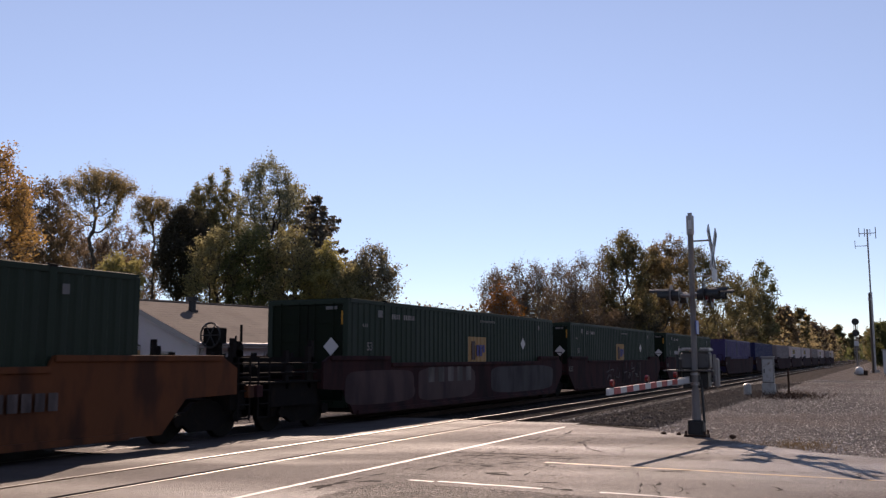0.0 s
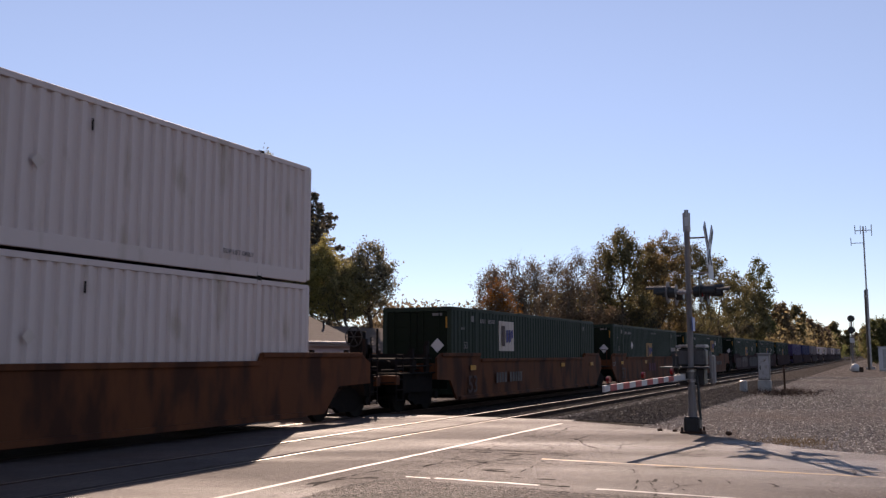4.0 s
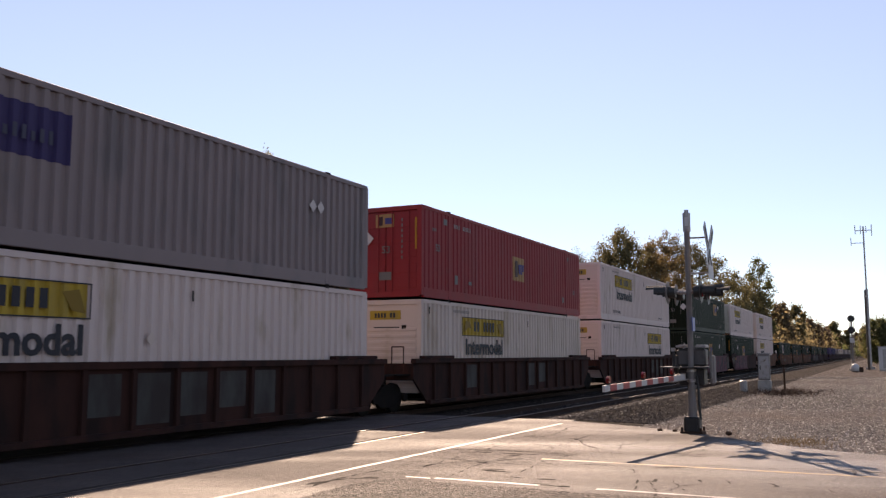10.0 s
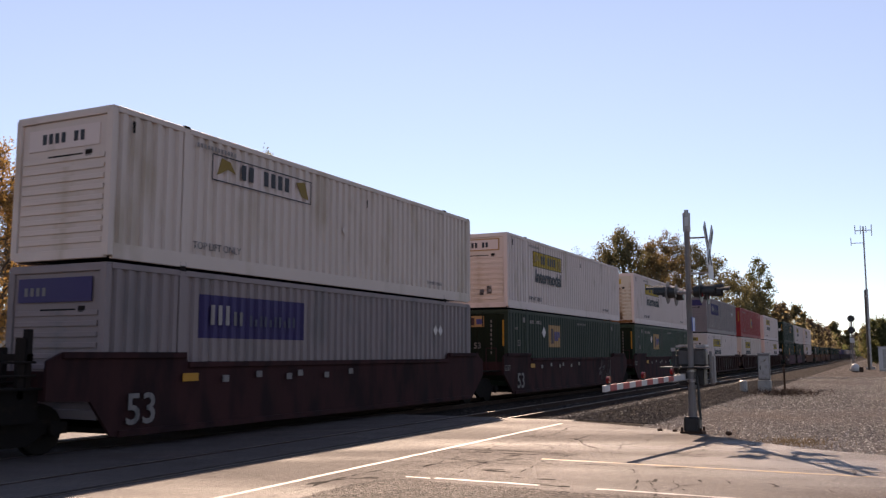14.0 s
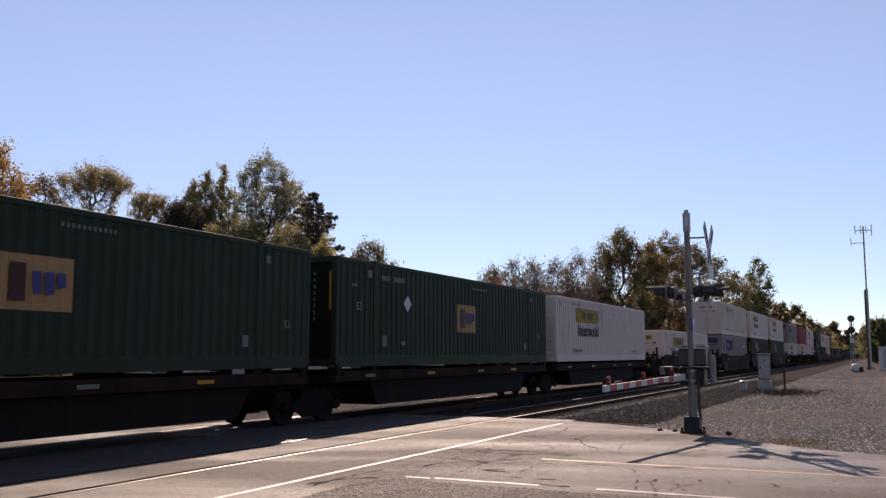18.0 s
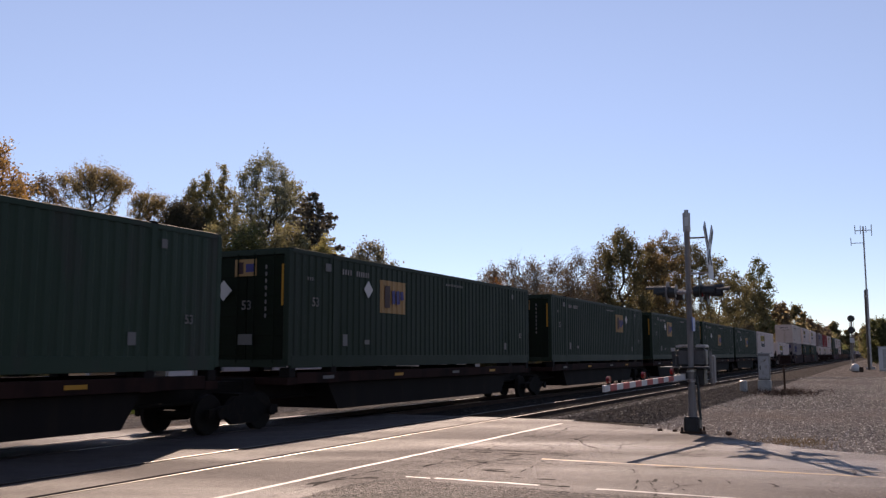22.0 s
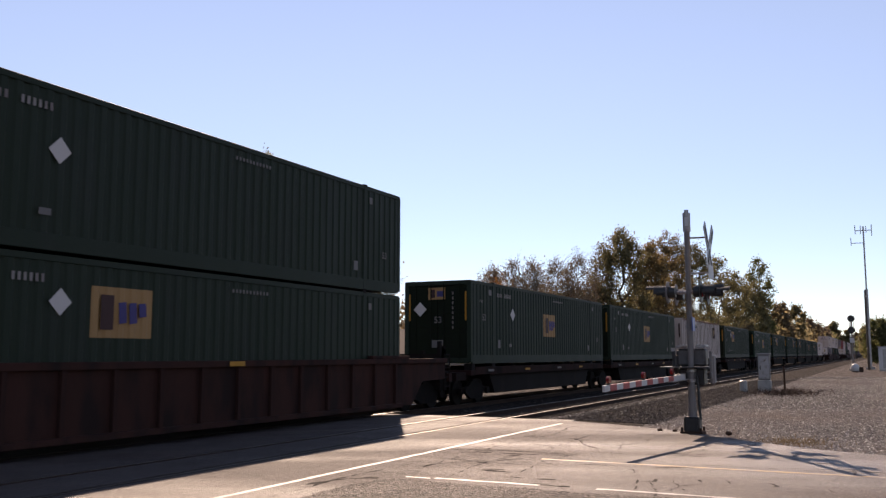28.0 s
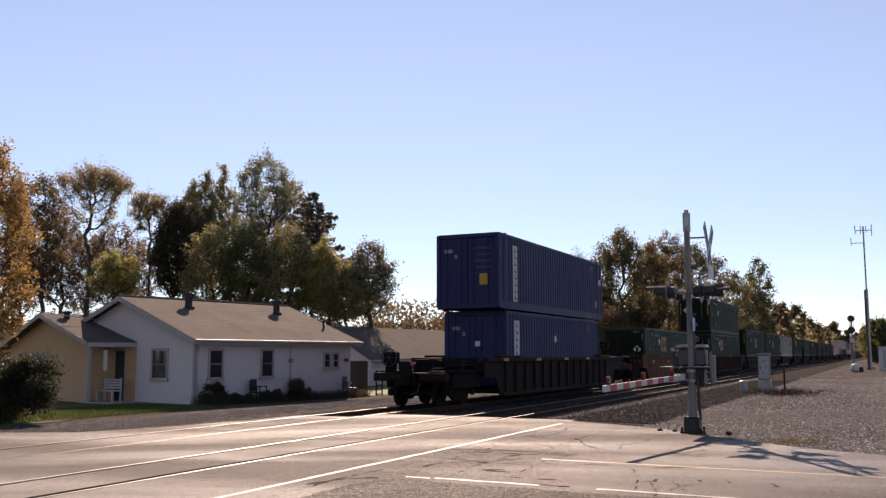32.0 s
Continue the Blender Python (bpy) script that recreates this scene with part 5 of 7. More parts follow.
WOOD = [(68.1, 28.9, 9.2, 1.2, 5.0, "brown"), (74.3, 29.5, 10.2, 1.7, 5.2, "brown"), (65.5, 27.2, 7.3, 1.5, 3.4, "orange"), (73.2, 27.0, 9.8, 1.7, 5.1, "brown"),
        (79.5, 27.1, 10.6, 1.8, 5.4, "brown"), (76.3, 24.0, 10.8, 1.7, 5.2, "brown"), (81.2, 21.4, 13.3, 2.7, 5.3, "olive"), (82.6, 23.8, 11.9, 1.6, 5.4, "brown"),
        (88.1, 20.2, 12.8, 2.0, 5.0, "bronze"), (95.8, 20.1, 14.7, 2.4, 5.3, "bronze"), (109.9, 20.1, 15.1, 3.0, 5.7, "olive"), (127.4, 20.0, 15.3, 2.8, 6.3, "olive"),
        (144.2, 20.0, 14.5, 3.0, 5.9, "olive"), (170.3, 19.8, 19.1, 3.4, 6.6, "green"), (164.1, 20.0, 14.4, 3.6, 5.5, "olive"), (209.5, 20.0, 13.1, 3.0, 5.2, "umber"),
        (247.2, 20.0, 14.5, 2.9, 5.7, "olive"), (300.6, 20.0, 12.5, 3.6, 4.8, "brown"), (448.7, 19.8, 16.3, 3.4, 5.7, "olive"), (357.0, 20.1, 11.5, 3.7, 4.9, "brown"),
        (640.8, 19.8, 16.8, 3.4, 6.2, "olive"), (848.2, 19.6, 19.6, 3.2, 6.5, "brown"),
        (141, 75, 7.4, 3.2, 2.0, "brown"), (144, 70, 8.2, 3.4, 2.0, "rust"), (146, 66, 9, 3.4, 2.2, "rust"), (138, 80, 7.2, 3.2, 2.0, "brown"), (150, 0.3, 7.0, 2.3, 1.2, "green"), (168, 0.9, 7.2, 2.4, 1.2, "olive"),
        (200, 1.2, 8.0, 2.6, 1.3, "olive"), (240, 2.2, 9, 3.0, 1.4, "green"), (300, 2.8, 10, 3.3, 1.6, "olive"), (380, 4.0, 11, 3.6, 1.8, "olive")]
WOOD_LABEL = {"brown": "bare brown autumn tree by the line", "rust": "rusty autumn tree by the line", "gold": "golden-olive autumn tree by the line", "orange": "bright orange autumn tree by the line", "bronze": "bronze-leaved autumn tree by the line", "umber": "dark brown autumn tree by the line"}
for i, (x, y, h, r, low, lf) in enumerate(WOOD):
    far, bare = math.hypot(x, y) > 125, lf in ("brown", "orange")
    tree(x, y, h, r, min(low, 0.14 * h), {"olive": "wood_olive", "bronze": "wood_bronze", "green": "wood_green", "brown": "wood_brown"}.get(lf, lf), 7000 if far else (6500 if bare else 19000), 60 + i, WOOD_LABEL.get(lf, "olive green tree by the line"), gap=-0.3, bark="bark_pale" if bare else "bark", leaf_size=max(0.13, 0.0011 * math.hypot(x, y)) if far else (0.075 if bare else 0.095), twigs=5 if bare else 3, points=160 if far else 480, spread=0.09 * r if far else 0.2, reach=1.2 if bare else 0.85)
for i, x in enumerate(range(66, 150, 9)):
    bush(x, 21.5 + 6.5 * max(0, (80 - x) / 14), 3.2, 5.0 + 2.0 * ((i * 7) % 3) / 2, ("wood_olive", "wood_brown", "dark")[i % 3], 11000, 150 + i, "undergrowth at the edge of the wood", size=0.1)


def far_woods(name, path, height, n, leaf, seed, label, size=0.35):
    """A far belt of trees as one mesh of foliage clumps with an uneven top."""
    rng = np.random.default_rng(seed)
    f = rng.random(n)
    p = np.array([np.interp(f, np.linspace(0, 1, len(path)), [q[k] for q in path]) for k in (0, 1)]).T
    top = height * (0.7 + 0.3 * np.sin(f * 61 + 2 * np.sin(f * 23)) * rng.uniform(0.7, 1, n))
    z = top * rng.random(n) ** 0.7
    c = np.column_stack([p + rng.normal(0, 1.5 if size < 0.3 else 3, (n, 2)), z - 0.2])
    return tagged(new(name, leaf_mesh(name, c, size, rng, LEAF[leaf])), label, "woods", "", "stuff")


far_woods("far_woods", [(82, 30), (110, 26.5), (200, 25), (430, 26)], 9.0, 49000, "wood_olive", 10, "belt of olive brush behind the trees along the line", 0.2)
far_woods("far_woods", [(64, 38), (72, 33), (82, 30)], 6.8, 14000, "umber", 11, "low brown brush between the grove and the line", 0.16)
# the lighter leaf colour of this belt paints in the haze of distance
far_woods("far_woods", [(190, 23.5), (300, 23.5), (430, 24)], 11.5, 26000, "bronze", 12, "belt of trees far along the line, paled for haze", 0.3)
far_woods("far_woods", [(430, 24), (600, 30), (900, 10), (900, -60), (500, -60), (300, -22)], 13, 40000, "green", 7, "far belt of olive and brown trees at the line's end", 0.8)
far_woods("far_woods", [(150, 110), (230, 120), (300, 90), (420, 60)], 7.2, 50000, "wood_brown", 8, "far belt of autumn trees past the house")
far_woods("far_woods", [(20, 78), (50, 92), (80, 84), (110, 80), (150, 100)], 5.6, 60000, "wood_brown", 9, "belt of autumn trees behind the grove")
# ---- the train: containers and cars, placed along it in metres from the point that passes the camera at 16 s
PITCH, DEPTH = 0.30, 0.06


def corrugation(x0, x1, z0, z1, y, sign=-1, depth=DEPTH, pitch=PITCH, phase=0.0):
    """Pressed sheet in the plane y between x0 and x1, ribs upright; sign: the side that it faces."""
    bm = bmesh.new()
    xs = [x0]
    k = math.floor((x0 - phase) / pitch)
    prof = []
    while phase + k * pitch < x1:
        b_ = phase + k * pitch
        for dx, d in ((0.0, 0), (0.11, 0), (0.15, depth), (0.26, depth), (pitch, 0)):
            prof.append((b_ + dx, d))
        k += 1
    row = []
    for x, d in prof:
        if x0 <= x <= x1 and (not row or x - row[-1][0] > 1e-4):
            row.append((x, d))
    row = [(x0, row[0][1])] + [r for r in row if x0 + 0.005 < r[0] < x1 - 0.005] + [(x1, row[-1][1])]
    lo = [bm.verts.new((x, y - sign * d, z0)) for x, d in row]
    hi = [bm.verts.new((x, y - sign * d, z1)) for x, d in row]
    for i in range(len(row) - 1):
        bm.faces.new((lo[i], lo[i + 1], hi[i + 1], hi[i]))
    return bm


CACHE = {}


def cached(key, make, material, bevel=0.0):
    key = (key, material.name)
    if key not in CACHE:
        CACHE[key] = mesh_of(key[0].split(":")[0], make(), material, bevel)
    return CACHE[key]


MAROON = paint("badge_maroon", (0.05, 0.02, 0.02), 0.5, None)
PATCH = paint("faded_spray", (0.05, 0.052, 0.05), 0.6, ((0.03, 0.018, 0.016), 0.8, 2.2), 0.4)
SEAM = paint("panel_seam", (0.2, 0.165, 0.15), 0.6, None)
MARK = paint("faded_stencil", (0.14, 0.14, 0.14), 0.5, None)
NUMBER = paint("number_grey", (0.17, 0.165, 0.165), 0.55, ((0.09, 0.085, 0.085), 0.6, 6.0))
STAIN = paint("rust_stain", (0.20, 0.095, 0.04), 0.8, ((0.09, 0.04, 0.02), 0.6, 3.0), 0.4, 0.1)
RUSTY_END = mat("rusty_end_wall", (0.52, 0.46, 0.38), 0.65, 0, 0.15, 0.8, 22, 0.1, ((0.20, 0.105, 0.05), 0.75, 1.5), 0.2, stretch=(1, 1, 0.4))
GRIMY_PLATE = paint("grimy_plate", (0.075, 0.05, 0.038), 0.8, ((0.16, 0.1, 0.06), 0.5, 3.0), 0.3, 0.1)
STAIN_PALE = paint("pale_rust_stain", (0.38, 0.27, 0.16), 0.8, ((0.26, 0.16, 0.085), 0.6, 4.0), 0.3, 0.1)
STENCIL = paint("stencil_blue_grey", (0.05, 0.055, 0.09), 0.5, None)
NAME_WHITE = paint("name_strip_white", (0.52, 0.52, 0.54), 0.5, None)
SHADOW_INK = paint("ink_faded", (0.22, 0.21, 0.21), 0.5, None)
SLATE = paint("ink_slate", (0.11, 0.105, 0.115), 0.5, ((0.3, 0.28, 0.28), 0.5, 9.0))
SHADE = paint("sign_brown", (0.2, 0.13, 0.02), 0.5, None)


def logo_square(parent, x, z, w, h, y, ground="sign_tan"):
    """A tan square badge with dark and blue bars."""
    part("badge", cached("badge:%.2f" % w + ":%.2f:%.2f:%.2f" % (x, z, y), lambda: corrugation(x, x + w, z, z + h, y + 0.006, -1, 0.027), P[ground]), None, parent, "%s square badge panel" % ("tan" if ground == "sign_tan" else "pale"))
    part("badge_bar", boxes((x + 0.13 * w, x + 0.33 * w, y - 0.014, y - 0.008, z + 0.16 * h, z + 0.84 * h)), MAROON, parent, "dark block on the badge")
    for i, (u, v) in enumerate(((0.43, 0.52), (0.6, 0.52), (0.76, 0.86))):
        bm = bmesh.new()
        low = z + (0.28 if i < 2 else 0.42) * h
        prism(bm, [(x + u * w, low), (x + (u - 0.02) * w, z + 0.7 * h), (x + (u + 0.1) * w, z + 0.72 * h), (x + (u + 0.12) * w, low + 0.03 * h)], y - 0.014, y - 0.008)
        part("badge_bar", bm, P["ink_blue"], parent, "blue block on the badge")


def bars_row(parent, x, z, n, w, h, y, material, gap=0.4, name="marking"):
    """A row of small bars in place of writing that cannot be read."""
    rows = [(x + i * w * (1 + gap), x + i * w * (1 + gap) + w, y - 0.008, y - 0.003, z, z + h) for i in range(n)]
    tagged(part(name, boxes(*rows), material, parent), kind="stuff")


def diamond(parent, x, z, s, y, material):
    bm = bmesh.new()
    prism(bm, [(x, z - s), (x - s, z), (x, z + s), (x + s, z)], y - 0.01, y - 0.004)
    part("diamond_placard", bm, material, parent)


def end_badge(parent, x, y0, z0, w, h, material):
    part("end_badge", boxes((x - 0.012, x - 0.004, y0, y0 + w, z0, z0 + h)), material, parent)


def container(s_rear, base, colour, look_, length=16.154, label="", extra=None, height=2.9, end="", rust=0):
    """A freight container with posts, rails, castings, pressed sides and doors. look_: which markings it carries."""
    c = P[colour]
    L, W, H = length, 2.6, height
    ob = thing("freight_container", pose(0, TRACK_Y, base), label, "freight container", "containers on the train")
    h, y = L / 2, W / 2
    k = "%.1f" % L
    inset = 2.0 if L > 15 else (0.705 if L > 13 else 0.07)
    posts = [-h + inset, h - inset]
    flat = look_ == "trailer"
    pitch = 0.60 if flat else PITCH
    for sgn in (-1, 1):
        cuts = [-h + 0.14, posts[0] - 0.07, posts[0] + 0.07, posts[1] - 0.07, posts[1] + 0.07, h - 0.14]
        for i in (0, 2, 4):
            if cuts[i + 1] - cuts[i] < 0.1:
                continue
            if flat:
                me = cached("side_panel:%s%d%d" % (k, sgn, i) + "f", lambda: boxes((cuts[i], cuts[i + 1], sgn * (y - 0.03) - 0.01, sgn * (y - 0.03) + 0.01, 0.2, H - 0.14)), c)
            else:
                me = cached("side_panel:%s%d%d%.2f" % (k, sgn, i, H), lambda: corrugation(cuts[i], cuts[i + 1], 0.3, H - 0.12, sgn * (y - 0.012), sgn, DEPTH if colour in ("white", "white_b", "grey") else 0.027), c)
            part("side_panel", me, None, ob)
        part("bottom_rail", cached("bottom_rail:%s%d" % (k, sgn), lambda: boxes((-h + 0.14, h - 0.14, sgn * y - 0.05 * sgn - 0.05, sgn * y - 0.05 * sgn + 0.05, 0.004, 0.3)), c, 0.008), None, ob)
        part("top_rail", cached("top_rail:%s%d%.2f" % (k, sgn, H), lambda: boxes((-h + 0.14, h - 0.14, sgn * (y - 0.045) - 0.045, sgn * (y - 0.045) + 0.045, H - 0.12, H - 0.003)), c, 0.008), None, ob)
        for x in (-h + 0.07, h - 0.07):
            part("corner_post", cached("corner_post:%d%.2f" % (sgn, H), lambda: boxes((-0.07, 0.07, sgn * (y - 0.08) - 0.08, sgn * (y - 0.08) + 0.08, 0.06, H - 0.05)), c, 0.012), None, ob, at=pose(x, 0, 0))
        for x in posts if L > 13 else ():
            part("lifting_post", cached("lifting_post:%d%.2f" % (sgn, H), lambda: boxes((-0.08, 0.08, sgn * (y - 0.035) - 0.04, sgn * (y - 0.035) + 0.04, 0.02, H - 0.02)), c, 0.008), None, ob, at=pose(x, 0, 0))
            for z in (0.0, H - 0.118):
                part("corner_casting", cached("corner_casting:%d" % sgn, lambda: boxes((-0.09, 0.09, sgn * (y - 0.078) - 0.08, sgn * (y - 0.078) + 0.082, 0, 0.118)), P["dark_steel"], 0.01), None, ob, at=pose(x, 0, z + (0.03 if z else 0)))
        if flat:
            n = int((L - 0.4) / pitch)
            for i in range(n):
                # thin darker strips paint the shadow gaps between the side's panels
                part("side_rib", cached("side_rib:%d%.2f" % (sgn, H), lambda: boxes((-0.012, 0.012, sgn * (y - 0.012) - 0.01, sgn * (y - 0.012) + 0.01, 0.2, H - 0.12)), SEAM), None, ob, at=pose(-h + 0.45 + i * pitch, 0, 0))
    part("roof", cached("roof:%s%.2f" % (k, H), lambda: boxes((-h + 0.02, h - 0.02, -y + 0.02, y - 0.02, H - 0.045, H - 0.006)), c), None, ob)
    part("floor_frame", cached("floor_frame:" + k, lambda: boxes((-h + 0.1, h - 0.1, -y + 0.1, y - 0.1, 0.06, 0.16)), P["dark_steel"]), None, ob)
    # front end: plain pressed sheet; rear end: doors with locking bars, or ribbed sheet
    part("end_wall", cached("end_wall:%s%.2f" % (k, H), lambda: boxes((h - 0.06, h - 0.03, -y + 0.1, y - 0.1, 0.1, H - 0.06)), c), None, ob)
    part("end_sill", cached("end_sill:" + k, lambda: boxes((-h, -h + 0.1, -y + 0.1, y - 0.1, 0.02, 0.2)), c, 0.01), None, ob)
    part("end_header", cached("end_header:%s%.2f" % (k, H), lambda: boxes((-h, -h + 0.1, -y + 0.1, y - 0.1, H - 0.16, H - 0.03)), c, 0.01), None, ob)
    xe = -h + 0.05
    if look_ in ("yellow_sign", "plain_sign", "purple_sign"):
        wall_paint = (P["white_b"] if rust < 2 else RUSTY_END) if look_ != "purple_sign" else c

        def ribs():
            bm = bmesh.new()
            box(bm, xe, xe + 0.03, -y + 0.14, y - 0.14, 0.2, H - 0.16)
            return bm
        part("end_wall", cached("end_wall_ribbed:%s%.2f" % (k, H), ribs, wall_paint, 0.008), None, ob, "ribbed end wall with rust streaks")
        for i in range(9):
            part("end_rib", cached("end_rib:%s" % k, lambda: boxes((xe - 0.03, xe + 0.002, -y + 0.2, y - 0.2, 0, 0.1)), wall_paint, 0.008), None, ob, at=pose(0, 0, 0.32 + i * 0.2))
        if end == "outlined":
            part("end_sign", boxes((xe - 0.02, xe + 0.0, -0.95, 0.95, H - 0.68, H - 0.22)), P["sign_tan"], ob, "wide end sign outlined dark")
            part("end_sign_face", boxes((xe - 0.024, xe - 0.019, -0.9, 0.9, H - 0.64, H - 0.26)), P["white"], ob)
            pieces("sign_bar", [(xe - 0.03, xe - 0.022, -0.48 + 0.15 * i, -0.38 + 0.15 * i, H - 0.56, H - 0.36) for i in range(7) if i != 2], P["ink"], ob)
            pieces("end_label", ((xe - 0.03, xe - 0.003, -0.62, -0.42, 0.55, 0.85), (xe - 0.03, xe - 0.003, -0.3, -0.12, 0.5, 0.72)), SLATE, ob)
        elif look_ == "yellow_sign":
            part("end_sign", boxes((xe - 0.02, xe + 0.0, -0.55, 0.55, H - 0.62, H - 0.34)), P["sign_yellow"], ob)
            pieces("sign_bar", [(xe - 0.03, xe - 0.018, -0.36 + 0.11 * i, -0.29 + 0.11 * i, H - 0.56, H - 0.42) for i in range(7) if i != 2], P["ink"], ob)
        elif look_ == "plain_sign":
            part("end_sign", boxes((xe - 0.02, xe + 0.0, -0.95, 0.95, H - 0.72, H - 0.3)), P["white"], ob)
            pieces("sign_bar", [(xe - 0.03, xe - 0.018, -0.55 + 0.17 * i, -0.45 + 0.17 * i, H - 0.6, H - 0.4) for i in range(7) if i != 2], P["ink"], ob)
        if rust > 1:
            part("end_plate", boxes((xe - 0.034, xe - 0.03, -0.6, 0.5, 0.24, 0.62)), GRIMY_PLATE, ob, "grimy plate low on the end wall")
            part("rust_sill", boxes((-h - 0.004, -h - 0.001, -y + 0.12, y - 0.12, 0.03, 0.19)), STAIN, ob, "rusty sill")
        pieces("vent_slot", ((xe - 0.025, xe, -0.5, 0.4, H - 0.95, H - 0.85), (xe - 0.03, xe, -0.75, -0.6, H - 0.92, H - 0.8)), P["dark_steel"], ob)
    else:
        door_paint = P["green_door"] if colour in ("green", "green_b") else c
        for sgn in (-1, 1):
            def leaf_():
                bm = bmesh.new()
                box(bm, xe, xe + 0.04, min(sgn * 0.015, sgn * (y - 0.15)), max(sgn * 0.015, sgn * (y - 0.15)), 0.2, H - 0.17)
                return bm
            door = part("door", cached("door:%s%d%.2f" % (k, sgn, H), leaf_, door_paint, 0.006), None, ob, "dark olive door leaf" if door_paint != c else "")
            for i in range(5):
                part("door_panel", cached("door_panel:%s%d" % (k, sgn), lambda: boxes((xe - 0.014, xe + 0.002, min(sgn * 0.06, sgn * (y - 0.2)), max(sgn * 0.06, sgn * (y - 0.2)), 0, 0.24)), door_paint, 0.006), None, door, at=pose(0, 0, 0.3 + i * 0.48))
            for yy in (0.25, 0.85):
                part("locking_bar", cached("locking_bar:%d%.2f%s%.2f" % (sgn, yy, k, H), lambda: tubes([((xe - 0.05, sgn * yy, 0.12), (xe - 0.05, sgn * yy, H - 0.1), 0.018)], 6), door_paint), None, door)
    # markings on the side that the camera sees, and on the end
    ys = -y
    if look_ == "yellow_sign" or look_ == "plain_sign":
        sx, sw = (extra if extra is not None else -5.3), 3.7
        top, low = (2.46, 1.82) if look_ == "yellow_sign" else (2.53, 1.95)
        sg = P["sign_yellow"] if look_ == "yellow_sign" else P["white"]
        part("sign_panel", corrugation(sx, sx + sw, low, top, ys + 0.006), sg, ob, "yellow sign panel with dark bars" if look_ == "yellow_sign" else "white sign panel outlined dark")
        pieces("sign_border", ((sx, sx + sw, ys - 0.006, ys, top - 0.025, top), (sx, sx + sw, ys - 0.006, ys, low, low + 0.025), (sx, sx + 0.025, ys - 0.006, ys, low + 0.025, top - 0.025), (sx + sw - 0.025, sx + sw, ys - 0.006, ys, low + 0.025, top - 0.025)), P["ink"], ob)
        pieces("sign_bar", [(sx + 0.98 + 0.27 * i, sx + 1.14 + 0.27 * i, ys - 0.008, ys - 0.003, low + 0.16, low + 0.5) for i in range(7) if i != 2], P["ink"], ob)
        for outline in ([(0.15, 0.12), (0.3, 0.52), (0.58, 0.48), (0.78, 0.24), (0.52, 0.3)], [(3.05, 0.46), (3.42, 0.52), (3.58, 0.1), (3.28, 0.14)]):
            bm = bmesh.new()
            prism(bm, [(sx + u_, low + v_) for u_, v_ in outline], ys - 0.008, ys - 0.002)
            part("sign_figure", bm, SHADE, ob)
        if look_ == "yellow_sign":
            me = lettering("Intermodal", 0.74, P["ink"], 0.02)
            wide = max(v.co.x for v in me.vertices)
            part("lettering", me, None, ob, "dark grey lettering", at=pose(sx + 0.24, ys - 0.012, 1.2) @ Matrix.Diagonal((3.3 / wide, 1, 1, 1)))
        part("lettering", lettering("TOP LIFT ONLY", 0.22, SLATE), None, ob, at=pose(-h + 2.25, ys - 0.012, 0.42))
        part("lettering", lettering("TOP LIFT ONLY", 0.15, SLATE), None, ob, at=pose(h - 3.3, ys - 0.012, 0.42))
        bars_row(ob, -h + 2.3, H - 0.33, 12, 0.06, 0.09, ys, SHADOW_INK, 0.8)
        diamond(ob, 0.0, 1.5, 0.14, ys, P["white_b"])
        pieces("document_holder", ((-h + 0.5, -h + 0.56, ys - 0.012, ys - 0.002, H - 0.45, H - 0.22), (1.1, 1.14, ys - 0.012, ys - 0.002, H - 0.62, H - 0.4)), P["dark_steel"], ob)
    elif look_ in ("badged", "badged_left", "badged_front", "badged_mixed", "badged_plain", "badged_red", "badged_pale"):
        bx, bz, dx, dz = {"badged": (-0.65, 1.06, -4.2, 1.82), "badged_left": (-3.7, 1.5, -4.4, 2.1), "badged_pale": (-3.95, 1.45, 0, 0), "badged_front": (2.35, 1.5, 4.4, 2.2), "badged_mixed": (-0.45, 1.1, 4.57, 1.85), "badged_plain": (0, 0, -4.2, 1.76), "badged_red": (-0.36, 1.08, 4.0, 2.3)}[look_]
        if look_ != "badged_plain":
            logo_square(ob, bx + (extra or 0.0), bz, 1.5 if look_ != "badged_red" else 1.24, 0.93 if look_ != "badged_pale" else 1.1, ys, "sign_tan" if look_ != "badged_pale" else "white_b")
        if look_ not in ("badged_red", "badged_pale"):
            diamond(ob, dx + (extra or 0.0), dz, 0.24, ys, P["ink_white"])
            bars_row(ob, 0.5, H - 0.36, 11, 0.06, 0.08, ys, MARK, 1.0)
        part("number", lettering("53", 0.32, NUMBER, 0.004), None, ob, at=pose(-h + 0.95, ys - 0.012, 1.52))
        part("number", lettering("53", 0.26, NUMBER, 0.004), None, ob, at=pose(h - 1.1, ys - 0.012, 0.95))
        bars_row(ob, -h + 2.35, H - 0.48, 4, 0.06, 0.14, ys, P["graffiti_grey"], 1.1)
        bars_row(ob, -h + 3.05, H - 0.48, 6, 0.055, 0.14, ys, P["graffiti_grey"], 1.1)
        pieces("mark", ((-h + 1.55, -h + 1.8, ys - 0.01, ys - 0.002, H - 0.46, H - 0.26), (-h + 2.4, -h + 2.62, ys - 0.01, ys - 0.002, 0.55, 0.85), (-h + 3.5, -h + 3.75, ys - 0.01, ys - 0.002, 0.6, 0.72), (h - 2.6, h - 2.4, ys - 0.01, ys - 0.002, 0.5, 0.75), (h - 1.8, h - 1.65, ys - 0.01, ys - 0.002, H - 0.48, H - 0.3)), MARK, ob)
        xb = xe - 0.02
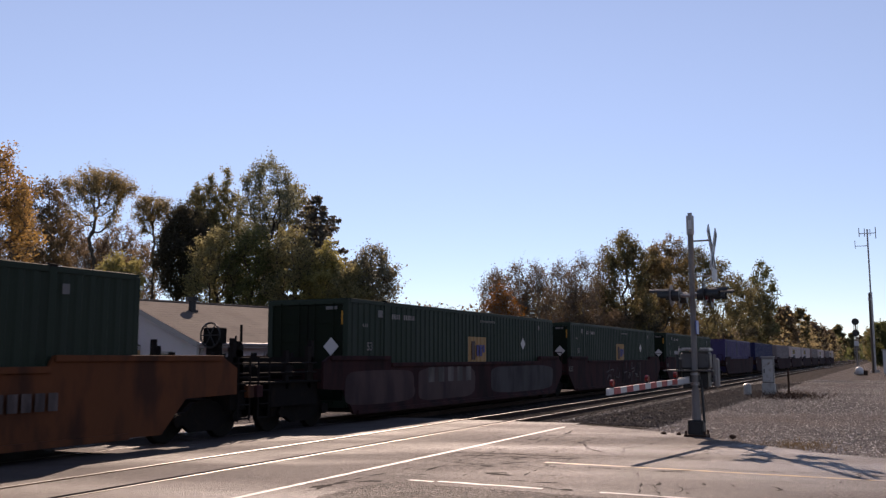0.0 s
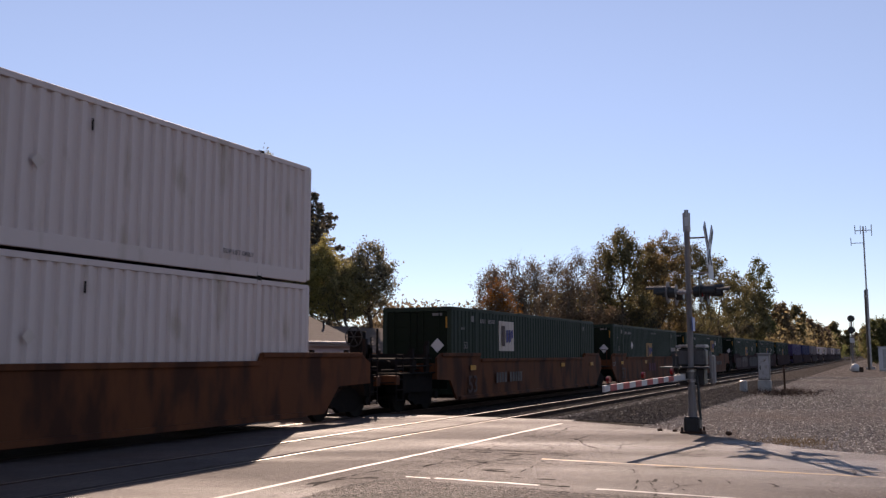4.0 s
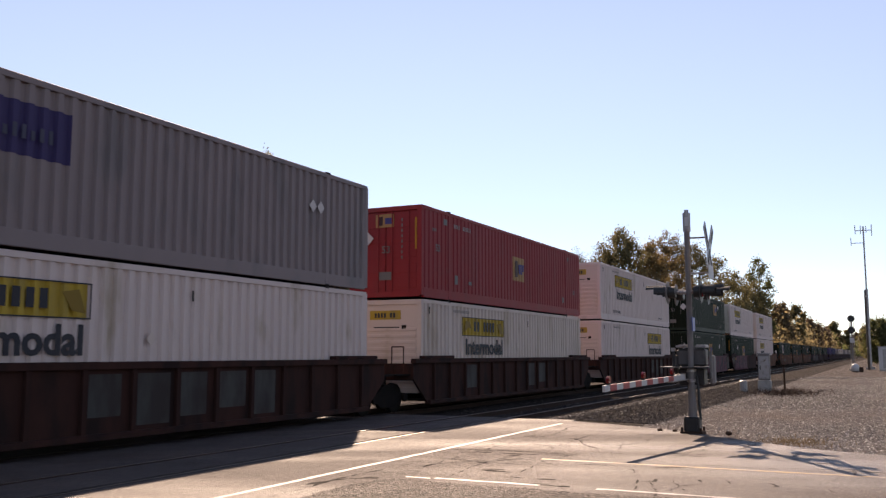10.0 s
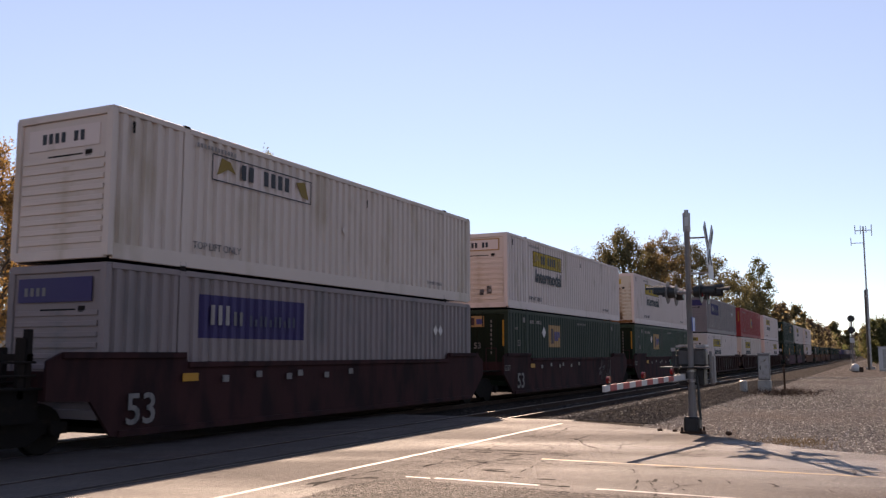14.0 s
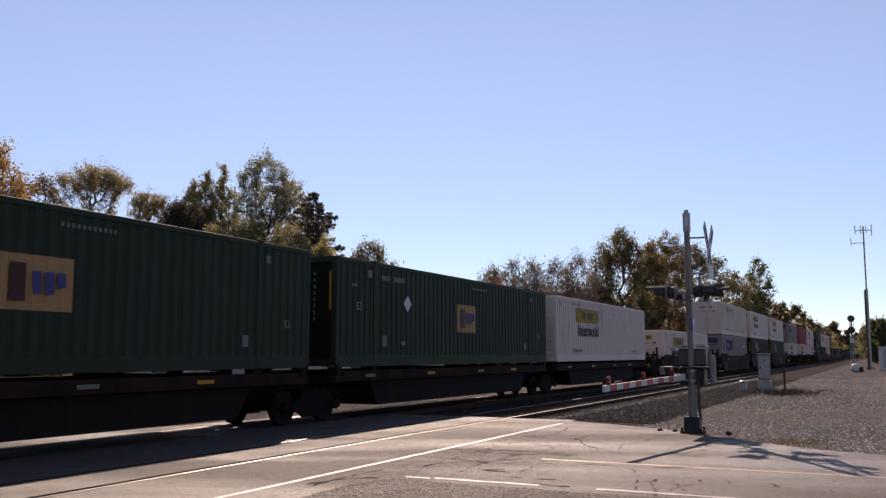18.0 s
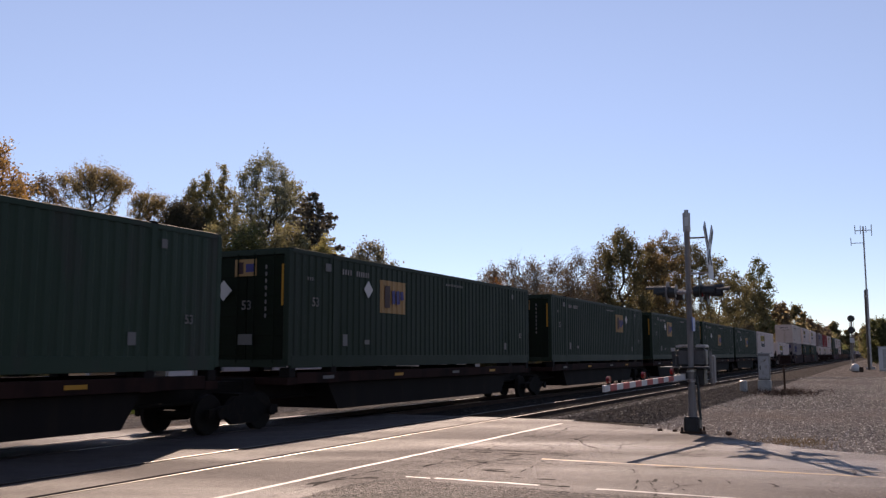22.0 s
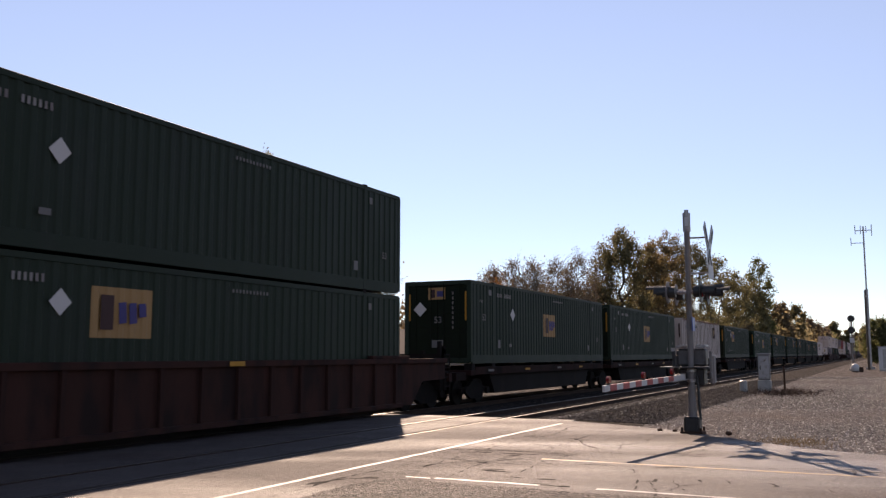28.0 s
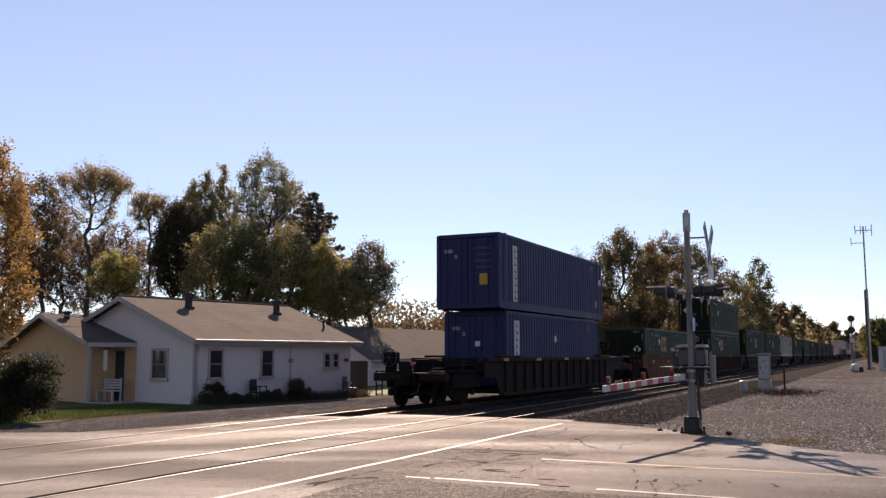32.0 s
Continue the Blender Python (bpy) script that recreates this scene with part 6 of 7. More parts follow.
        if base == LO:
            part("diamond_placard", boxes((-0.008, 0.0, -0.17, 0.17, -0.17, 0.17)), P["ink_white"], ob, at=pose(xe - 0.075, -0.8, 1.62, 45, 0, 0))
            end_badge(ob, xb, -0.95, H - 0.3, 0.36, 0.09, MARK)
            end_badge(ob, xb, -1.13, H - 0.7, 0.05, 0.36, P["reflector"])
        else:
            old = look_ == "badged_mixed" or (look_ == "badged_front" and base == HI)
            by = 0.62 if old else 0.0
            if look_ != "badged_plain":
                end_badge(ob, xb, by - 0.3, H - 0.66, 0.66, 0.42, P["sign_tan"])
                end_badge(ob, xb - 0.006, by + 0.1, H - 0.6, 0.17, 0.29, MAROON)
                end_badge(ob, xb - 0.006, by - 0.22, H - 0.56, 0.24, 0.2, P["ink_blue"])
            part("diamond_placard", boxes((-0.008, 0.0, -0.18, 0.18, -0.18, 0.18)), P["ink_white"], ob, at=pose(xe - 0.075, -0.8 if old else 0.66, 1.75 if old else 1.9, 45, 0, 0))
            part("number", lettering("53", 0.32, NUMBER, 0.004), None, ob, at=pose(xe - 0.03, 0.14, 1.42, 0, 0, -90))
            end_badge(ob, xb, -0.24, 0.56, 0.46, 0.26, MARK)
            for i in range(8):
                end_badge(ob, xb, -0.62, H - 0.5 - 0.17 * i, 0.05, 0.1, NUMBER)
            end_badge(ob, xb, -1.12, 1.5, 0.06, 1.0, P["reflector"])
            end_badge(ob, xb, 1.07, 1.5, 0.06, 0.95, P["reflector"])
        bars_row(ob, -h + 0.75, H - 0.75, 3, 0.05, 0.09, ys, MARK, 1.0)
    elif look_ == "purple_sign":
        sx = extra if extra is not None else -5.6
        part("sign_panel", corrugation(sx, sx + 3.7, H - 1.36, H - 0.45, ys + 0.006), P["sign_purple"], ob, "purple sign panel with pale and orange bars")
        pieces("sign_bar", [(sx + 0.3 + 0.24 * i, sx + 0.42 + 0.24 * i, ys - 0.008, ys - 0.003, H - 1.08, H - 0.66) for i in range(3)], P["graffiti_grey"], ob)
        pieces("sign_bar", [(sx + 1.05 + 0.2 * i, sx + 1.14 + 0.2 * i, ys - 0.008, ys - 0.003, H - 1.08, H - 0.78) for i in range(2)], MARK, ob)
        pieces("sign_bar", [(sx + 1.6 + 0.18 * i, sx + 1.68 + 0.18 * i, ys - 0.008, ys - 0.003, H - 1.08, H - 0.84 - 0.08 * (i % 3 == 1)) for i in range(10)], STENCIL, ob)
        part("sign_panel", boxes((xe - 0.05, xe - 0.032, -0.95, 1.0, H - 0.72, H - 0.26)), P["sign_purple"], ob)
        pieces("sign_bar", [(xe - 0.056, xe - 0.05, 0.25 + 0.16 * i, 0.34 + 0.16 * i, H - 0.6, H - 0.44) for i in range(4)], MARK, ob)
        diamond(ob, h - 2.7, 1.95, 0.16, ys, P["ink_white"])
        diamond(ob, h - 2.35, 1.95, 0.16, ys, P["ink_white"])
        bars_row(ob, -h + 2.3, 0.5, 9, 0.13, 0.2, ys, P["graffiti_grey"])
    elif look_ == "name_strip":
        short = 0.0 if L > 13 else 0.62
        part("name_strip", corrugation(-h + 1.42 - short, -h + 1.98 - short, 0.32, 2.5, ys + 0.006, -1, 0.027), NAME_WHITE, ob, "white upright strip with dark bars")
        for i in range(8):
            part("strip_bar", boxes((-h + 1.6 - short, -h + 1.78 - short, ys - 0.012, ys - 0.004, 0.40 + i * 0.262, 0.45 + i * 0.262)), STENCIL, ob)
            part("strip_bar", boxes((-h + 1.6 - short, -h + 1.64 - short, ys - 0.012, ys - 0.004, 0.452 + i * 0.262, 0.56 + i * 0.262)), STENCIL, ob)
        if L > 13:
            part("number", lettering("45", 0.42, P["ink_white"], 0.008), None, ob, at=pose(h - 0.62, ys - 0.012, 1.7))
        bars_row(ob, h - 2.0, H - 0.55, 4, 0.09, 0.3, ys, STENCIL)
        part("mark", boxes((h - 1.2, h - 1.0, ys - 0.012, ys - 0.004, 0.55, 0.9)), P["reflector"], ob)
        end_badge(ob, xe - 0.02, 0.62, H - 0.72, 0.34, 0.14, P["graffiti_grey"])
        end_badge(ob, xe - 0.02, 0.42, H - 0.95, 0.12, 0.16, P["graffiti_grey"])
        if base > 2:
            end_badge(ob, xe - 0.02, -0.86, 0.9, 0.36, 0.42, P["sign_yellow"])
            for i in range(4):
                end_badge(ob, xe - 0.02, -0.95, H - 0.62 - 0.24 * i, 0.7 - 0.1 * (i % 2), 0.08, STENCIL)
        else:
            end_badge(ob, xe - 0.02, -0.2, 1.5, 0.2, 0.2, P["ink_white"])
        if base < 2:
            lathe_b = bmesh.new()
            lathe(lathe_b, [(0.16, 0), (0.16, 0.012)], "y", (-0.5, ys - 0.012, 1.85), 6)
            part("placard", lathe_b, P["ink_white"], ob)
    elif look_ == "trailer":
        part("number", lettering("53", 0.3, P["ink"]), None, ob, at=pose(-h + 0.28, ys - 0.03, 0.6))
        for i, (x, n_) in enumerate(((3.75, 2), (4.3, 1), (4.65, 3), (5.25, 2))):
            bars_row(ob, -h + x, H - 0.62, n_, 0.1, 0.22, ys - 0.02, P["ink"])
        part("badge", boxes((h - 3.75, h - 2.7, ys - 0.03, ys - 0.022, 1.62, 2.5)), P["brown_car"], ob, "faded brown square badge")
        pieces("badge_bar", ((h - 3.6, h - 3.42, ys - 0.034, ys - 0.03, 1.78, 2.34), (h - 3.3, h - 3.15, ys - 0.034, ys - 0.03, 1.86, 2.3), (h - 3.05, h - 2.85, ys - 0.034, ys - 0.03, 2.02, 2.3)), P["sign_tan"], ob)
        pieces("emblem", ((-h + 1.2, -h + 1.72, ys - 0.03, ys - 0.022, H - 0.66, H - 0.5), (-h + 1.3, -h + 1.62, ys - 0.03, ys - 0.022, H - 0.76, H - 0.71), (-h + 1.36, -h + 1.56, ys - 0.03, ys - 0.022, H - 0.4, H - 0.36)), SLATE, ob)
        pieces("notice", ((h - 6.1, h - 5.8, ys - 0.03, ys - 0.022, H - 0.62, H - 0.5), (h - 1.5, h - 1.2, ys - 0.03, ys - 0.022, H - 0.7, H - 0.56)), SLATE, ob)
        pieces("door_outline", ((h - 2.0, h - 1.98, ys - 0.03, ys - 0.022, 0.25, 2.3), (h - 2.5, h - 2.48, ys - 0.03, ys - 0.022, 0.25, 0.75), (h - 2.48, h - 2.0, ys - 0.03, ys - 0.022, 0.75, 0.77)), SEAM, ob)
        part("rusty_top_rail", boxes((-h + 0.14, h - 0.14, ys - 0.012, ys - 0.002, H - 0.1, H - 0.03)), STAIN, ob, "rusty top rail")
        end_badge(ob, xe - 0.03, -0.1, 1.85, 0.62, 0.5, P["brown_car"])
        end_badge(ob, xe - 0.03, 0.05, 1.05, 0.25, 0.14, STAIN_PALE)
        end_badge(ob, xe - 0.03, -1.12, 1.5, 0.1, 1.0, P["brown_car"])
        end_badge(ob, xe - 0.03, -1.12, 0.25, 0.16, 0.4, STAIN)
    if base > 3:
        for x in (posts[0], posts[1]):
            for sgn in (-1, 1):
                part("stacking_lock", cached("stacking_lock", lambda: boxes((-0.09, 0.09, -0.08, 0.08, -0.062, 0.0)), P["dark_steel"]), None, ob, at=pose(x, sgn * (y - 0.09), 0))
    MOVING.append((ob, s_rear + h))
    return ob


def truck(parent, x):
    """A two-axle truck: side frames, bolster and four wheels."""
    def frames():
        bm = bmesh.new()
        for sgn in (-1, 1):
            y0, y1 = sorted((sgn * 0.93, sgn * 1.06))
            prism(bm, [(-1.2, 0.36), (-1.2, 0.56), (-0.6, 0.62), (-0.35, 0.8), (0.35, 0.8), (0.6, 0.62), (1.2, 0.56), (1.2, 0.36), (0.7, 0.38), (0.4, 0.2), (-0.4, 0.2), (-0.7, 0.38)], y0, y1)
            for xx in (-0.89, 0.89):
                lathe(bm, [(0.13, 0), (0.13, 0.08), (0.08, 0.1)], "y", (xx, sgn * 1.06 - (0.1 if sgn < 0 else 0), 0.46), 10)
        box(bm, -0.22, 0.22, -1.05, 1.05, 0.5, 0.86)
        return bm
    fr = part("truck", cached("truck", frames, M["truck"]), None, parent, "grimy cast steel truck", at=pose(x, 0, 0))
    for xx in (-0.89, 0.89):
        part("wheelset", cached("wheelset", wheelset, M["wheel"]), None, fr, at=pose(xx, 0, 0.43))
    return fr


def wheelset():
    bm = bmesh.new()
    for sgn in (-1, 1):
        c = -0.79 if sgn < 0 else 0.65
        rows = [(0.40, 0), (0.43, 0.01), (0.43, 0.11), (0.455, 0.12), (0.455, 0.14)] if sgn < 0 else [(0.455, 0), (0.455, 0.02), (0.43, 0.03), (0.43, 0.13), (0.40, 0.14)]
        lathe(bm, rows, "y", (0, c, 0), 24)
    tube(bm, (0, -0.95, 0), (0, 0.95, 0), 0.085, seg=8)
    return bm


def end_platform(car, x0, sgn, colour, length, brake=False, wheel_z=2.25, low=False):
    """The end of a car past its well: draught sill, deck, posts, coupler and, on one end, the brake wheel."""
    c = P[colour]
    X = lambda d: x0 + sgn * d
    def bx(d0, d1, y0, y1, z0, z1):
        return (min(X(d0), X(d1)), max(X(d0), X(d1)), y0, y1, z0, z1)
    n = length
    part("draught_sill", boxes(bx(0, n, -0.35, 0.35, 0.72, 1.12)), P["dark_steel"], car, bevel=0.01)
    part("end_beam", boxes(bx(n - 0.22, n, -1.35, 1.35, 0.85, 1.12)), c, car, bevel=0.01)
    for y0, y1 in ((-1.35, -0.55), (0.55, 1.35)):
        part("deck", boxes(bx(0.0, n - 0.22, y0, y1, 1.14, 1.18)), M["truck"], car)
        part("deck_plate", boxes(bx(0.0, n * 0.75, y0 + 0.1, y1 - 0.1, 0.6, 1.139)), M["truck"], car)
    part("coupler", boxes(bx(n, n + 0.55, -0.12, 0.12, 0.76, 1.0), bx(n + 0.4, n + 0.72, -0.22, 0.16, 0.72, 1.04)), M["truck"], car, bevel=0.02)
    part("air_hose", tubes([((X(n), -0.4, 0.8), (X(n + 0.25), -0.42, 0.5), 0.025), ((X(n + 0.25), -0.42, 0.5), (X(n + 0.6), -0.35, 0.45), 0.025)], 6), M["black"], car)
    for yy in (-1.3, 1.3):
        rail_top = 1.2 if low else 1.75
        part("ladder", tubes([((X(n - 0.1), yy, 0.35), (X(n - 0.1), yy, rail_top), 0.025), ((X(n - 0.5), yy, 0.35), (X(n - 0.5), yy, rail_top), 0.025)] + [((X(n - 0.1), yy, z), (X(n - 0.5), yy, z), 0.018) for z in (0.4, 0.7, 1.0, 1.3, 1.72) if z < rail_top], 6), P["dark_steel"], car)
    for d, yy, z in ((0.35, -1.2, 2.0), (n * 0.5, -1.2, 1.9), (0.35, 1.2, 2.0)) if not low else ((0.35, -1.2, 1.62), (n * 0.5, -1.2, 1.62)):
        part("grab_post", boxes(bx(d - 0.06, d + 0.06, yy - 0.05, yy + 0.05, 1.0, z)), P["dark_steel"], car)
    for z in (1.38, 1.6):
        part("handrail", tubes([((X(0.1), -1.28, z), (X(n - 0.1), -1.28, z), 0.022)], 6), P["dark_steel"], car)
    part("brake_valve", boxes(bx(n * 0.3, n * 0.6, -0.5, 0.5, 1.13, 1.55)), M["truck"], car, bevel=0.05)
    part("air_reservoir", tubes([((X(n * 0.45), -1.15, 1.42), (X(n * 0.45), 0.2, 1.42), 0.2)], 14), M["truck"], car, "grimy air reservoir")
    part("reservoir_valve", boxes(bx(n * 0.45 - 0.12, n * 0.45 + 0.12, -1.22, -1.15, 1.3, 1.55)), P["dark_steel"], car)
    for yy in (-1.15, -0.55, 0.6, 1.15):
        part("end_post", boxes(bx(0.12, 0.22, yy - 0.06, yy + 0.06, 0.95, (2.15 if abs(yy) > 1 else 1.85) if not low else 1.6)), P["dark_steel"], car)
    part("end_crossbar", boxes(bx(0.1, 0.24, -1.21, 1.21, 1.5 if low else 1.62, 1.6 if low else 1.74)), P["dark_steel"], car)
    part("brake_pipe", tubes([((X(0.0), -0.75, 1.26), (X(n - 0.15), -0.75, 1.26), 0.03)], 6), P["dark_steel"], car)
    part("cut_lever", tubes([((X(n + 0.02), -1.3, 0.92), (X(n + 0.06), -0.3, 0.88), 0.016), ((X(n + 0.06), -0.3, 0.88), (X(n + 0.06), 0.0, 1.04), 0.016)], 6), P["dark_steel"], car)
    if brake:
        d, yw = n - 0.25, 0.9 if low else 0.25
        bm = bmesh.new()
        ring = [(X(d), yw + 0.29 * math.cos(k), wheel_z + 0.29 * math.sin(k)) for k in [2 * math.pi * i / 18 for i in range(19)]]
        for p_, q_ in zip(ring, ring[1:]):
            tube(bm, p_, q_, 0.022, seg=6, caps=False)
        for i in range(0, 18, 3):
            tube(bm, (X(d), yw, wheel_z), ring[i], 0.015, seg=5)
        part("brake_wheel", bm, M["black"], car, "black spoked brake wheel")
        part("brake_housing", boxes(bx(d - 0.3, d - 0.03, yw - 0.25, yw + 0.25, wheel_z - 0.2, wheel_z + 0.18), bx(d - 0.22, d - 0.08, yw - 0.2, yw + 0.2, 1.1, wheel_z - 0.2)), M["truck"], car, bevel=0.02)
        if low:
            return
        part("brake_pole", tubes([((X(d - 0.45), -0.3, 1.1), (X(d - 0.45), -0.3, wheel_z + 0.25), 0.035)], 6), M["truck"], car)
        part("brake_pole", tubes([((X(d - 0.75), 0.1, 1.1), (X(d - 0.75), 0.1, wheel_z), 0.025)], 6), M["truck"], car)


def well_car(s_rear, s_front, style, colour, rear, front, label, number="", reflect=(), stacked=False, truck_off=1.7, tail=2.5, wheel_z=2.25):
    """One unit of a well car round a container slot. rear and front: 'end' (coupler end) or the half gap to the next unit of the same car."""
    c = P[colour]
    mid, h = (s_rear + s_front) / 2, (s_front - s_rear) / 2
    ob = thing("well_car", pose(0, TRACK_Y, 0), label, "well car", "cars of the train")
    er, ef = (1.3 if rear == "end" else 0.75), (2.75 if front == "end" else 0.75)
    a_, b_ = -h - er, h + ef
    k = "%.1f%.2f%.2f" % (h, er, ef)
    foot = [(b_, 0.95), (h + 1.2, 0.92), (h + 0.55, 0.26)] if front == "end" else [(b_, 1.0), (h - 0.2, 0.26)]
    heel = [(-h + 0.15, 0.26), (-h - 0.35, 0.9), (a_, 0.95)] if rear == "end" else [(-h + 0.2, 0.26), (a_, 1.0)]
    for sgn in (-1, 1):
        y0, y1 = sorted((sgn * 1.36, sgn * 1.43))
        if style == "smooth":
            def side():
                bm = bmesh.new()
                prism(bm, [(a_, 1.62), (a_ + 0.3, 1.76), (-h + 2.0, 1.76), (-h + 2.1, 1.56), (h - 2.1, 1.56), (h - 2.0, 1.76), (b_ - 0.5, 1.76), (b_, 1.5)] + foot + heel, y0, y1)
                return bm
            part("well_side", cached("well_side:%s%d" % (k, sgn), side, c), None, ob)
            y2, y3 = sorted((sgn * 1.40, sgn * 1.49))
            for u, v, z in ((-h + 2.1, h - 2.1, 1.47), (a_ + 0.3, -h + 2.0, 1.66), (h - 2.0, b_ - 0.5, 1.66)):
                part("top_chord", cached("top_chord:%.2f%.2f%d" % (u, v, sgn), lambda: boxes((u, v, y2, y3, z, z + 0.115)), c, 0.01), None, ob)
            part("bottom_sill", cached("bottom_sill:%.1f%d" % (h, sgn), lambda: boxes((-h + 0.3, h - 0.3, y2, y3, 0.24, 0.36)), c, 0.01), None, ob)
        else:
            def side():
                bm = bmesh.new()
                prism(bm, [(a_, 1.5), (b_, 1.5)] + foot + heel, y0, y1)
                return bm
            part("well_side", cached("well_side:r%s%d" % (k, sgn), side, c), None, ob)
            y2, y3 = sorted((sgn * 1.33, sgn * 1.53))
            part("top_chord", cached("top_chord:r%s%d" % (k, sgn), lambda: boxes((a_, b_, y2, y3, 1.46, 1.6)), c, 0.012), None, ob)
            for x in (-h - 0.2, h - 1.9):
                part("container_guide", cached("container_guide:%d" % sgn, lambda: boxes((0, 2.1, y2, y3, 1.602, 1.69)), c, 0.012), None, ob, at=pose(x, 0, 0))
            part("bottom_sill", cached("bottom_sill:r%.1f%d" % (h, sgn), lambda: boxes((-h + 0.2, h - 0.2, y2, y3, 0.22, 0.34)), c, 0.012), None, ob)
            n = 14
            for i in range(n):
                part("rib", cached("rib:%d" % sgn, lambda: boxes((-0.05, 0.05, min(sgn * 1.431, sgn * 1.515), max(sgn * 1.431, sgn * 1.515), 0.34, 1.46)), c), None, ob, at=pose(-h + 0.55 + i * (2 * h - 1.1) / (n - 1), 0, 0))
    part("well_floor", cached("well_floor:%.1f" % h, lambda: boxes((-h + 0.2, h - 0.2, -1.36, 1.36, 0.3, 0.4)), M["truck"]), None, ob)
    if stacked:
        for x in (-h + 2.0, h - 2.0):
            part("container_seat", cached("container_seat", lambda: boxes((-0.3, 0.3, -1.28, 1.28, 0.402, 0.53)), M["truck"]), None, ob, at=pose(x, 0, 0))
    for x in (a_, b_ - 0.06):
        part("bulkhead", cached("bulkhead", lambda: boxes((0, 0.06, -1.36, 1.36, 0.95, 1.45)), c), None, ob, at=pose(x, 0, 0))
    for which, sgn, edge in ((rear, -1, a_), (front, 1, b_)):
        if which == "end":
            truck(ob, sgn * (h + (truck_off if sgn < 0 else 2.2)))
            end_platform(ob, edge, sgn, colour, tail if sgn < 0 else 0.7, brake=(sgn < 0), wheel_z=wheel_z, low=(tail != 2.5 and sgn < 0))
        else:
            lim = sgn * (h + which)
            part("articulation", boxes((min(edge, lim), max(edge, lim), -0.5, 0.5, 0.8, 1.1)), M["truck"], ob)
            lim = sgn * (h + which - 0.1)
            part("step_plate", boxes((min(edge, lim), max(edge, lim), -1.3, -0.7, 1.1, 1.14)), M["truck"], ob)
            if sgn < 0:
                truck(ob, -(h + which))
                part("handrail", tubes([((edge - 0.2, -1.2, 1.14), (edge - 0.2, -1.2, 1.95), 0.02), ((edge - 0.2, -0.8, 1.14), (edge - 0.2, -0.8, 1.95), 0.02), ((edge - 0.2, -1.2, 1.95), (edge - 0.2, -0.8, 1.95), 0.02)], 6), c, ob)
    if number:
        part("number", lettering(number, 0.8, NUMBER if colour != "yellow_car" else MAROON, 0.01), None, ob, at=pose(-h + (0.4 if colour == "dark_car" else 0.88), -1.50 if style == "smooth" else -1.53, 0.46))
    if rear != "end" and style == "smooth":
        part("lettering", lettering("125T", 0.3, NUMBER), None, ob, at=pose(a_ + 0.02, -1.438, 1.12))
    for x in reflect:
        part("reflector", boxes((x, x + 0.45, -1.505, -1.495, 1.2, 1.36) if style == "smooth" else (x, x + 0.5, -1.545, -1.535, 1.48, 1.58)), P["reflector"], ob)
    MOVING.append((ob, mid))
    return ob


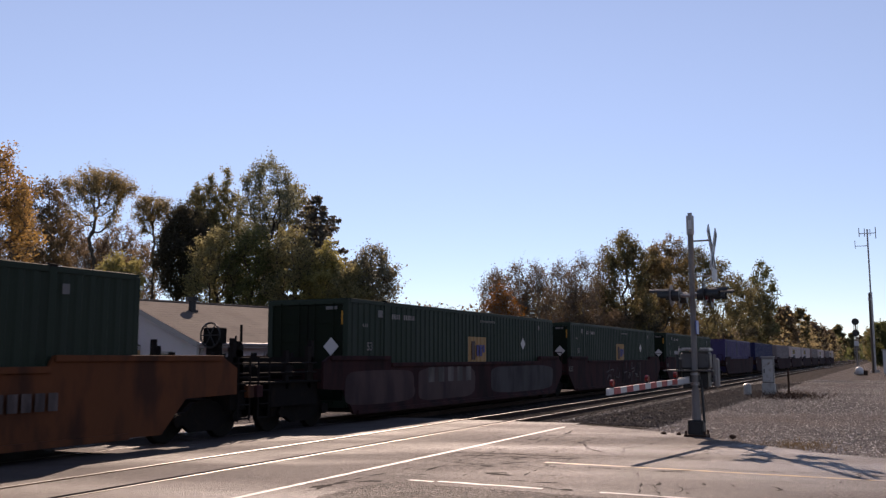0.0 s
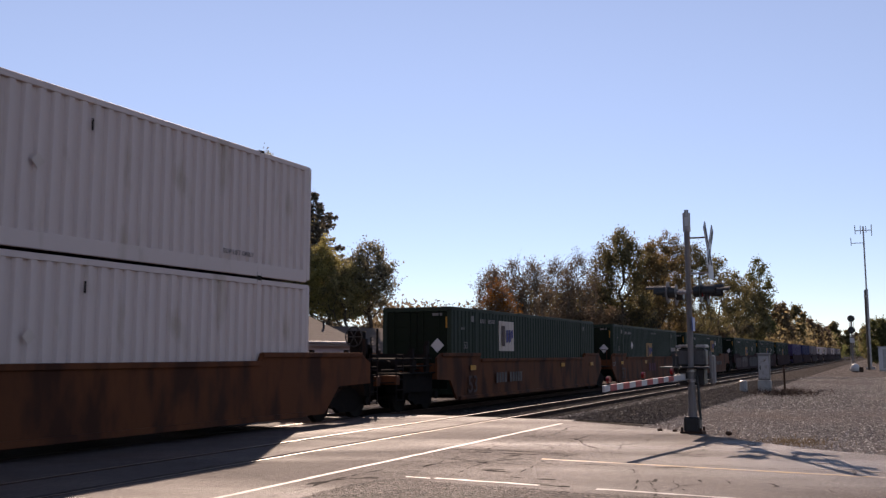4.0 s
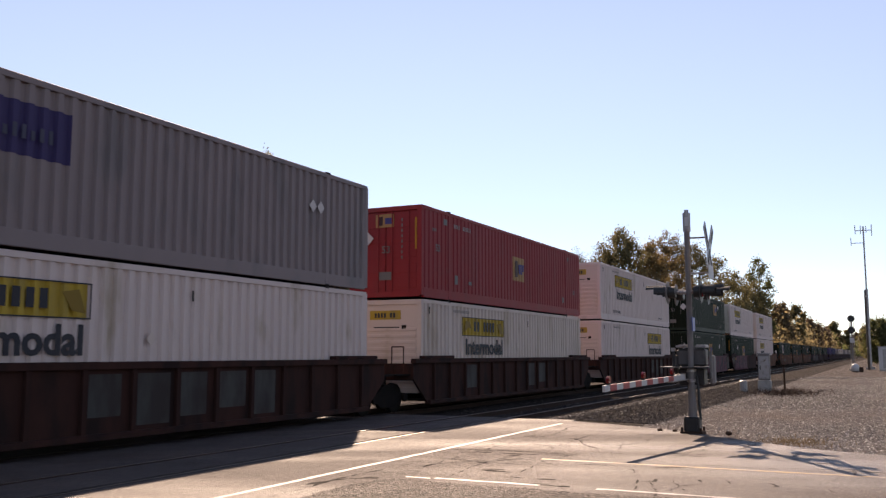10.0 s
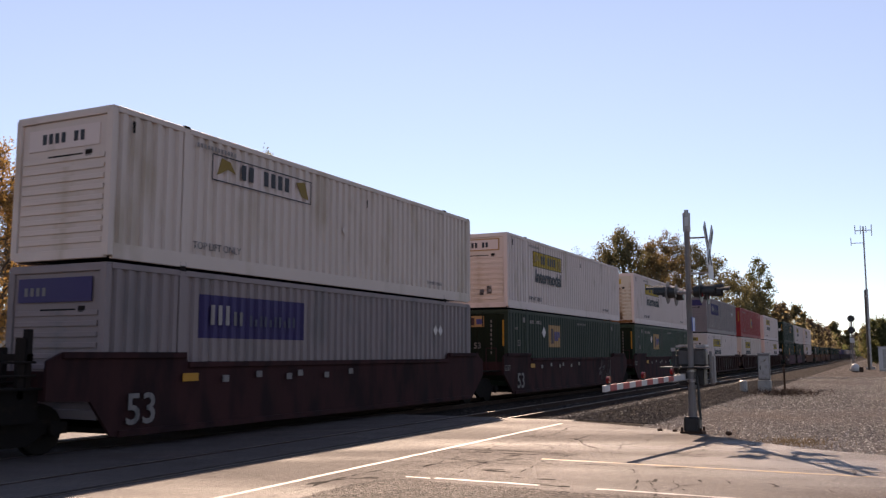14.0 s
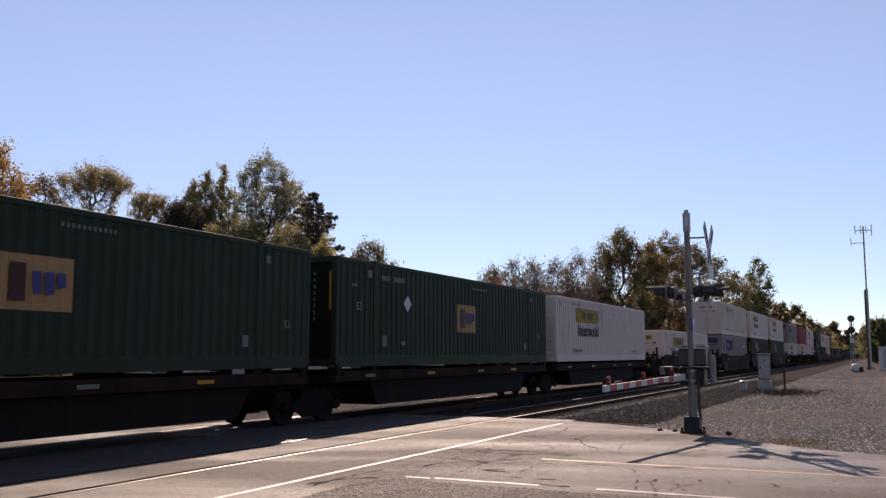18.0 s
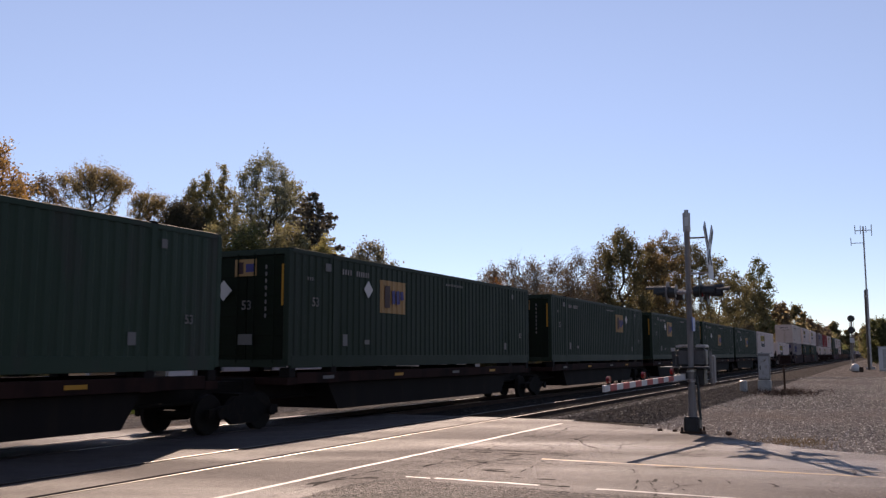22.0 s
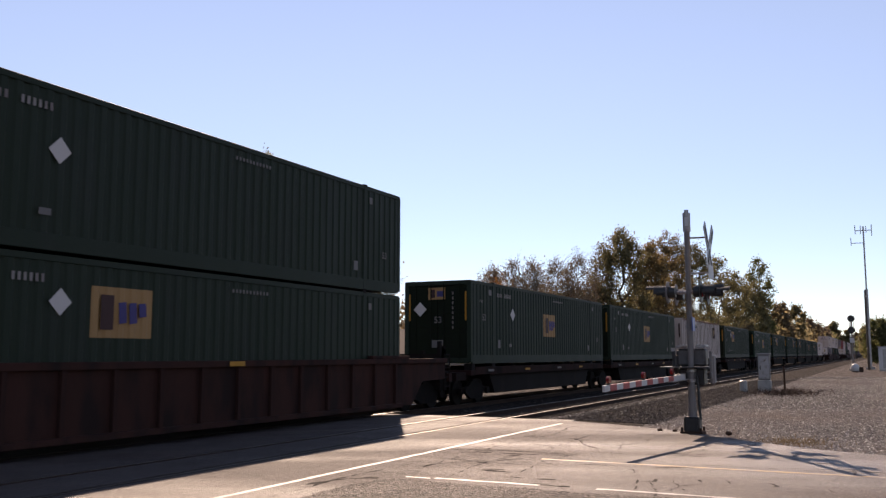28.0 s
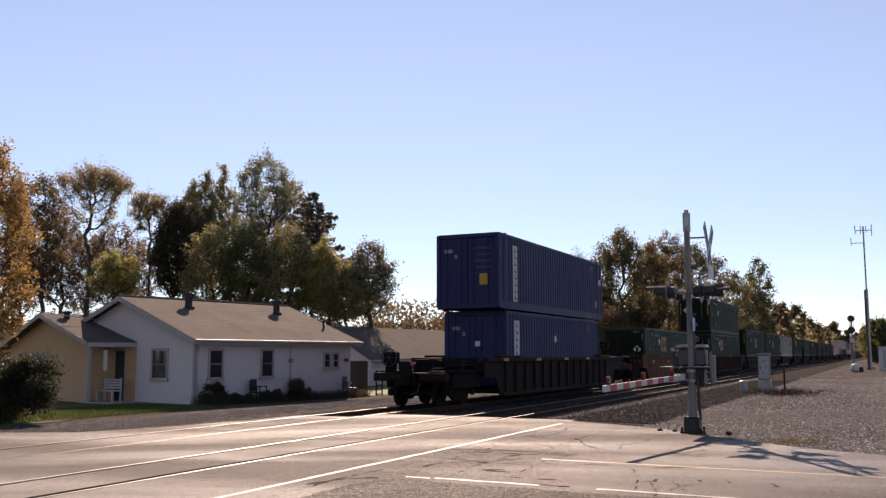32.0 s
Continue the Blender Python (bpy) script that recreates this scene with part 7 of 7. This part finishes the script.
def spine_car(s_rear, s_front, rear, front, label):
    """A skeleton car: centre sill, cross arms with pads under the container, and trucks."""
    c = P["spine"]
    mid, h = (s_rear + s_front) / 2, (s_front - s_rear) / 2
    ob = thing("spine_car", pose(0, TRACK_Y, 0), label, "spine car", "cars of the train")
    part("centre_sill", cached("centre_sill:%.2f" % h, lambda: boxes((-h - 0.4, h + 0.4, -0.33, 0.33, 0.62, 1.16)), P["dark_steel"], 0.02), None, ob)
    # added dark block in place of the shade under the car
    def shade_block():
        bm = bmesh.new()
        prism(bm, [(-h + 2.0, 1.0), (h - 2.0, 1.0), (h - 2.5, 0.32), (-h + 2.5, 0.32)], -1.12, 1.12)
        return bm
    part("belly_sill", cached("belly_sill:%.2f" % h, shade_block, P["dark_steel"]), None, ob)
    for x in (-h + 0.2, -h + 2.0, h - 2.0, h - 0.2):
        part("cross_arm", cached("cross_arm", lambda: boxes((-0.2, 0.2, -1.3, 1.3, 1.0, 1.18)), c, 0.015), None, ob, at=pose(x, 0, 0))
        for sgn in (-1, 1):
            part("pedestal", cached("pedestal:%d" % sgn, lambda: boxes((-0.13, 0.13, min(sgn * 1.0, sgn * 1.3), max(sgn * 1.0, sgn * 1.3), 1.181, 1.41)), P["dark_steel"], 0.015), None, ob, at=pose(x, 0, 0))
    for x in (-h + 5, -1, 3):
        part("support_pad", cached("support_pad", lambda: boxes((-0.15, 0.15, -0.9, 0.9, 1.162, 1.36)), P["dark_steel"]), None, ob, at=pose(x, 0, 0))
    for sgn in (-1, 1):
        part("side_walk", cached("side_walk:%.2f%d" % (h, sgn), lambda: boxes((-h + 0.4, h - 0.4, min(sgn * 0.95, sgn * 1.3), max(sgn * 0.95, sgn * 1.3), 1.02, 1.29)), c, 0.01), None, ob)
    for i, x in enumerate((-h + 1.5, -h + 5.2, 1.0, h - 4.0)):
        part("reflector", boxes((x, x + 0.5, -1.312, -1.301, 1.12, 1.2)), P["reflector"] if i % 2 else MARK, ob)
    part("brake_pipe", tubes([((-h, -0.6, 0.7), (h, -0.6, 0.7), 0.04)], 6), M["truck"], ob)
    part("air_reservoir", tubes([((-1.5, -0.75, 0.75), (0.2, -0.75, 0.75), 0.17)], 12), M["truck"], ob)
    part("brake_cylinder", tubes([((2.5, -0.7, 0.75), (3.4, -0.7, 0.75), 0.2)], 12), M["truck"], ob)
    for which, sgn in ((rear, -1), (front, 1)):
        if which == "end":
            truck(ob, sgn * (h - 0.9))
            x0 = sgn * (h + 0.4)
            part("end_sill", boxes((min(x0, x0 + sgn * 0.8), max(x0, x0 + sgn * 0.8), -1.3, 1.3, 0.85, 1.12)), c, ob, bevel=0.01)
            part("coupler", boxes((min(x0 + sgn * 0.8, x0 + sgn * 1.5), max(x0 + sgn * 0.8, x0 + sgn * 1.5), -0.15, 0.15, 0.74, 1.0)), M["truck"], ob, bevel=0.02)
        else:
            part("articulation", boxes((min(sgn * h, sgn * (h + which)), max(sgn * h, sgn * (h + which)), -0.3, 0.3, 0.7, 1.1)), M["truck"], ob)
            if sgn < 0:
                truck(ob, -(h + which))
    MOVING.append((ob, mid))
    return ob


def graffiti(car, x0, x1, z0, z1, material, seed, n=7):
    """Sprayed ground over a car's side with uneven ends, and angular dark gaps outlined pale on it; or pale strokes alone."""
    rnd = random.Random(seed)
    strong = material == P["graffiti_pink"]
    if strong:
        m = 8
        left = [(x0 - 0.5 + 0.8 * i / m + 0.16 * noise.noise((i * 0.9, seed, 0)), i / m) for i in range(m + 1)]
        right = [(x1 + 0.22 * noise.noise((i * 0.9, seed, 5)), i / m) for i in range(m + 1)]
        for low, top, y_ in ((0.362, 1.468, -1.434), (0.25, 0.355, -1.494), (1.475, 1.58, -1.494)):
            at_ = lambda f: low + (top - low) * f
            cut = (lambda q: [(x, at_(f)) for x, f in q]) if y_ > -1.45 else (lambda q: [(q[0 if low < 1 else -1][0], at_(f)) for f in (0, 1)])
            bm = bmesh.new()
            prism(bm, cut(left) + cut(right)[::-1], y_ - 0.004, y_ + 0.002)
            part("graffiti", bm, material, car, "magenta sprayed graffiti")
        z0, z1 = 0.37, 1.46
    w = (x1 - x0) / n
    for i in range(n):
        a_, hgt = x0 + w * (i + 0.06), z1 - z0
        u = lambda f: a_ + w * 0.88 * f + rnd.uniform(-0.04, 0.04) * w
        v = lambda f: min(z1, max(z0, z0 + hgt * f + (rnd.uniform(-0.03, 0.03) if 0 < f < 1 else 0)))
        if (i + seed) % 3 == 0:
            shape = [(u(0), v(0.52)), (u(0.38), v(0.6)), (u(0.52), v(1)), (u(0.66), v(1)), (u(0.56), v(0.6)), (u(1), v(0.68)), (u(0.96), v(0.56)), (u(0.58), v(0.46)), (u(0.52), v(0)), (u(0.42), v(0)), (u(0.42), v(0.4)), (u(0.02), v(0.18)), (u(0.0), v(0.26)), (u(0.3), v(0.46))]
        elif (i + seed) % 3 == 1:
            shape = [(u(0.05), v(0)), (u(0.0), v(0.4)), (u(0.4), v(0.36)), (u(0.55), v(0.72)), (u(0.62), v(1)), (u(0.95), v(1)), (u(0.9), v(0)), (u(0.8), v(0)), (u(0.78), v(0.5)), (u(0.6), v(0.24)), (u(0.12), v(0.3)), (u(0.14), v(0))]
        else:
            shape = [(u(0.1), v(0)), (u(0.2), v(0.5)), (u(0.1), v(1)), (u(0.3), v(1)), (u(0.36), v(0.62)), (u(0.75), v(0.66)), (u(0.9), v(1)), (u(1.0), v(1)), (u(0.86), v(0.5)), (u(0.4), v(0.46)), (u(0.3), v(0))]
        if strong:
            bm = bmesh.new()
            prism(bm, shape, -1.4415, -1.4375)
            part("graffiti_letter", bm, SPRAYED_DARK, car, "dark sprayed outline")
        bm = bmesh.new()
        for (xa, za), (xb, zb) in zip(shape, shape[1:] + shape[:1]):
            if abs(za - zb) > 0.02 and rnd.random() < (0.55 if strong else 0.75):
                tube(bm, (xa, -1.439, za), (xb, -1.439, zb), 0.016 if strong else 0.026, seg=5)
        if bm.verts:
            part("graffiti_stroke", bm, material if not strong else PATCH_PALE, car)
        else:
            bm.free()


DUSTY_PINK = paint("sprayed_dusty_pink", (0.075, 0.045, 0.046), 0.6, ((0.035, 0.018, 0.02), 0.8, 1.6), 0.4, 0.12)
DUSTY_GREY = paint("sprayed_dusty_grey", (0.055, 0.05, 0.055), 0.6, ((0.03, 0.02, 0.022), 0.8, 1.6), 0.4, 0.12)
BLOTCH = paint("sprayed_tan", (0.085, 0.062, 0.056), 0.6, ((0.04, 0.022, 0.018), 0.8, 3.0), 0.4, 0.12)
SPRAYED_DARK = paint("sprayed_dark", (0.036, 0.011, 0.02), 0.6, ((0.03, 0.012, 0.02), 0.5, 2.0), 0.3, 0.15)
PATCH_PALE = paint("sprayed_outline", (0.16, 0.14, 0.16), 0.6, ((0.07, 0.03, 0.05), 0.6, 3.0), 0.3, 0.15)
MOVING = []
HI, LO, MID, DECK = 3.49, 0.40, 0.53, 1.40
YW = "yellow-brown smooth-sided well car on grimy trucks"
GW = "dark well car with sprayed graffiti along its side"
BW = "brown ribbed well car on grimy trucks"
OW = "dark oxide-red smooth well car"
GC = "dark green corrugated container with tan badge and white diamond"
WC = "white corrugated container with yellow sign panel"

# cars ahead, far up the line at the start
AHEAD = [(336.1, "green", "badged"), (359.5, "purple", "plain"), (379.5, "blue", "plain"), (400.5, "grey", "plain"), (419.5, "white", "yellow_sign"), (439.5, "white", "yellow_sign"),
         (459.5, "grey", "plain"), (479.5, "white", "yellow_sign"), (499.5, "grey", "plain"), (519.5, "white_b", "yellow_sign")]
for s, col, lk in AHEAD:
    container(s, LO, col, lk, label={"green": GC, "purple": "purple corrugated container low in a well car", "blue": "dark blue corrugated container low in a well car", "grey": "grey corrugated container low in a well car"}.get(col, WC))
    well_car(s, s + 16.154, "smooth", "dark_car", 1.9, 1.9, OW)
container(316.65, LO, "green", "badged_mixed", label=GC)
g_ = well_car(316.65, 332.8, "smooth", "dark_car", 1.25, 1.6, GW)
graffiti(g_, -3, 4, 0.4, 1.5, P["graffiti_faded"], 3, 5)
container(298.1, LO, "green", "badged_mixed", label=GC)
g_ = well_car(298.1, 314.25, "smooth", "dark_car", "end", 1.25, GW, reflect=())
for x0, x1, z0, z1, colour, words in ((-8.4, -4.6, 0.45, 1.42, DUSTY_PINK, "faded dusty pink sprayed patch"), (-4.4, -0.3, 0.4, 1.46, DUSTY_PINK, "faded pink sprayed block"), (1.1, 7.6, 0.42, 1.45, DUSTY_GREY, "faded grey rounded sprayed patch")):
    bm = bmesh.new()
    rim = [((x0 + x1) / 2 + (x1 - x0) / 2 * math.copysign(abs(math.cos(k)) ** 0.45, math.cos(k)) * (1 + 0.05 * noise.noise((k, x0, 0))), (z0 + z1) / 2 + (z1 - z0) / 2 * math.copysign(abs(math.sin(k)) ** 0.4, math.sin(k)) * (0.94 + 0.06 * noise.noise((k * 2, x0, 3)))) for k in [6.2832 * i / 48 for i in range(48)]]
    prism(bm, rim, -1.437, -1.432)
    part("graffiti", bm, colour, g_, words)
pieces("graffiti_letter", [(-3.7 + 0.68 * i, -3.3 + 0.68 * i, -1.4405, -1.4365, 0.98, 1.44) for i in range(5)], P["graffiti_faded"], g_, "pale sprayed block letter")
# yellow three-unit car
for s, r_, f_, lk in ((274.6, 2.05, "end", "badged_front"), (255.15, 1.85, 2.05, "badged"), (235.45, "end", 1.85, "badged_pale")):
    container(s, LO, "green", lk, label=GC)
    y_ = well_car(s, s + 16.154, "smooth", "yellow_car", r_, f_, YW, "53", (-7.3, -2.0) if r_ != "end" else (-7.0, 2.5, 6.8))
    if s == 255.15:
        pieces("stencil", [(-1.0 + 0.62 * i, -0.55 + 0.62 * i, -1.505, -1.497, 0.75, 1.2) for i in range(3)], P["graffiti_pink"], y_, "faded maroon stencil")
    else:
        x0 = 3.6 if s > 260 else -4.75
        pieces("stencil", [(x0 + 0.26 * i, x0 + 0.43 * i - 0.17 * i + 0.19, -1.505, -1.497, 0.72 if s < 260 else 0.85, 1.08 if s < 260 else 1.15) for i in range(10) if i != 4], P["graffiti_faded"], y_, "pale stencil bars")
# white stacks in a graffitied car
for s, r_, f_ in ((211.15, 1.6, "end"), (191.83, 1.75, 1.6), (172.17, "end", 1.75)):
    g_ = well_car(s, s + 16.154, "smooth", "yellow_car" if s > 210 else "brown_car", r_, f_, GW if s < 210 else YW, "", (-7.2,), True)
    if s < 200:
        graffiti(g_, -6.7 if s > 180 else -1.9, 1.2 if s > 180 else 7.3, 0.36, 1.5, P["graffiti_pink"], int(s), 5)
        x_ = -8.3 if s > 180 else 7.55
        part("sprayed_patch", boxes((x_, x_ + 1.25, -1.438, -1.432, 0.85 if s > 180 else 0.45, 1.44)), BLOTCH, g_, "blotched tan and pale sprayed patch")
    if s < 180:
        pieces("number_bar", [(-5.1 + 0.24 * i, -4.95 + 0.24 * i, -1.445, -1.437, 0.78, 1.06) for i in range(11) if i != 4], P["graffiti_grey"], g_)
container(211.15, MID, "white", "yellow_sign", label=WC)
container(211.15, HI, "white", "yellow_sign", label=WC)
container(191.83, MID, "green", "badged", label=GC)
container(191.83, HI, "white", "yellow_sign", label=WC + ", rusty at its end", rust=3)
container(172.17, MID, "green", "badged_mixed", label=GC)
container(172.17, HI, "green", "badged_front", label=GC)
# brown ribbed three-unit car
for s, r_, f_ in ((148.54, 1.75, "end"), (128.88, 1.62, 1.75), (109.5, "end", 1.62)):
    b_ = well_car(s, s + 16.154, "ribbed", "brown_car", r_, f_, BW, "", (), True)
    step = (2 * 8.077 - 1.1) / 13
    for i in {148.54: (8, 9, 10), 128.88: (2, 7, 8), 109.5: (5, 6, 7, 8, 9)}[s]:
        x = -8.077 + 0.55 + (i + 0.5) * step
        part("painted_panel", boxes((x - 0.44, x + 0.42 - 0.1 * (i % 2), -1.436, -1.432, 0.42 + 0.1 * (i % 3), 1.38)), PATCH, b_, "faded sprayed patch")
container(148.54, MID, "white", "yellow_sign", label=WC, extra=1.81)
container(148.54, HI, "white", "yellow_sign", label=WC)
container(128.88, MID, "white_b", "yellow_sign", label=WC + ", grimy", extra=-5.1, rust=1)
container(128.88, HI, "red", "badged_red", label="red corrugated container with tan badge")
container(109.5, MID, "white", "yellow_sign", label=WC, extra=-5.2)
container(109.5, HI, "grey", "purple_sign", label="grey corrugated container with purple sign panel", extra=-5.8)
# dark oxide three-unit car
for s, r_, f_, num in ((85.77, 1.62, "end", ""), (66.4, 1.72, 1.62, "53"), (46.8, "end", 1.72, "53")):
    o_ = well_car(s, s + 16.154, "smooth", "dark_car", r_, f_, OW, num, (-6.2,), True)
    if s > 80:
        graffiti(o_, 0.4, 2.9, 0.5, 1.4, P["graffiti_green"], 8, 3)
    elif s > 60:
        graffiti(o_, 3.4, 5.6, 0.5, 1.45, P["graffiti_faded"], 9, 2)
    pieces("marking", [(-5.0 + 0.9 * i + 0.23 * (i % 3), -4.8 + 0.9 * i + 0.23 * (i % 3), -1.505, -1.497, 1.16 + 0.07 * (i % 2), 1.3 + 0.07 * (i % 2)) for i in range(6)], NUMBER, o_)
container(85.77, MID, "green_b", "badged_left", label=GC, extra=0.35)
container(85.77, HI, "white", "yellow_sign", label=WC + ", rust streaks on its end", rust=3)
container(66.4, MID, "green", "badged_left", label=GC, extra=0.3)
container(66.4, HI, "white", "yellow_sign", label=WC + " and outlined end sign", end="outlined", rust=1)
container(46.8, MID, "grey", "purple_sign", label="grey corrugated container with purple sign panel", extra=-5.5)
container(46.8, HI, "white_b", "plain_sign", label="white corrugated container with outlined sign panel", rust=1)
# single ribbed car with one white container low in it
container(23.4, LO, "white", "yellow_sign", label=WC, extra=-5.2)
well_car(23.4, 39.55, "ribbed", "brown_car", "end", "end", BW)
# spine cars with one container each
SPINE = [(2.07, "white", "yellow_sign"), (-15.42, "green", "badged"), (-32.76, "green", "badged"), (-50.1, "green", "badged_left"), (-68.8, "green", "badged_front"), (-87.75, "green", "badged_left"), (-106.36, "green_b", "badged"),
         (-127.16, "green", "badged_left"), (-146.1, "trailer", "trailer"), (-164.9, "green", "badged"), (-182.53, "green", "badged")]
for i, (s, col, lk) in enumerate(SPINE):
    container(s, DECK, col, lk, label={"yellow_sign": WC, "trailer": "white smooth-sided container with upright ribs"}.get(lk, GC), extra={"yellow_sign": -5.2}.get(lk))
    prev, nxt = (SPINE[i + 1][0] + 16.154 if i + 1 < len(SPINE) else None), (SPINE[i - 1][0] if i else None)
    rear = "end" if prev is None or s - prev > 4 else (s - prev) / 2
    front = "end" if nxt is None or nxt - s - 16.154 > 4 else (nxt - s - 16.154) / 2
    spine_car(s, s + 16.154, rear, front, "rust-red spine car carrying one container")
container(-203.75, MID, "green", "badged_left", label=GC, extra=0.36)
container(-203.75, HI, "green", "badged_plain", label="dark green corrugated container with white diamond")
well_car(-203.75, -187.6, "ribbed", "brown_car", "end", "end", BW, "", (-8.0, 0.2), True)
container(-226.73, LO, "green_b", "badged_left", label=GC)
y_ = well_car(-226.73, -210.58, "smooth", "yellow_car", "end", "end", YW, "", (-7.2, -3.0, 2.5, 7.4))
graffiti(y_, 2.9, 5.6, 0.85, 1.4, P["graffiti_grey"], 12, 3)
container(-248.745, MID, "blue", "name_strip", 12.19, height=2.84, label="dark blue corrugated container with white name strip")
container(-249.45, 3.43, "blue", "name_strip", 13.6, height=2.86, label="dark blue corrugated container with white name strip")
last = well_car(-249.8, -235.45, "ribbed", "black_car", "end", "end", "black ribbed well car, last of the train", "", (-7.0, -3.5, 0.0, 3.2), True, 2.6, 2.95, 1.62)
eot = part("end_of_train_device", boxes((-11.8, -11.55, -0.2, 0.2, 1.0, 1.5)), P["dark_steel"], last, "end-of-train marker box with a red lamp", bevel=0.02)
part("marker_lamp", tubes([((-11.81, -0.3, 1.42), (-11.65, -0.3, 1.42), 0.07)], 12), M["lens_red"], eot)
part("marker_pole", tubes([((-11.65, -0.3, 0.6), (-11.65, -0.3, 1.4), 0.03)], 6), P["dark_steel"], eot)


def ahead(t):
    """How far the train has come at t seconds."""
    u = t - 16
    return 17.483175 * u + 0.012153 * u ** 2 - 7.2763e-5 * u ** 3 - 4.41098e-5 * u ** 4 + 3.95946e-7 * u ** 5 + 0.117 * max(0.0, 3.6 - t) ** 2


def motions():
    for ob, s in MOVING:
        z = ob.location.z
        walk(ob, [(t, pose(s + ahead(t), TRACK_Y, z)) for t in range(33)])


motions()
